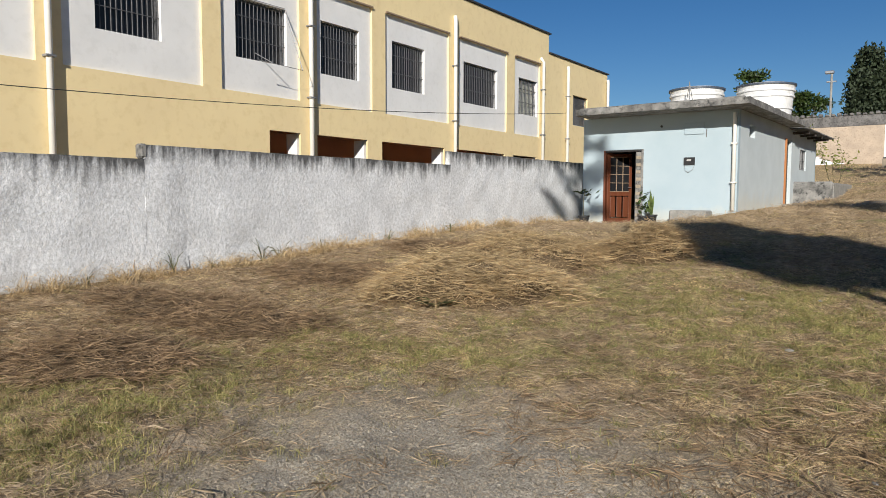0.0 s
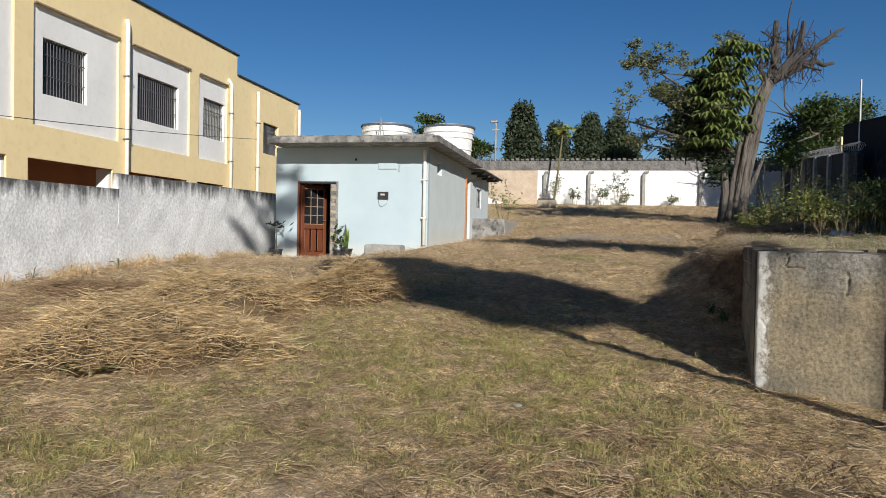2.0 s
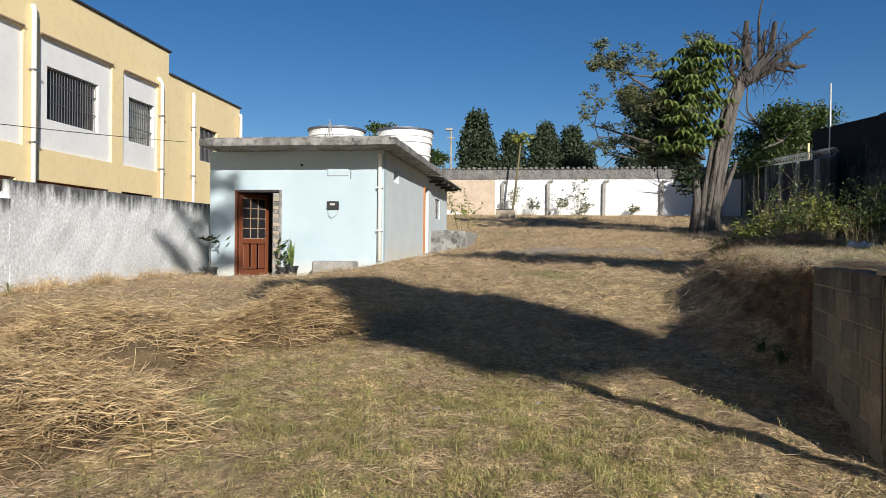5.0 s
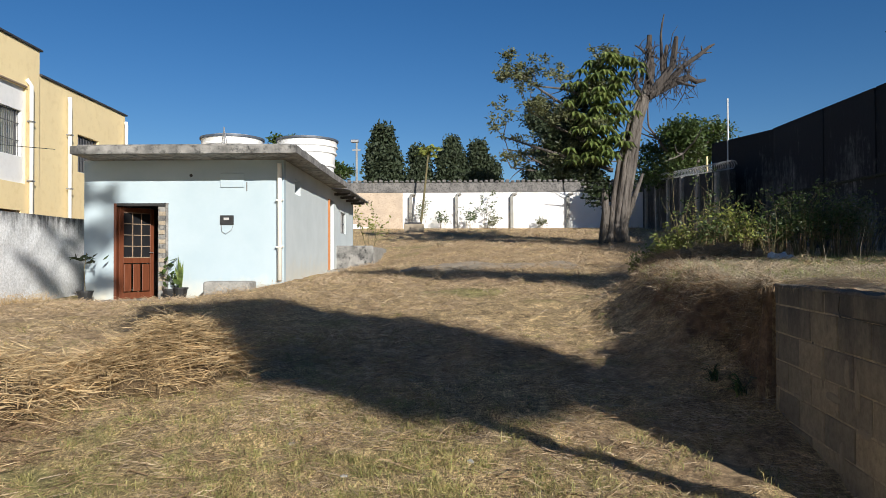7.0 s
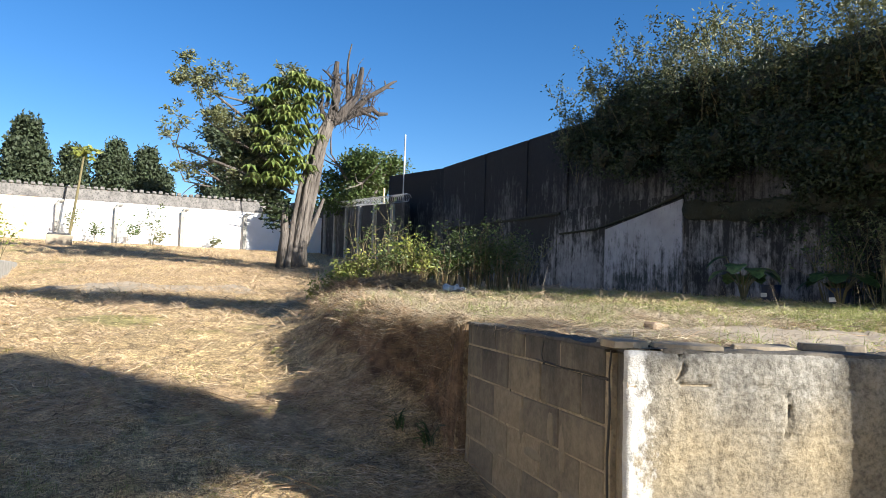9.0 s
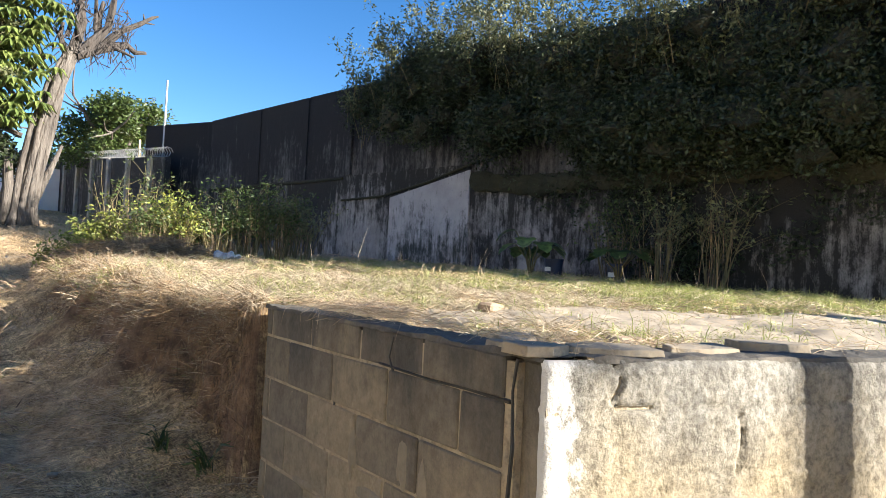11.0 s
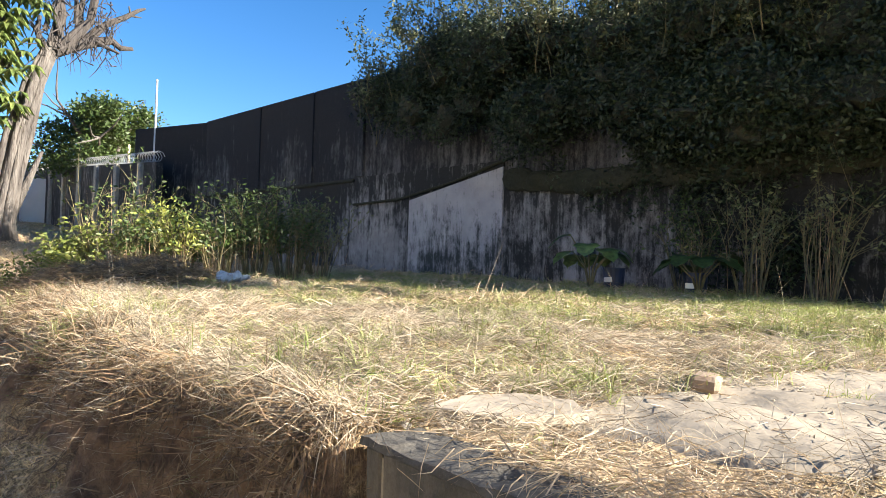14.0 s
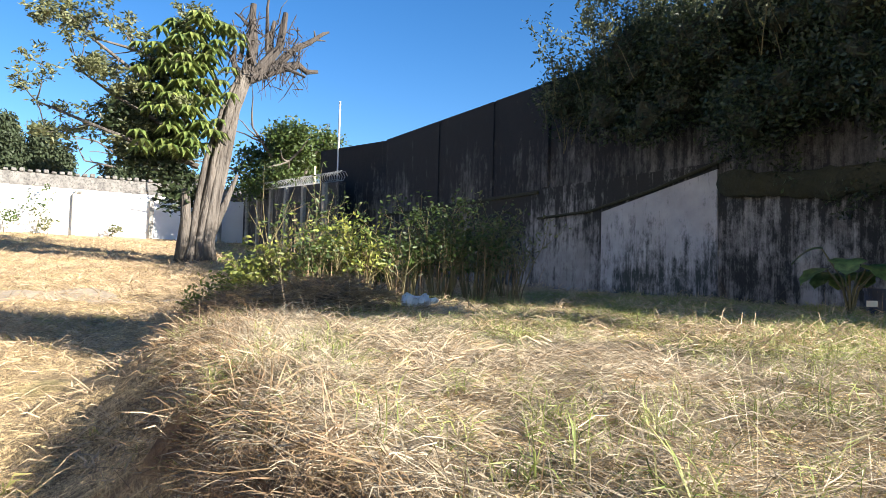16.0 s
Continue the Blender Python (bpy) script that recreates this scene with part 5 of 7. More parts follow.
# ---- hay piles ----
def hay_pile(x, y, r, h, n, mat, label):
    n = int(n * 1.7)
    base = empty("hay_pile", pose(x, y, zg(x, y)))
    tagged(base, label, "hay pile", "raked hay piles")
    bm = bmesh.new()
    bmesh.ops.create_icosphere(bm, subdivisions=4, radius=1)
    for v in bm.verts:
        k = 1 + 0.22 * noise.noise(v.co * 2.2 + Vector((x, y, 0)))
        v.co = Vector((v.co.x * r[0] * k * 0.9, v.co.y * r[1] * k * 0.9, max(v.co.z, -0.2) * h * k * 0.85))
        v.co.z += zg(x + v.co.x, y + v.co.y) - zg(x, y)
    part("mound", bm, MAT["hay"], base, smooth=True)
    a, q = RNG.uniform(0, 2 * np.pi, n), np.sqrt(RNG.uniform(0, 1, n))
    rag = 1.12 + 0.22 * np.sin(3 * a + x) + 0.14 * np.sin(7 * a + y)
    px, py = r[0] * q * np.cos(a) * rag, r[1] * q * np.sin(a) * rag
    pz = h * np.sqrt(np.clip(1 - q * q, 0, 1)) * (1 + 0.3 * wave(px * 2.3 + x, py * 2.3)) * RNG.uniform(0.75, 1.1, n) + height(x + px, y + py) - zg(x, y)
    p = np.stack([px, py, pz], 1)
    me = blade_mesh("straw_coat", p, RNG.uniform(0, 2 * np.pi, n), RNG.uniform(0.1, 0.38, n), RNG.uniform(0.0015, 0.0045, n), RNG.normal(0.05, 0.2, n), RNG.normal(0.2, 0.5, n))
    tagged(link_mesh("straw_coat", me, MAT[mat], base), kind="stuff")


hay_pile(-5.15, 7.85, (1.15, 0.95), 0.44, 6500, "hay_straw", "large raked heap of golden dry hay on the grass")
hay_pile(-5.5, 9.9, (1.05, 0.9), 0.42, 4500, "hay_straw", "heap of brown and golden dry hay")
hay_pile(-3.95, 10.75, (0.6, 0.6), 0.46, 3800, "hay_straw", "small golden hay heap at the edge of the shade")
hay_pile(-7.7, 5.4, (1.3, 0.6), 0.1, 2500, "straw_brown", "flat spread of brown raked hay")
hay_pile(-5.95, 3.7, (0.85, 0.6), 0.14, 2500, "straw_brown", "low brown hay drift in the short grass")
hay_pile(-6.1, 5.5, (0.8, 0.5), 0.08, 1800, "straw_brown", "thin flat spread of brown hay")
hay_pile(-7.8, 8.0, (1.0, 0.6), 0.12, 2200, "straw_brown", "low drift of brown hay near the wall")
hay_pile(2.35, 15.7, (0.9, 0.55), 0.24, 2600, "straw_brown", "dark brown heap of dead stalks beside the weeds")
hay_pile(-8.0, 10.8, (0.8, 0.5), 0.12, 1800, "straw_brown", "small brown hay drift near the wall")


# ---- grasses ----
def scatter(n, x0, x1, y0, y1, keep=None):
    x, y = RNG.uniform(x0, x1, n), RNG.uniform(y0, y1, n)
    ok = (y < 19.3) | (x > -4.6)
    ok &= ~((x > 0.42) & (x < 2.2) & (np.abs(y - (7.93 - 0.44 * (x - 0.52)) - 0.03) < 0.17))
    ok &= ~((y > 7.9) & (y < 9.78) & (np.abs(x - np.interp(y, [7.9, 9.75], [0.52, 0.78]) - 0.06) < 0.12))
    if keep is not None:
        ok &= RNG.uniform(0, 1, n) < keep(x, y)
    x, y = x[ok], y[ok]
    return np.stack([x, y, height(x, y) - 0.004], 1)


def grass_stuff(name, label, p, mat, length, width, rise, droop):
    n = len(p)
    u = RNG.uniform
    me = blade_mesh(name, p, u(0, 2 * np.pi, n), u(*length, n), u(*width, n), u(*rise, n), u(*droop, n))
    tagged(link_mesh(name, me, MAT[mat]), label, "grass", kind="stuff")


def blob(x, y, cx, cy, rx, ry):
    return np.exp(-(((x - cx) / rx) ** 2 + ((y - cy) / ry) ** 2))


def gravel_free(x, y):
    g = np.maximum(blob(x, y, -2.9, 3.9, 1.1, 0.8), blob(x, y, -1.9, 3.4, 0.8, 0.9))
    return np.clip(1.05 - 1.1 * g + 0.25 * wave(x * 3, y * 3), 0.16, 1)


def greenish(x, y):
    g = 1.6 * blob(x, y, -4.6, 3.2, 1.0, 1.0) + 1.1 * blob(x, y, -4.3, 5.4, 1.4, 0.7) + 0.8 * blob(x, y, -1.6, 8.6, 1.2, 1.0) + 1.5 * blob(x, y, -0.8, 6.6, 0.9, 1.3) + 0.7 * blob(x, y, -2.8, 8.0, 1.5, 1.8) + 0.5 * blob(x, y, -3.5, 11.5, 0.8, 1.2)
    g += 0.4 * np.clip(wave(x * 0.5 + 1.0, y * 0.45), 0, 1) * (y > 13)
    return np.clip(0.02 + g * (0.75 + 0.5 * wave(x * 2, y * 2)), 0.03, 1) * gravel_free(x, y) * np.clip(2.4 * lumps(x, y, 0.13) - 0.55, 0.05, 1)


def brownish(x, y):
    g = blob(x, y, -6.8, 4.8, 2.2, 1.2) + blob(x, y, -8, 8.2, 1.5, 1.0) + blob(x, y, -6, 9, 2, 1.6) + 0.9 * blob(x, y, -0.5, 5.0, 1.4, 1.5)
    return np.clip(0.12 + g, 0.1, 1) * gravel_free(x, y)


def on_top(x, y):
    return ((x > np.interp(y, EDGE_Y, EDGE_X)) & (y > 7.93 - 0.44 * (x - 0.52))).astype(float)


bare = lambda x, y: on_top(x, y) * np.where(FLOOR(x, y) > 0.04, 0.07, np.where(y < 9.5, 0.6, 1.0)) * np.clip(2.2 * lumps(x, y + 3, 0.2) - 0.25, 0.1, 1)
matted = lambda x, y: np.clip(0.8 + 0.35 * wave(x * 0.9 + 3, y * 0.8) - 1.5 * greenish(x, y) - 0.45 * brownish(x, y), 0.1, 1) * gravel_free(x, y) * np.clip(2.0 * lumps(x + 7, y, 0.3) - 0.35, 0.08, 1)


def tufted(name, label, n, area, keep, mat, per, spread, turn, lift, length, width, rise, droop):
    """Straw or grass in small locks: the blades of one lock start together and lie much the same way."""
    c = scatter(n, *area, keep)
    k = len(c)
    i = np.repeat(np.arange(k), per)
    m = len(i)
    u = RNG.uniform
    x, y = c[i, 0] + RNG.normal(0, spread, m), c[i, 1] + RNG.normal(0, spread, m)
    bulk = u(0.5, 1.25, k)[i]
    p = np.stack([x, y, height(x, y) - 0.004 + lift * u(0, 1, m) ** 2 * bulk], 1)
    me = blade_mesh(name, p, u(0, 2 * np.pi, k)[i] + RNG.normal(0, turn, m), u(*length, m) * bulk, u(*width, m), u(*rise, m), u(*droop, m))
    tagged(link_mesh(name, me, MAT[mat]), label, "grass", kind="stuff")


YARD, SLOPE, BROW = (-10.1, 1.0, 1.6, 12), (-9.9, 9.0, 12, 30), (0.5, 3.6, 8.0, 14.5)
tufted("dry_litter", "matted dry straw lying on the yard", 26000, YARD, matted, "straw", 11, 0.05, 0.8, 0.04, (0.04, 0.19), (0.001, 0.0028), (-0.05, 0.4), (-0.1, 0.8))
grass_stuff("dry_litter", "loose single straws on the yard", scatter(80000, *YARD, matted), "straw", (0.04, 0.22), (0.001, 0.0027), (-0.05, 0.35), (-0.1, 0.8))
tufted("dry_litter", "matted dry straw farther up the yard", 21000, SLOPE, lambda x, y: np.clip(2.6 * lumps(x, y, 0.5) - 0.6, 0.05, 1), "straw", 7, 0.07, 0.6, 0.07, (0.06, 0.22), (0.002, 0.0048), (0.0, 0.8), (0.0, 0.9))
tufted("brown_litter", "brown rotting straw on the yard", 9000, YARD, brownish, "straw_brown", 11, 0.05, 0.6, 0.05, (0.05, 0.28), (0.0014, 0.004), (-0.05, 0.4), (-0.1, 0.8))
tufted("short_grass", "short half-green grass tufts in the yard", 75000, (-9.0, 1.0, 1.4, 13), greenish, "grass", 12, 0.03, 1.6, 0.0, (0.03, 0.11), (0.0012, 0.0026), (0.4, 1.45), (0.2, 1.2))
tufted("short_grass", "short half-green grass up the slope", 9000, (-9.0, 9.0, 13, 40), greenish, "grass", 8, 0.06, 1.6, 0.0, (0.05, 0.14), (0.004, 0.009), (0.3, 1.3), (0.2, 1.2))
tufted("dry_stubble", "pale dry stubble on the slope", 7000, (-9.0, 9.0, 18, 43), lambda x, y: np.clip(2.6 * lumps(x, y, 0.8) - 0.5, 0.1, 1), "straw", 6, 0.1, 1.5, 0.0, (0.1, 0.3), (0.005, 0.01), (0.1, 1.0), (0.2, 0.9))
tufted("wall_foot_grass", "long dry grass along the foot of the white wall", 900, (-10.2, -9.5, 2, 19), lambda x, y: np.clip(2.4 * lumps(x, y, 0.5) - 0.4, 0.1, 1) * np.clip((-9.4 - x) / 0.5, 0, 1), "hay_straw", 16, 0.06, 1.5, 0.0, (0.12, 0.4), (0.002, 0.005), (0.4, 1.4), (0.3, 1.1))
tufted("terrace_litter", "pale sun-bleached straw on the near part of the terrace", 15000, BROW, bare, "pale_straw", 11, 0.06, 1.0, 0.05, (0.04, 0.18), (0.0007, 0.0017), (-0.1, 0.55), (-0.3, 0.8))
tufted("brown_litter", "brown dead stalks among the straw on the terrace", 4200, (0.5, 5.0, 7.6, 14.5), bare, "straw_brown", 9, 0.06, 1.0, 0.04, (0.05, 0.2), (0.0007, 0.0017), (-0.1, 0.4), (-0.3, 0.6))
tufted("terrace_litter", "pale straw on the far part of the terrace", 9000, (2.0, 9.4, 6.5, 18), lambda x, y: bare(x, y) * (0.2 + 0.8 * ((x > 3.6) | (y > 14))), "pale_straw", 8, 0.07, 0.8, 0.05, (0.06, 0.22), (0.0016, 0.0036), (-0.05, 0.4), (-0.2, 0.7))
tufted("terrace_grass", "tufts of green grass among the straw on the terrace", 30000, (0.9, 9.4, 6.8, 18), lambda x, y: bare(x, y) * np.clip(0.24 + 0.75 * wave(x * 1.3, y * 1.2) + 0.07 * (x - 2) + 0.25 * (y < 9), 0.03, 1), "bank_grass", 13, 0.035, 1.6, 0.0, (0.05, 0.17), (0.0011, 0.0027), (0.4, 1.45), (0.2, 1.1))
tufted("brow_grass", "upright dry grass tufts on the brow of the bank", 170, (0.9, 3.4, 10.2, 15.5), lambda x, y: on_top(x, y) * np.clip(3 * lumps(x, y, 0.5) - 1.2, 0, 1), "pale_straw", 18, 0.05, 1.6, 0.0, (0.08, 0.26), (0.0008, 0.0018), (0.4, 1.4), (0.4, 1.4))
grass_stuff("seed_stalk", "tall thin dry seed stalks on the terrace", scatter(90, 0.9, 6.5, 8.4, 15, on_top), "pale_straw", (0.25, 0.55), (0.0007, 0.0014), (1.1, 1.5), (0.1, 0.5))
# gravel
n = 16000
gx, gy = RNG.normal(-2.4, 1.0, n), RNG.normal(3.7, 0.75, n)
gs = RNG.uniform(0.003, 0.011, n)[:, None, None]
tet = np.array([[1, 0, 0], [-0.5, 0.87, 0], [-0.5, -0.87, 0], [0, 0, 0.9]])[None] + RNG.uniform(-0.4, 0.4, (n, 4, 3))
gv = np.stack([gx, gy, height(gx, gy)], 1)[:, None, :] + tet * gs
gf = np.arange(n)[:, None, None] * 4 + np.array([[0, 1, 3], [1, 2, 3], [2, 0, 3]])[None]
tagged(link_mesh("gravel", mesh_np("gravel", gv, gf), MAT["paving"]), "loose pale grey gravel on the bare ground", "gravel", kind="stuff")
n = 6000
gx, gy = RNG.uniform(0.9, 4.2, n), RNG.uniform(7.6, 9.9, n)
ok = (lumps(gx, gy, 0.3) > 0.5) & (on_top(gx, gy) > 0)
gx, gy = gx[ok], gy[ok]
n = len(gx)
gs = (0.004 + 0.014 * RNG.uniform(0, 1, n) ** 3)[:, None, None]
tet = np.array([[1, 0, 0], [-0.5, 0.87, 0], [-0.5, -0.87, 0], [0, 0, 0.9]])[None] + RNG.uniform(-0.4, 0.4, (n, 4, 3))
gv = np.stack([gx, gy, height(gx, gy) + 0.006], 1)[:, None, :] + tet * gs
gf = np.arange(n)[:, None, None] * 4 + np.array([[0, 1, 3], [1, 2, 3], [2, 0, 3]])[None]
tagged(link_mesh("rubble_grit", mesh_np("rubble_grit", gv, gf), MAT["paving"]), "small crumbs of rubble round the old floor", "gravel", kind="stuff")
# overhanging thatch along the earth bank, brown and tangled below, bleached on the brow
def thatch(name, label, k, where, mat, length, width, rise, droop, out, locks):
    ty, turn, tl = RNG.uniform(9.8, 20, locks), RNG.normal(0, 0.6, locks), RNG.uniform(0.5, 1.3, locks)
    i = RNG.integers(0, locks, k)
    y = np.clip(ty[i] + RNG.normal(0, 0.045, k), 9.78, 20.3)
    x = np.interp(y, EDGE_Y, EDGE_X) - 0.06 + 0.62 * np.interp(y, BANK_Y, BANK_W) * RNG.normal(*where, k)
    p = np.stack([x - RNG.uniform(0, out, k), y, height(x, y) + RNG.uniform(-0.02, out, k)], 1)
    me = blade_mesh(name, p, np.pi + turn[i] + RNG.normal(0, 1.2, k), RNG.uniform(*length, k) * tl[i], RNG.uniform(*width, k), RNG.normal(*rise, k), RNG.normal(*droop, k))
    tagged(link_mesh(name, me, MAT[mat]), label, "grass", kind="stuff")


# The lowest layer's dark colour also paints the shade of the cut face.
thatch("bank_roots", "roots and dead grass hanging down the cut face of the bank, coloured dark as shade", 11000, (0.38, 0.25), "root", (0.05, 0.22), (0.0012, 0.003), (-0.5, 0.7), (0.6, 0.9), 0.05, 700)
thatch("bank_fringe", "tangled dry grass hanging over the earth bank", 3600, (0.75, 0.2), "straw_brown", (0.06, 0.28), (0.0011, 0.0026), (-0.1, 0.7), (0.8, 0.9), 0.07, 420)
thatch("bank_fringe", "bleached straw heaped on the brow of the bank", 12000, (1.15, 0.3), "pale_straw", (0.06, 0.24), (0.0008, 0.0019), (0.1, 0.45), (1.1, 0.8), 0.05, 480)


k = 800
u, side = RNG.uniform(0, 1, k) ** 0.8, RNG.uniform(0, 1, k) < 0.55
wx = np.where(side, np.interp(u, [0, 1], [0.56, 0.84]) + RNG.uniform(0.04, 0.16, k), 0.62 + 2.2 * u)
wy = np.where(side, 7.95 + 1.8 * u, 7.93 - 0.44 * (wx - 0.52) + RNG.uniform(0.08, 0.2, k))
ok = lumps(wx, wy, 0.16) > 0.42
wp = np.stack([wx, wy, np.full(k, 1.482)], 1)[ok]
hx, hy = RNG.normal(0.84, 0.09, 800), RNG.normal(8.98, 0.2, 800)
wp = np.concatenate([wp, np.stack([hx, hy, np.maximum(height(hx, hy), 1.47) + RNG.uniform(0, 0.05, 800)], 1)])
k = len(wp)
me = blade_mesh("wall_straw", wp, RNG.uniform(0, 2 * np.pi, k), RNG.uniform(0.05, 0.2, k), RNG.uniform(0.0006, 0.0014, k), RNG.normal(0.08, 0.2, k), RNG.normal(0.3, 0.4, k))
tagged(link_mesh("wall_straw", me, MAT["straw"]), "loose straw blown over the top of the block wall", "straw", kind="stuff")


# ---- foliage ----
def branch(bm, a, d, length, r, depth, tips, bend=0.35, sides=6, thick=0.4):
    pts, p, dd = [Vector(a)], Vector(a), Vector(d).normalized()
    n = 4
    for i in range(n):
        dd = (dd + Vector((random.uniform(-bend, bend), random.uniform(-bend, bend), random.uniform(-bend, bend))) * 0.5).normalized()
        p = p + dd * length / n
        pts.append(p.copy())
    tube(pts, [r * (1 - 0.7 * i / n) for i in range(n + 1)], sides, bm, 0.15)
    tips.append(tuple(pts[-1]))
    tips.append(tuple(pts[-2]))
    if depth:
        for _ in range(3):
            q = pts[random.randint(2, n)]
            e = (dd + Vector((random.uniform(-1, 1), random.uniform(-1, 1), random.uniform(-0.6, 0.8)))).normalized()
            branch(bm, q, e, length * 0.55, r * thick, depth - 1, tips, bend, 5, thick)


def hedge():
    h = empty("hedge", pose(10.5, 12, 1.4))
    tagged(h, "overgrown dark green hedge spilling over the top of the high wall", "hedge")
    rnd = random.Random(4)
    crest = lambda y: float(np.interp(y, [7, 12.8, 13.6, 14.6, 16.4, 18.2, 19.1, 20.3], [6.9, 6.3, 6.3, 6.5, 6.95, 7.05, 6.5, 5.8]))
    foot = lambda y: float(np.interp(y, [7, 9.5, 11.3, 13.6, 16.5, 17.3, 19.4, 20.3], [2.75, 3.0, 3.25, 3.55, 3.75, 4.05, 4.8, 5.2]))
    cs, rs = [], []
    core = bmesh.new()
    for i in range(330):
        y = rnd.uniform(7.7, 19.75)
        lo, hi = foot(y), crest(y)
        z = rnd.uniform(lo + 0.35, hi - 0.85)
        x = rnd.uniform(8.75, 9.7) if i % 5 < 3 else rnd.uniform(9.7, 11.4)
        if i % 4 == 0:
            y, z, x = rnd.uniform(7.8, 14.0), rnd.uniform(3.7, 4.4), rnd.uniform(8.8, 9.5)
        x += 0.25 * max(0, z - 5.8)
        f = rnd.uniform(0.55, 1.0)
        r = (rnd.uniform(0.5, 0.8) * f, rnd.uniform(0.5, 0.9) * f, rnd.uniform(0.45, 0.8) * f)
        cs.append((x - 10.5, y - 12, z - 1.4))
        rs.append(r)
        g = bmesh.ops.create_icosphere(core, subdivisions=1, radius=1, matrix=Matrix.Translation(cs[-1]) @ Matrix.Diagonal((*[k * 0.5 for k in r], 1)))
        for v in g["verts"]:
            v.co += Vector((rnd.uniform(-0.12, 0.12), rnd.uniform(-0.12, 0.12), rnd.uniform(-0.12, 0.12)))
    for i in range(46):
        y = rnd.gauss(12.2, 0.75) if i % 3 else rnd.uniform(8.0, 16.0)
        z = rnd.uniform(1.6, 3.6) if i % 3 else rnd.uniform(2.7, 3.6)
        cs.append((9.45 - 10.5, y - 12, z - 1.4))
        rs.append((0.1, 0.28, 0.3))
    # Near-black core: the shade inside the hedge, put in as colour.
    tagged(part("dense_core", core, MAT["moss"], h, "near-black core standing in for the shade inside the hedge"), kind="stuff")
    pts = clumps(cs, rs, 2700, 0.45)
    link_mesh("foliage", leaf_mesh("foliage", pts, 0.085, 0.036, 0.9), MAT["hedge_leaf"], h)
    bm = bmesh.new()
    tips = []
    for i in range(330):
        y = rnd.uniform(7.8, 20.0)
        z = rnd.uniform(crest(y) - 1.9, crest(y) - 0.7)
        branch(bm, (rnd.uniform(8.6, 10.6) - 10.5, y - 12, z - 1.4), (rnd.uniform(-0.4, 0.2), rnd.uniform(-0.2, 0.3), rnd.uniform(0.6, 1)), rnd.uniform(0.6, 1.2), 0.01, 1, tips, 0.3, 4)
    part("shoot_tangle", bm, MAT["stem"], h)
    # Shoot leaves get a lighter colour that stands for sunlight on the tips.
    pts = clumps(tips, [(0.12, 0.12, 0.2)] * len(tips), 560, 0.1)
    link_mesh("shoot_foliage", leaf_mesh("shoot_foliage", pts, 0.1, 0.04, 0.9), MAT["olive_leaf"], h, "shoot leaves coloured lighter for their sunlit tips")
    for y in range(8, 20, 3):
        part("stem", tube([(0.9, y - 12, 0), (0.6, y - 11.8, 2.0), (0.0, y - 12.2, 4.8)], [0.1, 0.08, 0.04], 6), MAT["bark"], h)


hedge()


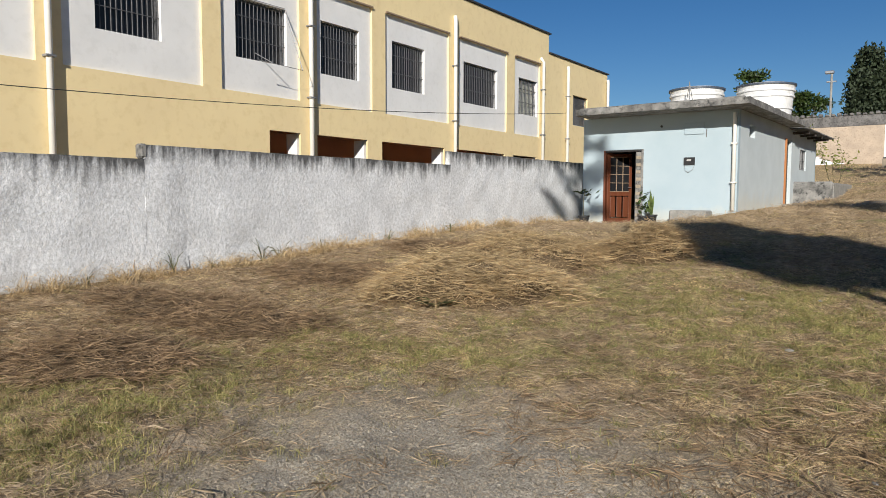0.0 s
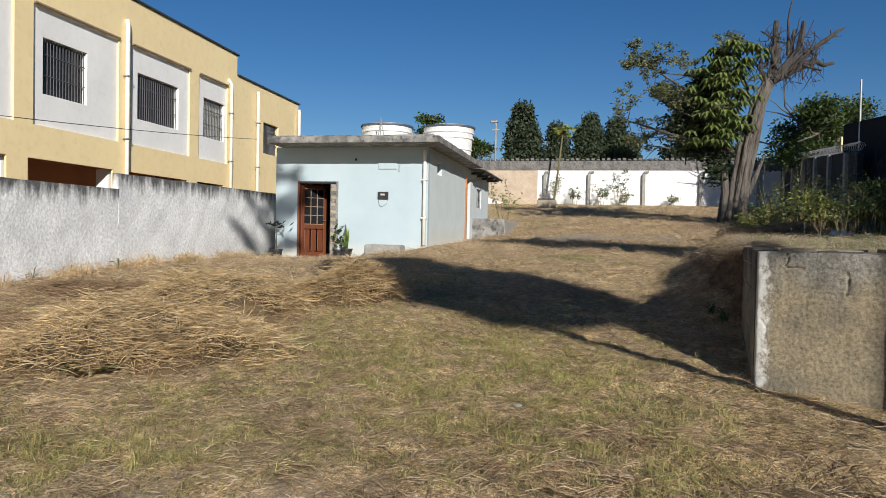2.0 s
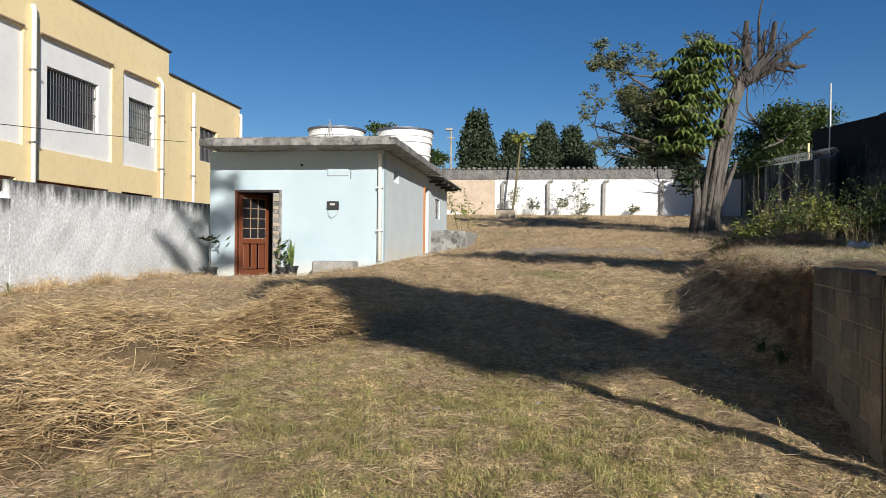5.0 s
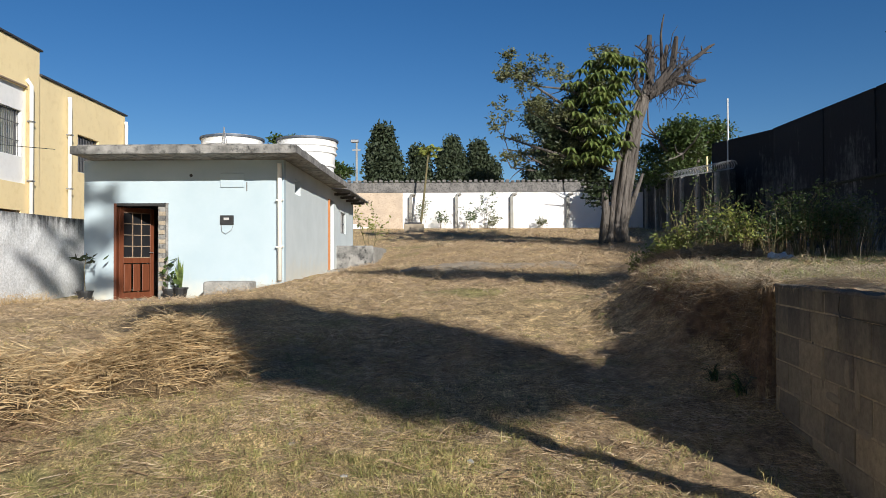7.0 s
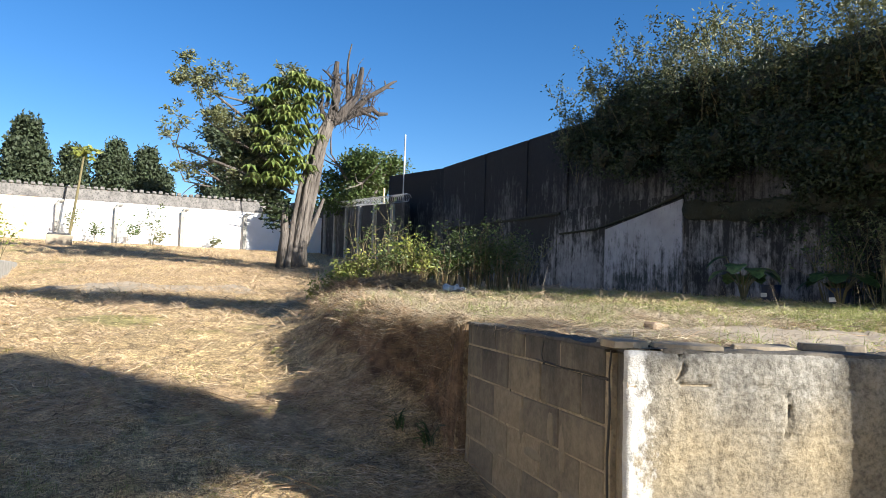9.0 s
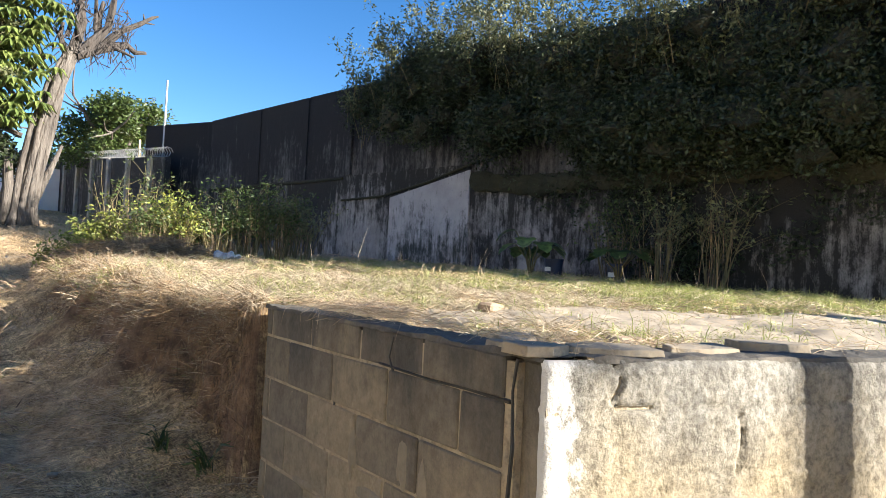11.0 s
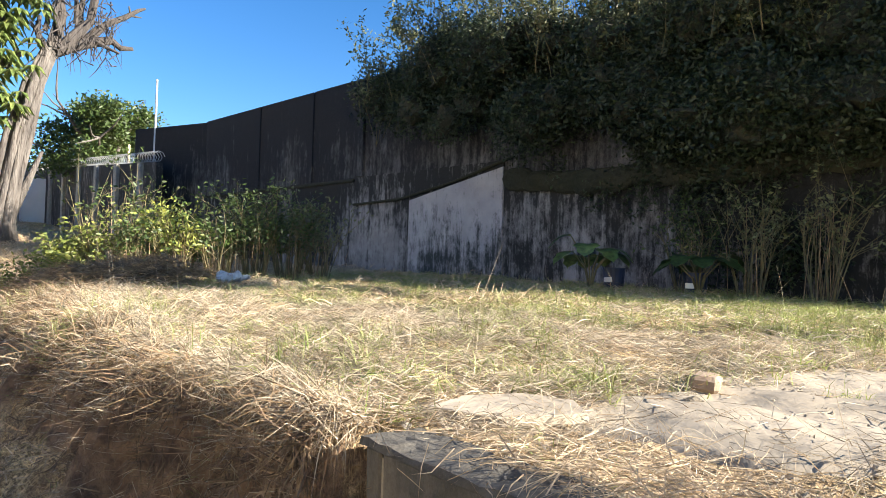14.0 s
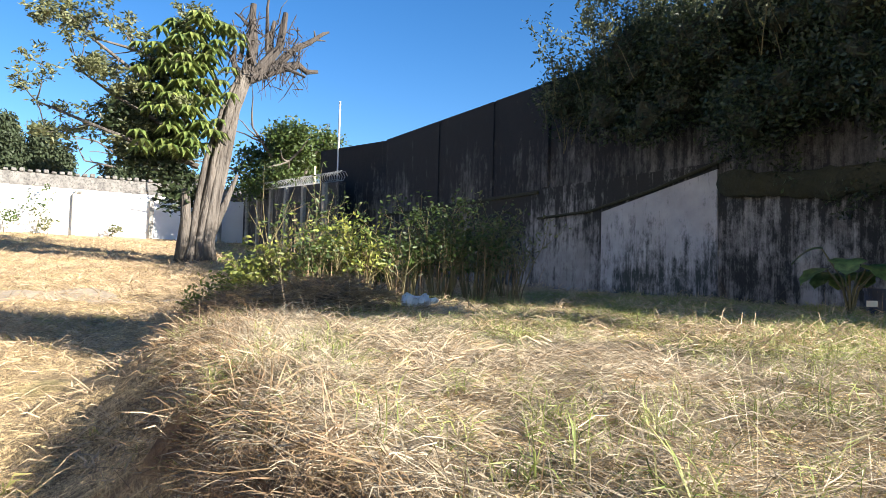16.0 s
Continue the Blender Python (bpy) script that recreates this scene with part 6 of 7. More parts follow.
def old_tree():
    x, y = 4.25, 28.4
    z = zg(x, y) - 0.1
    t = empty("old_tree", pose(x, y, z))
    tagged(t, "half-dead old tree with furrowed trunk, leafy creeper and broken limbs", "tree")
    bm = bmesh.new()
    rnd = random.Random(12)
    axis_pts = [(-0.02, 0), (0.0, 0.6), (0.12, 1.6), (0.3, 2.8), (0.6, 4.2), (0.95, 5.3)]
    tube([(x, 0, z) for x, z in axis_pts], [0.32, 0.22, 0.18, 0.15, 0.14, 0.15], 12, bm, 0.1)
    for k in range(15):
        a0, tw = 2 * math.pi * k / 15, rnd.uniform(-0.7, 0.7)
        spread = 0.17 if k % 3 else 0.24
        pts = []
        for i, (x, z) in enumerate(axis_pts):
            f = i / 5
            a = a0 + tw * f + rnd.uniform(-0.3, 0.3)
            q = spread * (1.15 - 0.55 * f) * (1.25 if i == 0 else rnd.uniform(0.8, 1.15))
            pts.append((x - (0.12 if k % 2 and f < 0.9 else 0) + q * math.cos(a), 0.8 * q * math.sin(a), z if i else -0.1))
        tube(pts, [rnd.uniform(0.07, 0.12) * (1.4 if i == 0 else 1 - 0.08 * i) for i in range(6)], 7, bm, 0.2)
    tube([(0.2, 0.1, 0.9), (0.55, 0.1, 1.7), (0.85, 0.15, 2.5)], [0.16, 0.1, 0.04], 8, bm, 0.14)
    tube([(-0.5, 0.1, 0.0), (-0.42, 0.05, 1.2), (-0.5, 0.05, 2.0)], [0.2, 0.15, 0.1], 8, bm, 0.14)
    part("trunk", bm, MAT["bark"], t, "furrowed grey trunk", True)
    bm = bmesh.new()
    tips = []
    for pts, r0, r1 in (
        ([(0.95, 0, 5.1), (1.05, 0.05, 5.6), (1.13, 0, 6.1), (1.07, 0.05, 6.8), (1.07, 0, 7.2)], 0.18, 0.07),
        ([(1.15, 0, 5.2), (1.35, -0.1, 5.5), (1.78, -0.1, 6.08), (1.9, -0.1, 6.7), (1.94, -0.1, 7.1)], 0.17, 0.07),
        ([(1.6, 0.1, 5.7), (1.62, 0.15, 6.3), (1.7, 0.15, 6.9)], 0.13, 0.05),
        ([(1.0, 0, 5.1), (1.3, 0.0, 5.3), (1.78, 0, 5.5), (2.4, 0.05, 5.75), (2.65, 0.05, 5.6), (2.98, 0.05, 5.66)], 0.2, 0.05),
        ([(1.7, 0.1, 5.5), (2.0, 0.1, 5.9), (2.3, 0.15, 6.2), (2.75, 0.1, 6.5), (3.1, 0.1, 6.8), (3.3, 0.1, 6.9)], 0.13, 0.03),
        ([(2.75, 0.1, 6.5), (2.9, 0.1, 6.62), (2.85, 0.1, 6.85)], 0.05, 0.02), ([(2.9, 0.1, 6.6), (3.2, 0.1, 6.62)], 0.04, 0.015),
        ([(1.5, 0.1, 6.0), (1.5, 0.1, 6.7), (1.48, 0.1, 7.2), (1.52, 0.1, 7.6), (1.6, 0.1, 7.94)], 0.06, 0.02),
        ([(0.85, 0, 5.0), (0.65, 0, 5.35), (0.57, 0, 5.6), (0.63, 0, 5.95)], 0.1, 0.04), ([(0.6, 0, 5.5), (0.42, 0, 5.75)], 0.06, 0.03),
        ([(1.08, 0, 6.5), (0.9, 0.05, 6.65), (0.74, 0, 6.75), (0.57, 0, 6.85)], 0.06, 0.02), ([(0.75, 0, 5.6), (0.85, 0, 6.1), (0.95, 0, 6.4)], 0.07, 0.03),
        ([(1.9, 0, 5.6), (2.1, -0.2, 5.5), (2.5, -0.3, 5.35)], 0.09, 0.03), ([(1.1, -0.1, 5.5), (0.9, -0.3, 6.0), (1.0, -0.3, 6.5)], 0.09, 0.04)):
        tube(pts, [r0 + (r1 - r0) * k / (len(pts) - 1) for k in range(len(pts))], 8, bm, 0.22)
    for _ in range(170):
        a = Vector((1.0 + rnd.uniform(-0.6, 1.5), rnd.uniform(-0.4, 0.4), 5.0 + rnd.uniform(0, 1.7)))
        b = a + Vector((rnd.uniform(-0.35, 0.35), rnd.uniform(-0.3, 0.3), rnd.uniform(-0.4, 0.6)))
        tube([a, b, b + Vector((rnd.uniform(-0.25, 0.25), 0, rnd.uniform(-0.5, 0.3)))], [0.018, 0.011, 0.004], 4, bm)
    part("dead_crown", bm, MAT["deadwood"], t, "bare broken dead limbs")
    # leafy limbs leaning over to the open side
    bm = bmesh.new()
    tips = []
    for pts in ([(-0.2, 0, 3.4), (-1.0, 0.1, 4.3), (-2.2, 0.1, 5.1), (-3.4, 0.1, 5.9)], [(-0.2, 0, 2.6), (-1.4, 0.2, 3.0), (-2.7, 0.2, 3.4), (-3.9, 0.2, 3.8)], [(0.1, 0, 4.4), (-0.8, 0, 5.0), (-1.8, 0.1, 5.4), (-2.7, 0.1, 5.5)], [(-0.3, 0, 3.0), (-1.2, 0.3, 3.7), (-2.2, 0.3, 4.2), (-3.0, 0.3, 4.7)], [(0.2, 0, 4.8), (-0.1, 0.2, 5.6), (-0.2, 0.2, 6.2)]):
        tube(pts, [0.07, 0.055, 0.04, 0.02][:len(pts)], 6, bm, 0.1)
        tips.append(pts[-1])
        for q in pts[1:]:
            for _ in range(3):
                branch(bm, q, (rnd.uniform(-1, 0.2), rnd.uniform(-0.8, 0.8), rnd.uniform(-0.3, 0.8)), rnd.uniform(0.5, 1.0), 0.02, 1, tips, 0.4, 4)
    part("bough", bm, MAT["bark"], t)
    pts = clumps(tips, [(0.2, 0.2, 0.15)] * len(tips), 700, 0.1)
    link_mesh("small_leaves", leaf_mesh("small_leaves", pts, 0.14, 0.06, 0.6), MAT["olive_leaf"], t, "small dull green leaves")
    # Leaves behind the creeper wear the dark hedge colour as crown shade.
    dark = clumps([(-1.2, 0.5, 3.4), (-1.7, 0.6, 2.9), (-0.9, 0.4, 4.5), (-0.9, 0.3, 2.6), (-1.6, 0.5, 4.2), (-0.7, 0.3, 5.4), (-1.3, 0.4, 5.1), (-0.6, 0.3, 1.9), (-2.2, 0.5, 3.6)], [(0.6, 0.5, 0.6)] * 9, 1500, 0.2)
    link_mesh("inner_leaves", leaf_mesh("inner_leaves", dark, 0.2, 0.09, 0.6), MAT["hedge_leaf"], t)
    # creeper with hand-shaped hanging leaves
    V, F = [], []
    for i in range(150):
        cx, cz = rnd.gauss(-0.7, 0.48), rnd.uniform(2.9, 6.4)
        c = np.array([min(cx, 0.3) + 0.12 * (cz - 4), rnd.uniform(-0.9, 0.1), cz])
        for j in range(7):
            a = 2 * math.pi * j / 7 + rnd.uniform(-0.2, 0.2)
            L, W = rnd.uniform(0.27, 0.4), 0.065
            d = np.array([math.cos(a), math.sin(a) * 0.9, -0.35])
            s = np.array([-math.sin(a), math.cos(a), 0])
            b = len(V) * 1
            tip = c + d * L + np.array([0, 0, -0.16])
            mid = c + d * L * 0.5 + np.array([0, 0, 0.01])
            V += [c, mid - s * W, mid + s * W, tip]
            F += [(b, b + 1, b + 3), (b, b + 3, b + 2)]
    link_mesh("hand_leaves", mesh_np("hand_leaves", np.array(V), np.array(F)), MAT["bright_leaf"], t, "glossy hand-shaped bright green leaves")


old_tree()


def conifer(x, y, z0, h, r, tall=True):
    t = empty("conifer", pose(x, y, z0))
    tagged(t, "tall dense dark green conifer beyond the back wall", "tree", "conifers beyond the wall")
    part("trunk", tube([(0, 0, 0), (0, 0, h * 0.5), (0.1, 0, h * 0.92)], [r * 0.12, r * 0.08, 0.03], 8), MAT["bark"], t)
    cs, rs = [], []
    for i in range(110):
        f = random.random()
        prof = r * max(0.3, math.sin(math.pi * (0.24 + 0.7 * f)) ** 0.6)
        a = random.uniform(0, 2 * math.pi)
        cs.append((prof * 0.6 * math.cos(a), prof * 0.6 * math.sin(a), h * (0.08 + 0.84 * f)))
        rs.append((prof * 0.45 + 0.15, prof * 0.45 + 0.15, h * 0.09))
    pts = clumps(cs, rs, 270 / max(1, r * 0.45), 0.3)
    link_mesh("crown", leaf_mesh("crown", pts, 0.19 * r, 0.11 * r, 1.2), MAT["conifer"], t)


def broad_tree(x, y, z0, h, r, mat, label, per=160, leaf=0.3):
    t = empty("broadleaf_tree", pose(x, y, z0))
    tagged(t, label, "tree")
    bm = bmesh.new()
    tips = []
    tube([(0, 0, 0), (0.1, 0, h * 0.3), (0, 0.1, h * 0.55)], [r * 0.09, r * 0.07, r * 0.04], 8, bm, 0.1)
    for k in range(7):
        a = 2 * math.pi * k / 7
        branch(bm, (0, 0, h * random.uniform(0.3, 0.5)), (math.cos(a), math.sin(a), random.uniform(0.3, 1.1)), r * 0.9, r * 0.035, 1, tips, 0.4, 5)
    part("trunk", bm, MAT["bark"], t)
    cs, rs = [], []
    for i in range(34):
        a, f = random.uniform(0, 2 * math.pi), random.random()
        q = r * 0.75 * math.sqrt(random.random()) * (1 - 0.45 * f)
        cs.append((q * math.cos(a), q * math.sin(a), h * (0.38 + 0.5 * f)))
        s = r * random.uniform(0.2, 0.34)
        rs.append((s, s, s * 0.7))
    pts = clumps(cs, rs, per, 0.25)
    link_mesh("crown", leaf_mesh("crown", pts, leaf, leaf * 0.5, 0.7), MAT[mat], t)


for x, y, h, r in ((-7.1, 64, 10.2, 1.75), (-4.15, 64, 8.2, 1.5), (-1.4, 64, 9.0, 1.6), (1.0, 64, 8.5, 1.6), (2.0, 65, 7.4, 1.5)):
    conifer(x, y, 3.4, h, r)
broad_tree(10.0, 39.0, 3.0, 6.0, 3.3, "leaf", "round green garden tree behind the old tree", 700, 0.2)
broad_tree(6.0, 55.0, 3.4, 10.0, 3.4, "conifer", "dark green tree beyond the back wall", 500, 0.3)
broad_tree(7.6, 56.0, 3.4, 9.0, 2.8, "conifer", "dark green tree beyond the back wall", 500, 0.3)
broad_tree(-15.5, 64.0, 3.4, 9.6, 2.4, "leaf", "green tree far behind the water tanks", 400, 0.35)
broad_tree(-11.0, 62.0, 3.4, 7.0, 2.4, "leaf", "low green tree behind the house", 400, 0.35)

# far hills
hx, hy = np.arange(-400, 401, 8.0), np.arange(150, 331, 15.0)
hill = link_mesh("backdrop_hill", grid_mesh("backdrop_hill", hx, hy, lambda x, y: 2 + 19 * np.sin((y - 150) / 180 * np.pi) * (1 + 0.25 * np.sin(x / 31) + 0.2 * np.sin(x / 13 + 1)) + 1.4 * wave(x, y)), MAT["hill"])
tagged(hill, "low wooded hill on the horizon", "hill", kind="structure")


def pole(name, x, y, z0, z1, r, mat, label, category="pole", head=False):
    p = part(name, tube([(0, 0, 0), (0, 0, z1 - z0)], [r, r * 0.8], 10), MAT[mat])
    p.location = (x, y, z0)
    tagged(p, label, category)
    if head:
        part("lamp_head", box((-0.35, -0.12, z1 - z0 - 0.02), (0.12, 0.12, z1 - z0 + 0.16), 0.04), MAT["metal"], p)
        part("cross_arm", box((-0.25, -0.05, z1 - z0 - 0.5), (0.25, 0.05, z1 - z0 - 0.42), 0.01), MAT["metal"], p)
    return p


pole("street_lamp", -7.0, 46.0, 3.4, 8.6, 0.075, "concrete", "grey concrete lamp post beyond the back wall", "street lamp", True)
pole("steel_pole", 8.9, 30.8, 2.0, 7.6, 0.045, "metal", "thin white steel pole beside the high wall")
pole("steel_pole", 9.3, 34.0, 2.0, 5.9, 0.05, "yellow", "thin yellowish pole by the lower wall")


# ---- weeds and shrubs ----
LAST = [""]


def shrub(x, y, h, r, mat, label, stems=12, leaf=0.075, per=520, group="weeds by the high wall"):
    t = empty("shrub", pose(x, y, zg(x, y) - 0.02))
    LAST[0] = t.name
    tagged(t, label, "shrub", group)
    bm = bmesh.new()
    tips = []
    for k in range(stems):
        a = random.uniform(0, 2 * math.pi)
        branch(bm, (0.12 * math.cos(a), 0.12 * math.sin(a), 0), (0.2 * math.cos(a), 0.2 * math.sin(a), 1), h * random.uniform(0.6, 1.0), 0.012, 1, tips, 0.25, 4)
    part("stem_tangle", bm, MAT["stem"], t)
    pts = clumps(tips, [(r, r, r)] * len(tips), per, 0.1)
    link_mesh("leaves", leaf_mesh("leaves", pts, leaf, leaf * 0.45, 0.6), MAT[mat], t)


WEEDS = [(2.05, 17.4, 0.38, 0.12, "yellow_leaf"), (2.3, 17.2, 0.42, 0.12, "yellow_leaf"), (2.55, 17.5, 0.5, 0.12, "yellow_leaf"), (2.8, 17.2, 0.62, 0.1, "yellow_leaf"), (3.05, 16.9, 0.66, 0.1, "leaf"), (3.3, 17.3, 0.7, 0.11, "yellow_leaf"), (3.5, 16.8, 0.66, 0.11, "yellow_leaf"), (3.75, 17.2, 0.7, 0.12, "leaf"), (4.0, 16.7, 0.72, 0.12, "leaf"), (4.25, 17.2, 0.85, 0.13, "leaf"), (4.5, 16.7, 0.85, 0.13, "leaf"), (4.75, 17.1, 0.95, 0.13, "leaf"), (5.0, 16.7, 0.9, 0.12, "leaf"), (5.3, 17.1, 0.95, 0.12, "olive_leaf"), (5.6, 16.8, 0.85, 0.1, "olive_leaf"), (3.2, 18.4, 1.25, 0.08, "leaf"), (3.6, 18.2, 1.15, 0.08, "leaf"), (6.3, 18.4, 0.9, 0.1, "olive_leaf"), (8.7, 12.0, 1.2, 0.08, "olive_leaf"), (8.9, 11.2, 1.4, 0.08, "olive_leaf"), (8.9, 12.9, 1.0, 0.08, "leaf")]
for x, y, h, r, mat in WEEDS:
    shrub(x, y, h, r, mat, {"yellow_leaf": "yellow-green leafy weed clump in dry grass", "leaf": "tall dark green weed clump with thin stems", "olive_leaf": "thin dry-stemmed olive green weed by the wall"}[mat], 15 if y < 18 else 8, 0.07, 460)
    n = 14
    canes = blade_mesh("cane", np.stack([RNG.normal(0, 0.14, n), RNG.normal(0, 0.14, n), np.zeros(n)], 1), RNG.uniform(0, 6.28, n), RNG.uniform(0.7, 1.25, n) * h, RNG.uniform(0.004, 0.007, n), RNG.uniform(1.3, 1.55, n), RNG.normal(0, 0.15, n))
    link_mesh("cane_tangle", canes, MAT["straw_brown"], bpy.context.scene.objects[LAST[0]], "thin upright dead stalks")


def big_leaf_plant(x, y, h, size, n, mat, label, droop=0.5):
    t = empty("broadleaf_plant", pose(x, y, zg(x, y) - 0.02))
    tagged(t, label, "plant")
    for k in range(n):
        a = 2 * math.pi * k / n + random.uniform(-0.3, 0.3)
        hh = h * random.uniform(0.6, 1.0)
        o = Vector((math.cos(a), math.sin(a), 0))
        end = o * size * 0.8 + Vector((0, 0, hh))
        part("stalk", tube([(0, 0, 0), o * size * 0.25 + Vector((0, 0, hh * 0.6)), end], [0.014, 0.011, 0.008], 5), MAT["stem"], t)
        bm = bmesh.new()
        s = Vector((-o.y, o.x, 0))
        rows = []
        for i in range(7):
            f = i / 6
            w = size * 0.55 * math.sin(math.pi * min(1, 0.08 + f * 0.92)) ** 0.7 * (1 if i % 2 else 0.72)
            c = end + o * size * f * 0.9 + Vector((0, 0, -droop * size * f * f + 0.05 * f))
            rows.append([bm.verts.new(c - s * w + Vector((0, 0, 0.06 * size))), bm.verts.new(c), bm.verts.new(c + s * w + Vector((0, 0, 0.06 * size)))])
        for p, q in zip(rows, rows[1:]):
            for j in range(2):
                bm.faces.new((p[j], p[j + 1], q[j + 1], q[j]))
        part("leaf", bm, MAT[mat], t, smooth=True)


big_leaf_plant(8.05, 13.9, 0.8, 0.34, 9, "bright_leaf", "young papaya plant with large lobed green leaves by the wall", 0.7)
big_leaf_plant(8.6, 12.6, 0.6, 0.35, 9, "leaf", "dark leafy plant at the foot of the wall", 0.6)
big_leaf_plant(-4.9, 7.0, 0.1, 0.16, 9, "leaf", "low rosette weed with green leaves in the straw", 0.2)
for x, y, h, n in ((-10.0, 6.9, 0.5, 9), (-9.98, 7.6, 0.25, 8), (-10.0, 8.6, 0.5, 7), (-10.02, 9.0, 0.45, 8), (-10.0, 10.0, 0.4, 5), (-10.0, 11.9, 0.35, 6), (-10.0, 12.8, 0.3, 8), (-10.02, 5.6, 0.25, 8), (-9.95, 14.0, 0.25, 8), (-10.0, 16.5, 0.3, 6)):
    t = link_mesh("weed_tuft", blade_mesh("weed_tuft", np.repeat([[0.0, 0.0, 0.0]], n, 0), RNG.uniform(0, 2 * np.pi, n), RNG.uniform(0.6, 1.2, n) * h, RNG.uniform(0.006, 0.014, n), RNG.uniform(0.7, 1.5, n), RNG.uniform(0.2, 1.0, n)), MAT["olive_leaf"])
    t.location = (x, y, zg(x, y))
    tagged(t, "thin dull green weed at the foot of the white wall", "weed", "weeds by the white wall")
for x, y, h, m in ((-3.0, 43.2, 1.6, "olive_leaf"), (-0.4, 43.3, 1.3, "leaf"), (0.5, 43.4, 2.0, "leaf"), (1.0, 43.4, 0.9, "olive_leaf"), (-6.9, 40.5, 1.9, "yellow_leaf"), (-4.6, 31.9, 1.8, "yellow_leaf"), (-1.9, 43.4, 1.0, "leaf"), (3.6, 43.5, 0.6, "olive_leaf")):
    shrub(x, y, h * 0.8, 0.16, m, "straggling green weed near the back wall", 5, 0.16, 130, "weeds by the back wall")
papaya = empty("papaya_tree", pose(-2.75, 43.0, 3.3))
tagged(papaya, "thin tall papaya tree with a leaf tuft by the back wall", "tree")
part("trunk", tube([(-0.35, 0, 0), (-0.1, 0, 2.2), (0.1, 0, 4.2)], [0.07, 0.06, 0.045], 7), MAT["stem"], papaya)
link_mesh("leaf_tuft", leaf_mesh("leaf_tuft", clumps([(0.1, 0, 4.3)], [(0.6, 0.6, 0.3)], 420, 0.1), 0.4, 0.16, 0.4), MAT["yellow_leaf"], papaya)

bag = bmesh.new()
for cx, s in ((-0.07, 0.06), (0.03, 0.05), (0.1, 0.035)):
    r = bmesh.ops.create_icosphere(bag, subdivisions=3, radius=s, matrix=Matrix.Translation((cx, 0, 0.02)))
    for v in r["verts"]:
        v.co += Vector((1, 1, 1.2)) * 0.03 * noise.noise(v.co * 24) + Vector((0, 0, 0.012 * noise.noise(v.co * 60)))
bag = part("plastic_bag", bag, MAT["bag"])
bag.matrix_world = pose(3.5, 15.4, zg(3.5, 15.4) + 0.09) @ Matrix.Diagonal((1.5, 1.3, 1.1, 1))
tagged(bag, "crumpled white plastic bag lying in the grass", "bag")

for x, y, h in ((0.66, 10.02, 0.2), (0.56, 10.3, 0.15)):
    f = link_mesh("fern", blade_mesh("fern", np.repeat([[0.0, 0.0, 0.0]], 26, 0) + RNG.normal(0, 0.02, (26, 3)), RNG.uniform(0, 2 * np.pi, 26), RNG.uniform(0.6, 1.2, 26) * h, RNG.uniform(0.004, 0.009, 26), RNG.uniform(0.5, 1.4, 26), RNG.uniform(0.3, 1.2, 26)), MAT["leaf"])
    f.location = (x, y, zg(x, y) + 0.01)
    tagged(f, "small green fern at the foot of the earth bank", "fern", "ferns under the bank")
px, py = np.arange(-3.6, 2.41, 0.12), np.arange(19.6, 23.01, 0.12)
worn = link_mesh("worn_path", grid_mesh("worn_path", px, py, lambda x, y: height(x, y) + 0.05 - 0.22 * np.clip(np.hypot((x + 0.6) / 2.6, (y - 21.4 + 0.25 * x) / 0.75) - 0.8 + 0.7 * (lumps(x, y, 0.6) - 0.5), 0, 0.5)), MAT["paving"])
tagged(worn, "pale bare strip of trodden earth across the grass", "path", kind="structure")

bench = empty("concrete_bench", pose(-3.3, 40.0, zg(-3.3, 40.0)))
tagged(bench, "pale concrete block with a dark slab on top", "block")
part("block_base", box((-0.5, -0.3, -0.1), (0.5, 0.3, 0.42), 0.02), MAT["paving"], bench)
part("cover", box((-0.46, -0.25, 0.421), (0.4, 0.25, 0.5), 0.02), MAT["rail_dark"], bench, "dark slab")


# ---- potted plants by the house door ----
def pot(x, y, r, h):
    p = empty("potted_plant", pose(x, y, max(zg(x, y), 0.8 if -8.9 < x < -7.3 and y > 19.25 else 0) - 0.005))
    part("pot", lathe([(r * 0.7, 0), (r * 0.95, h * 0.85), (r * 1.05, h * 0.86), (r * 1.05, h), (r * 0.85, h), (r * 0.8, h * 0.85)], 16), MAT["black"], p, "black plastic pot")
    return p


p = pot(-9.1, 19.25, 0.16, 0.26)
tagged(p, "slender sapling in a black pot beside the house", "potted plant", "pots by the door")
part("stem", tube([(0, 0, 0.2), (-0.02, 0, 0.7), (0.03, 0, 1.05)], [0.012, 0.01, 0.007], 5), MAT["stem"], p)
link_mesh("leaves", leaf_mesh("leaves", clumps([(0, 0, 0.95), (-0.2, 0, 0.95), (0.2, 0, 0.9)], [(0.16, 0.12, 0.08)] * 3, 500, 0.1), 0.2, 0.07, 0.5), MAT["hedge_leaf"], p)
p = pot(-7.42, 19.5, 0.15, 0.24)
tagged(p, "leafy green plant in a black pot at the doorstep", "potted plant", "pots by the door")
link_mesh("leaves", leaf_mesh("leaves", clumps([(0, 0, 0.5), (-0.08, 0, 0.75)], [(0.2, 0.15, 0.25), (0.14, 0.1, 0.2)], 520, 0.1), 0.18, 0.09, 0.5), MAT["leaf"], p)
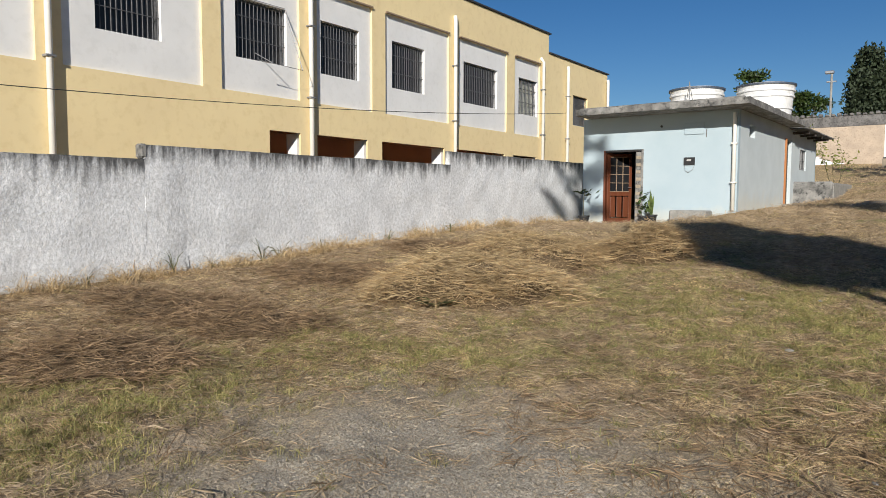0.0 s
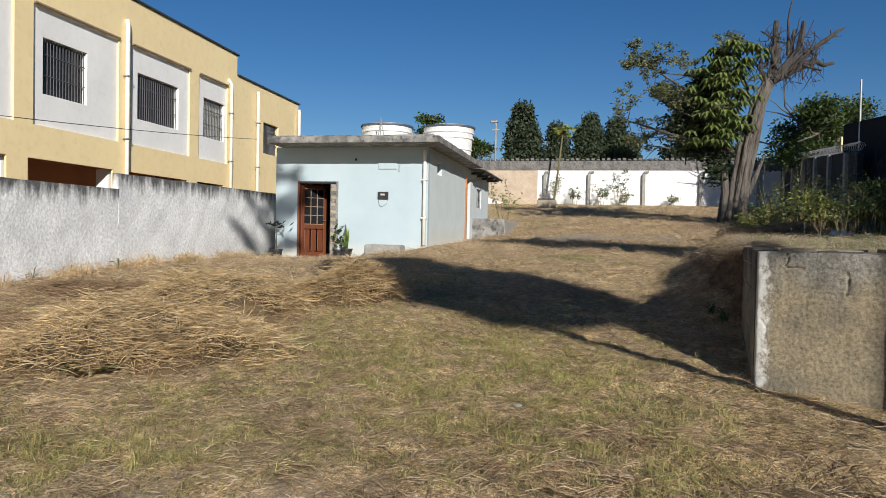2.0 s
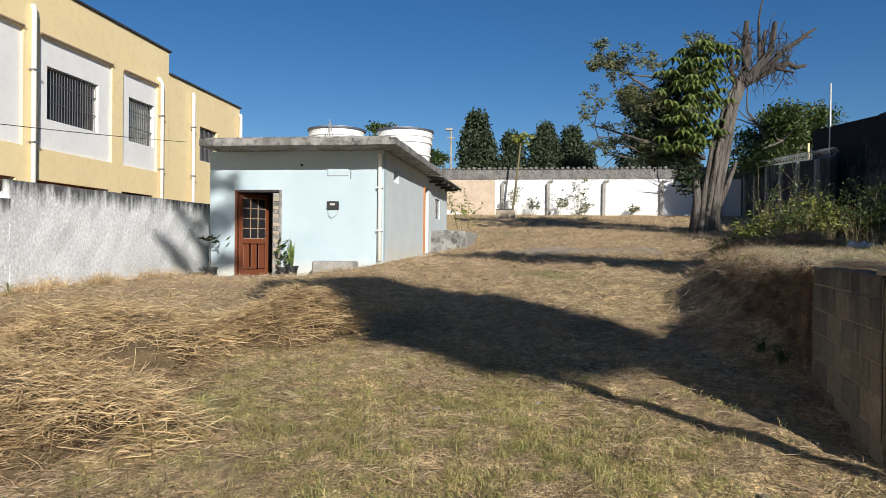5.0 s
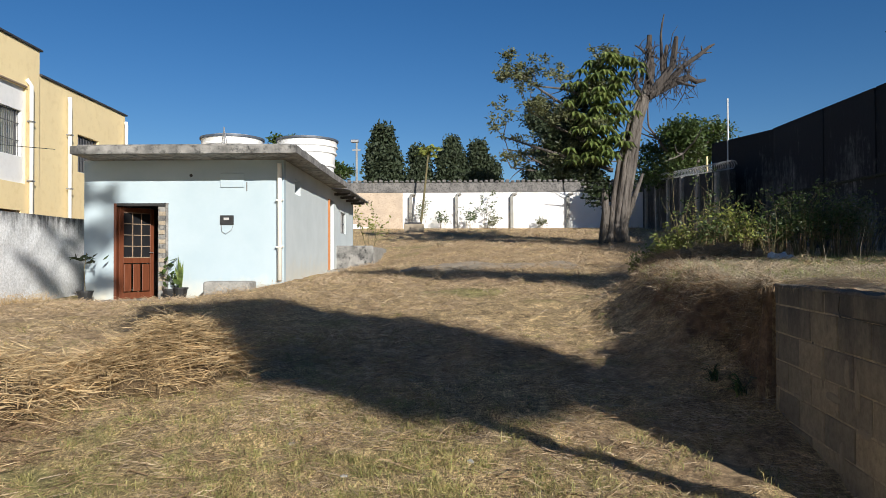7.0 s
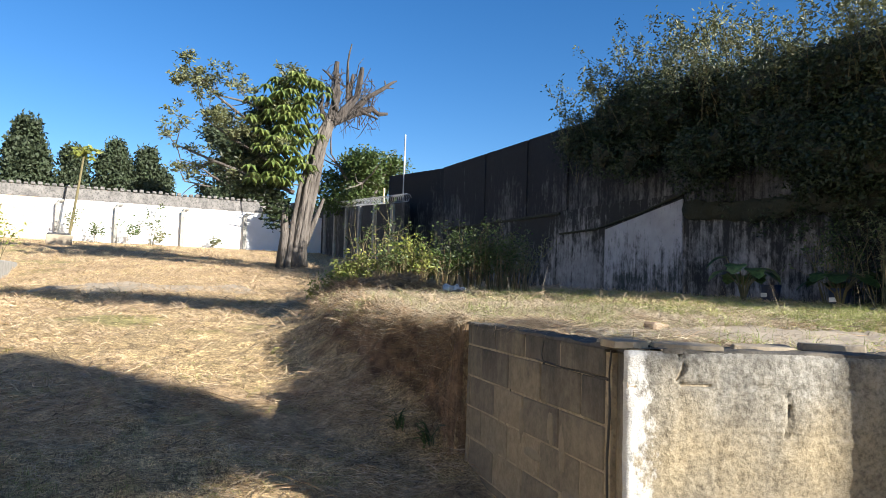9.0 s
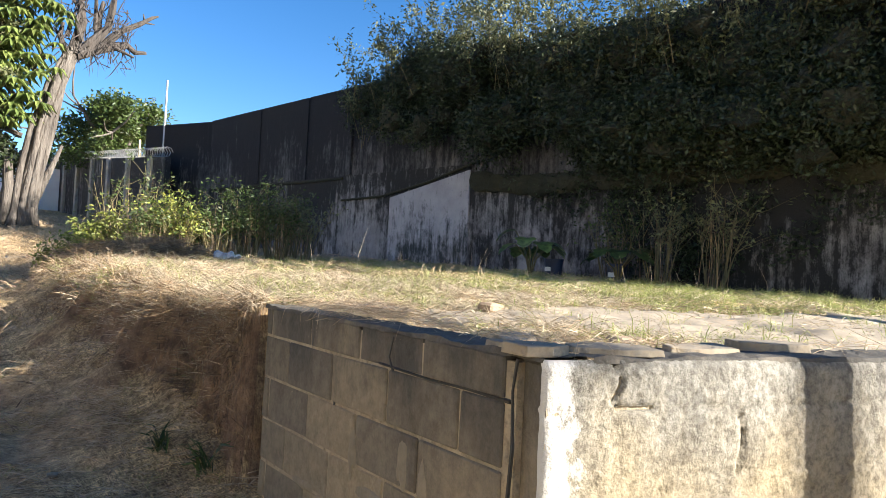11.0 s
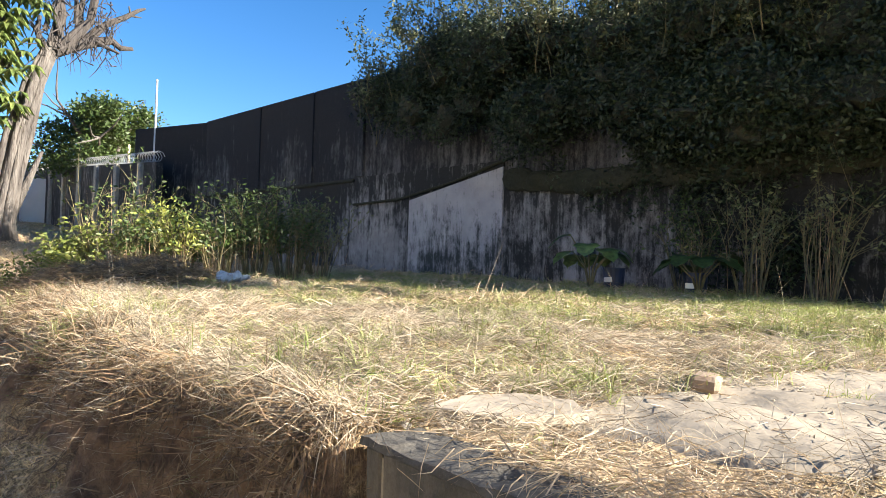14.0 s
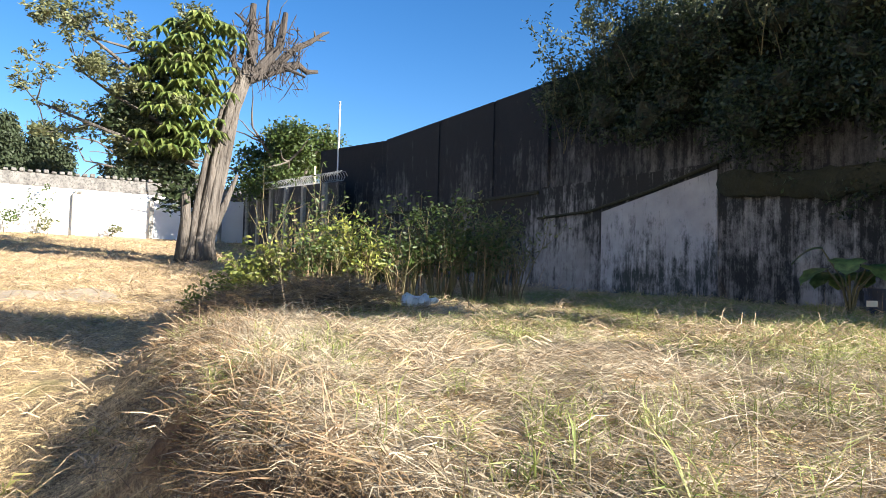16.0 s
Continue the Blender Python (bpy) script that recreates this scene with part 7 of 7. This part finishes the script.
for x in (-7.18,):
    p = pot(x, 19.45, 0.15, 0.24)
    tagged(p, "upright sword-leaved plant in a black pot at the doorstep", "potted plant", "pots by the door")
    for k in range(6):
        a = random.uniform(0, 6.28)
        bm = bmesh.new()
        q = [bm.verts.new(c) for c in ((-0.025, 0, 0.2), (0.025, 0, 0.2), (0.03 + 0.1 * math.cos(a), 0.02, 0.55), (-0.03 + 0.1 * math.cos(a), 0.02, 0.55), (0.16 * math.cos(a), 0.05 * math.sin(a), 0.95 - 0.05 * k))]
        bm.faces.new(q[:4])
        bm.faces.new((q[3], q[2], q[4]))
        part("blade", bm, MAT["bright_leaf"], p)

for x, y in ((8.75, 13.95), (8.75, 12.72)):
    b = empty("plastic_bucket", pose(x, y, zg(x, y) - 0.01))
    tagged(b, "dark blue plastic bucket at the foot of the mouldy wall", "bucket", "buckets by the high wall")
    part("bucket_body", lathe([(0.13, 0), (0.16, 0.3), (0.17, 0.3), (0.17, 0.33), (0.15, 0.33), (0.14, 0.28)], 20), MAT["bucket"], b)
    part("paper_tag", box((-0.172, -0.06, 0.12), (-0.158, 0.06, 0.19), 0.003), MAT["plastic_white"], b, "small white label")

# ---- unseen shade casters behind the walk, whose shade falls across the yard ----
def shade_tree():
    """Unseen, its crown shaped to cast the yard's large shadow. Stands sunward of the yard; p runs across the light, d
    along it.
    """
    across, along = Vector((-SUN_XY.y, SUN_XY.x, 0)), Vector((-SUN_XY.x, -SUN_XY.y, 0))
    d0, tan = -9.0, math.tan(radians(SUN_EL))
    org = across * 4.92 + along * d0
    t = empty("street_tree", pose(org.x, org.y, 0))
    tagged(t, "unseen leafy crown on a trunk, shaped to cast the large shadow on the yard", "tree")
    drop = d0 * tan
    part("trunk", tube([tuple(across * -0.21 + Vector((0, 0, z))) for z in (-0.1, 3.0, 7.4, 8.6)], [0.1, 0.085, 0.075, 0.06], 8), MAT["bark"], t)
    cs, rs = [], []
    rnd = random.Random(3)
    while len(cs) < 360:
        p, h = rnd.uniform(1.5, 4.66), rnd.uniform(3.9, 8.1)
        if h > np.interp(p, [1.5, 1.95, 2.68, 3.41, 3.7, 4.38, 4.79], [7.1, 7.7, 7.3, 7.4, 6.55, 5.8, 5.2]) or h < np.interp(p, [1.5, 1.9, 2.2, 2.65, 3.32, 4.06, 4.83], [6.4, 6.1, 5.4, 4.85, 4.35, 4.45, 4.75]):
            continue
        c = across * (p - 4.92) + Vector((0, 0, h - drop)) + along * rnd.uniform(-0.6, 0.6)
        cs.append(tuple(c))
        rs.append((0.27, 0.27, 0.22))
    for _ in range(70):
        p, h = rnd.uniform(-0.4, 1.5), rnd.uniform(9.66, 12.2)
        if abs(p - 0.6) + 0.4 * abs(h - 10.7) < rnd.uniform(0.3, 1.5):
            cs.append(tuple(across * (p - 4.92) + Vector((0, 0, h - drop))))
            rs.append((0.13, 0.13, 0.1))
    pts = clumps(cs, rs, 2300, 0.05)
    link_mesh("crown", leaf_mesh("crown", pts, 0.2, 0.13, 0.8), MAT["leaf"], t)


shade_tree()

across, along = Vector((-SUN_XY.y, SUN_XY.x, 0)), Vector((-SUN_XY.x, -SUN_XY.y, 0))


def roadside_tree(p, h, rp, rh, slant):
    """An unseen tall tree added beyond the high wall, whose long shade lies across the upper yard."""
    o = across * p + along * -9.0
    t = empty("roadside_tree", pose(o.x, o.y, 0))
    tagged(t, "unseen slender tree added to cast a shade band on the upper yard", "tree", "trees on the street")
    bm = bmesh.new()
    tube([(0, 0, -0.1), (0.1, 0, h * 0.5), (0, 0, h - rh * 0.3)], [0.16, 0.12, 0.05], 8, bm, 0.1)
    tips = []
    for k in range(9):
        branch(bm, (0, 0, h - rh * random.uniform(-0.3, 1.1)), (random.uniform(-1, 1), random.uniform(-1, 1), 0.5), rp * 0.8, 0.04, 1, tips, 0.4, 5)
    part("trunk", bm, MAT["bark"], t)
    cs, rs = [], []
    for k in range(95):
        a, q = random.uniform(0, 2 * math.pi), math.sqrt(random.random())
        cs.append(tuple(across * (rp * q * math.cos(a)) + along * random.uniform(-0.5, 0.5) + Vector((0, 0, h + rh * q * math.sin(a) - slant * rp * q * math.cos(a)))))
        rs.append((0.36, 0.36, 0.3))
    link_mesh("crown", leaf_mesh("crown", clumps(cs, rs, 520, 0.1), 0.24, 0.14, 0.8), MAT["leaf"], t)


# Crown heights and slants are fitted to the shade bands they must cast.
roadside_tree(8.5, 11.6, 2.0, 0.85, 1.1)
roadside_tree(14.8, 17.3, 1.2, 0.8, 2.0)
o = across * 4.71 + along * 4.75
post = part("fence_post", box((-0.065, -0.065, -0.2), (0.065, 0.065, 2.35), 0.012), MAT["concrete"])
post.matrix_world = pose(o.x, o.y, zg(o.x, o.y), 0, 0, math.degrees(math.atan2(across.y, across.x)))
tagged(post, "square grey concrete fence post in front of the block wall", "post")
# Unseen timber, added and tilted only for its diagonal shadow on the ground.
prop = part("timber_prop", tube([(2.5, 5.58, zg(2.5, 5.58) - 0.05), (1.75, 5.6, 1.25), (0.98, 5.58, 2.2), (0.8, 5.58, 2.42)], [0.075, 0.07, 0.065, 0.06], 8, None, 0.08), MAT["bark"])
tagged(prop, "unseen leaning timber added to cast the diagonal shadow line by the block wall", "post")
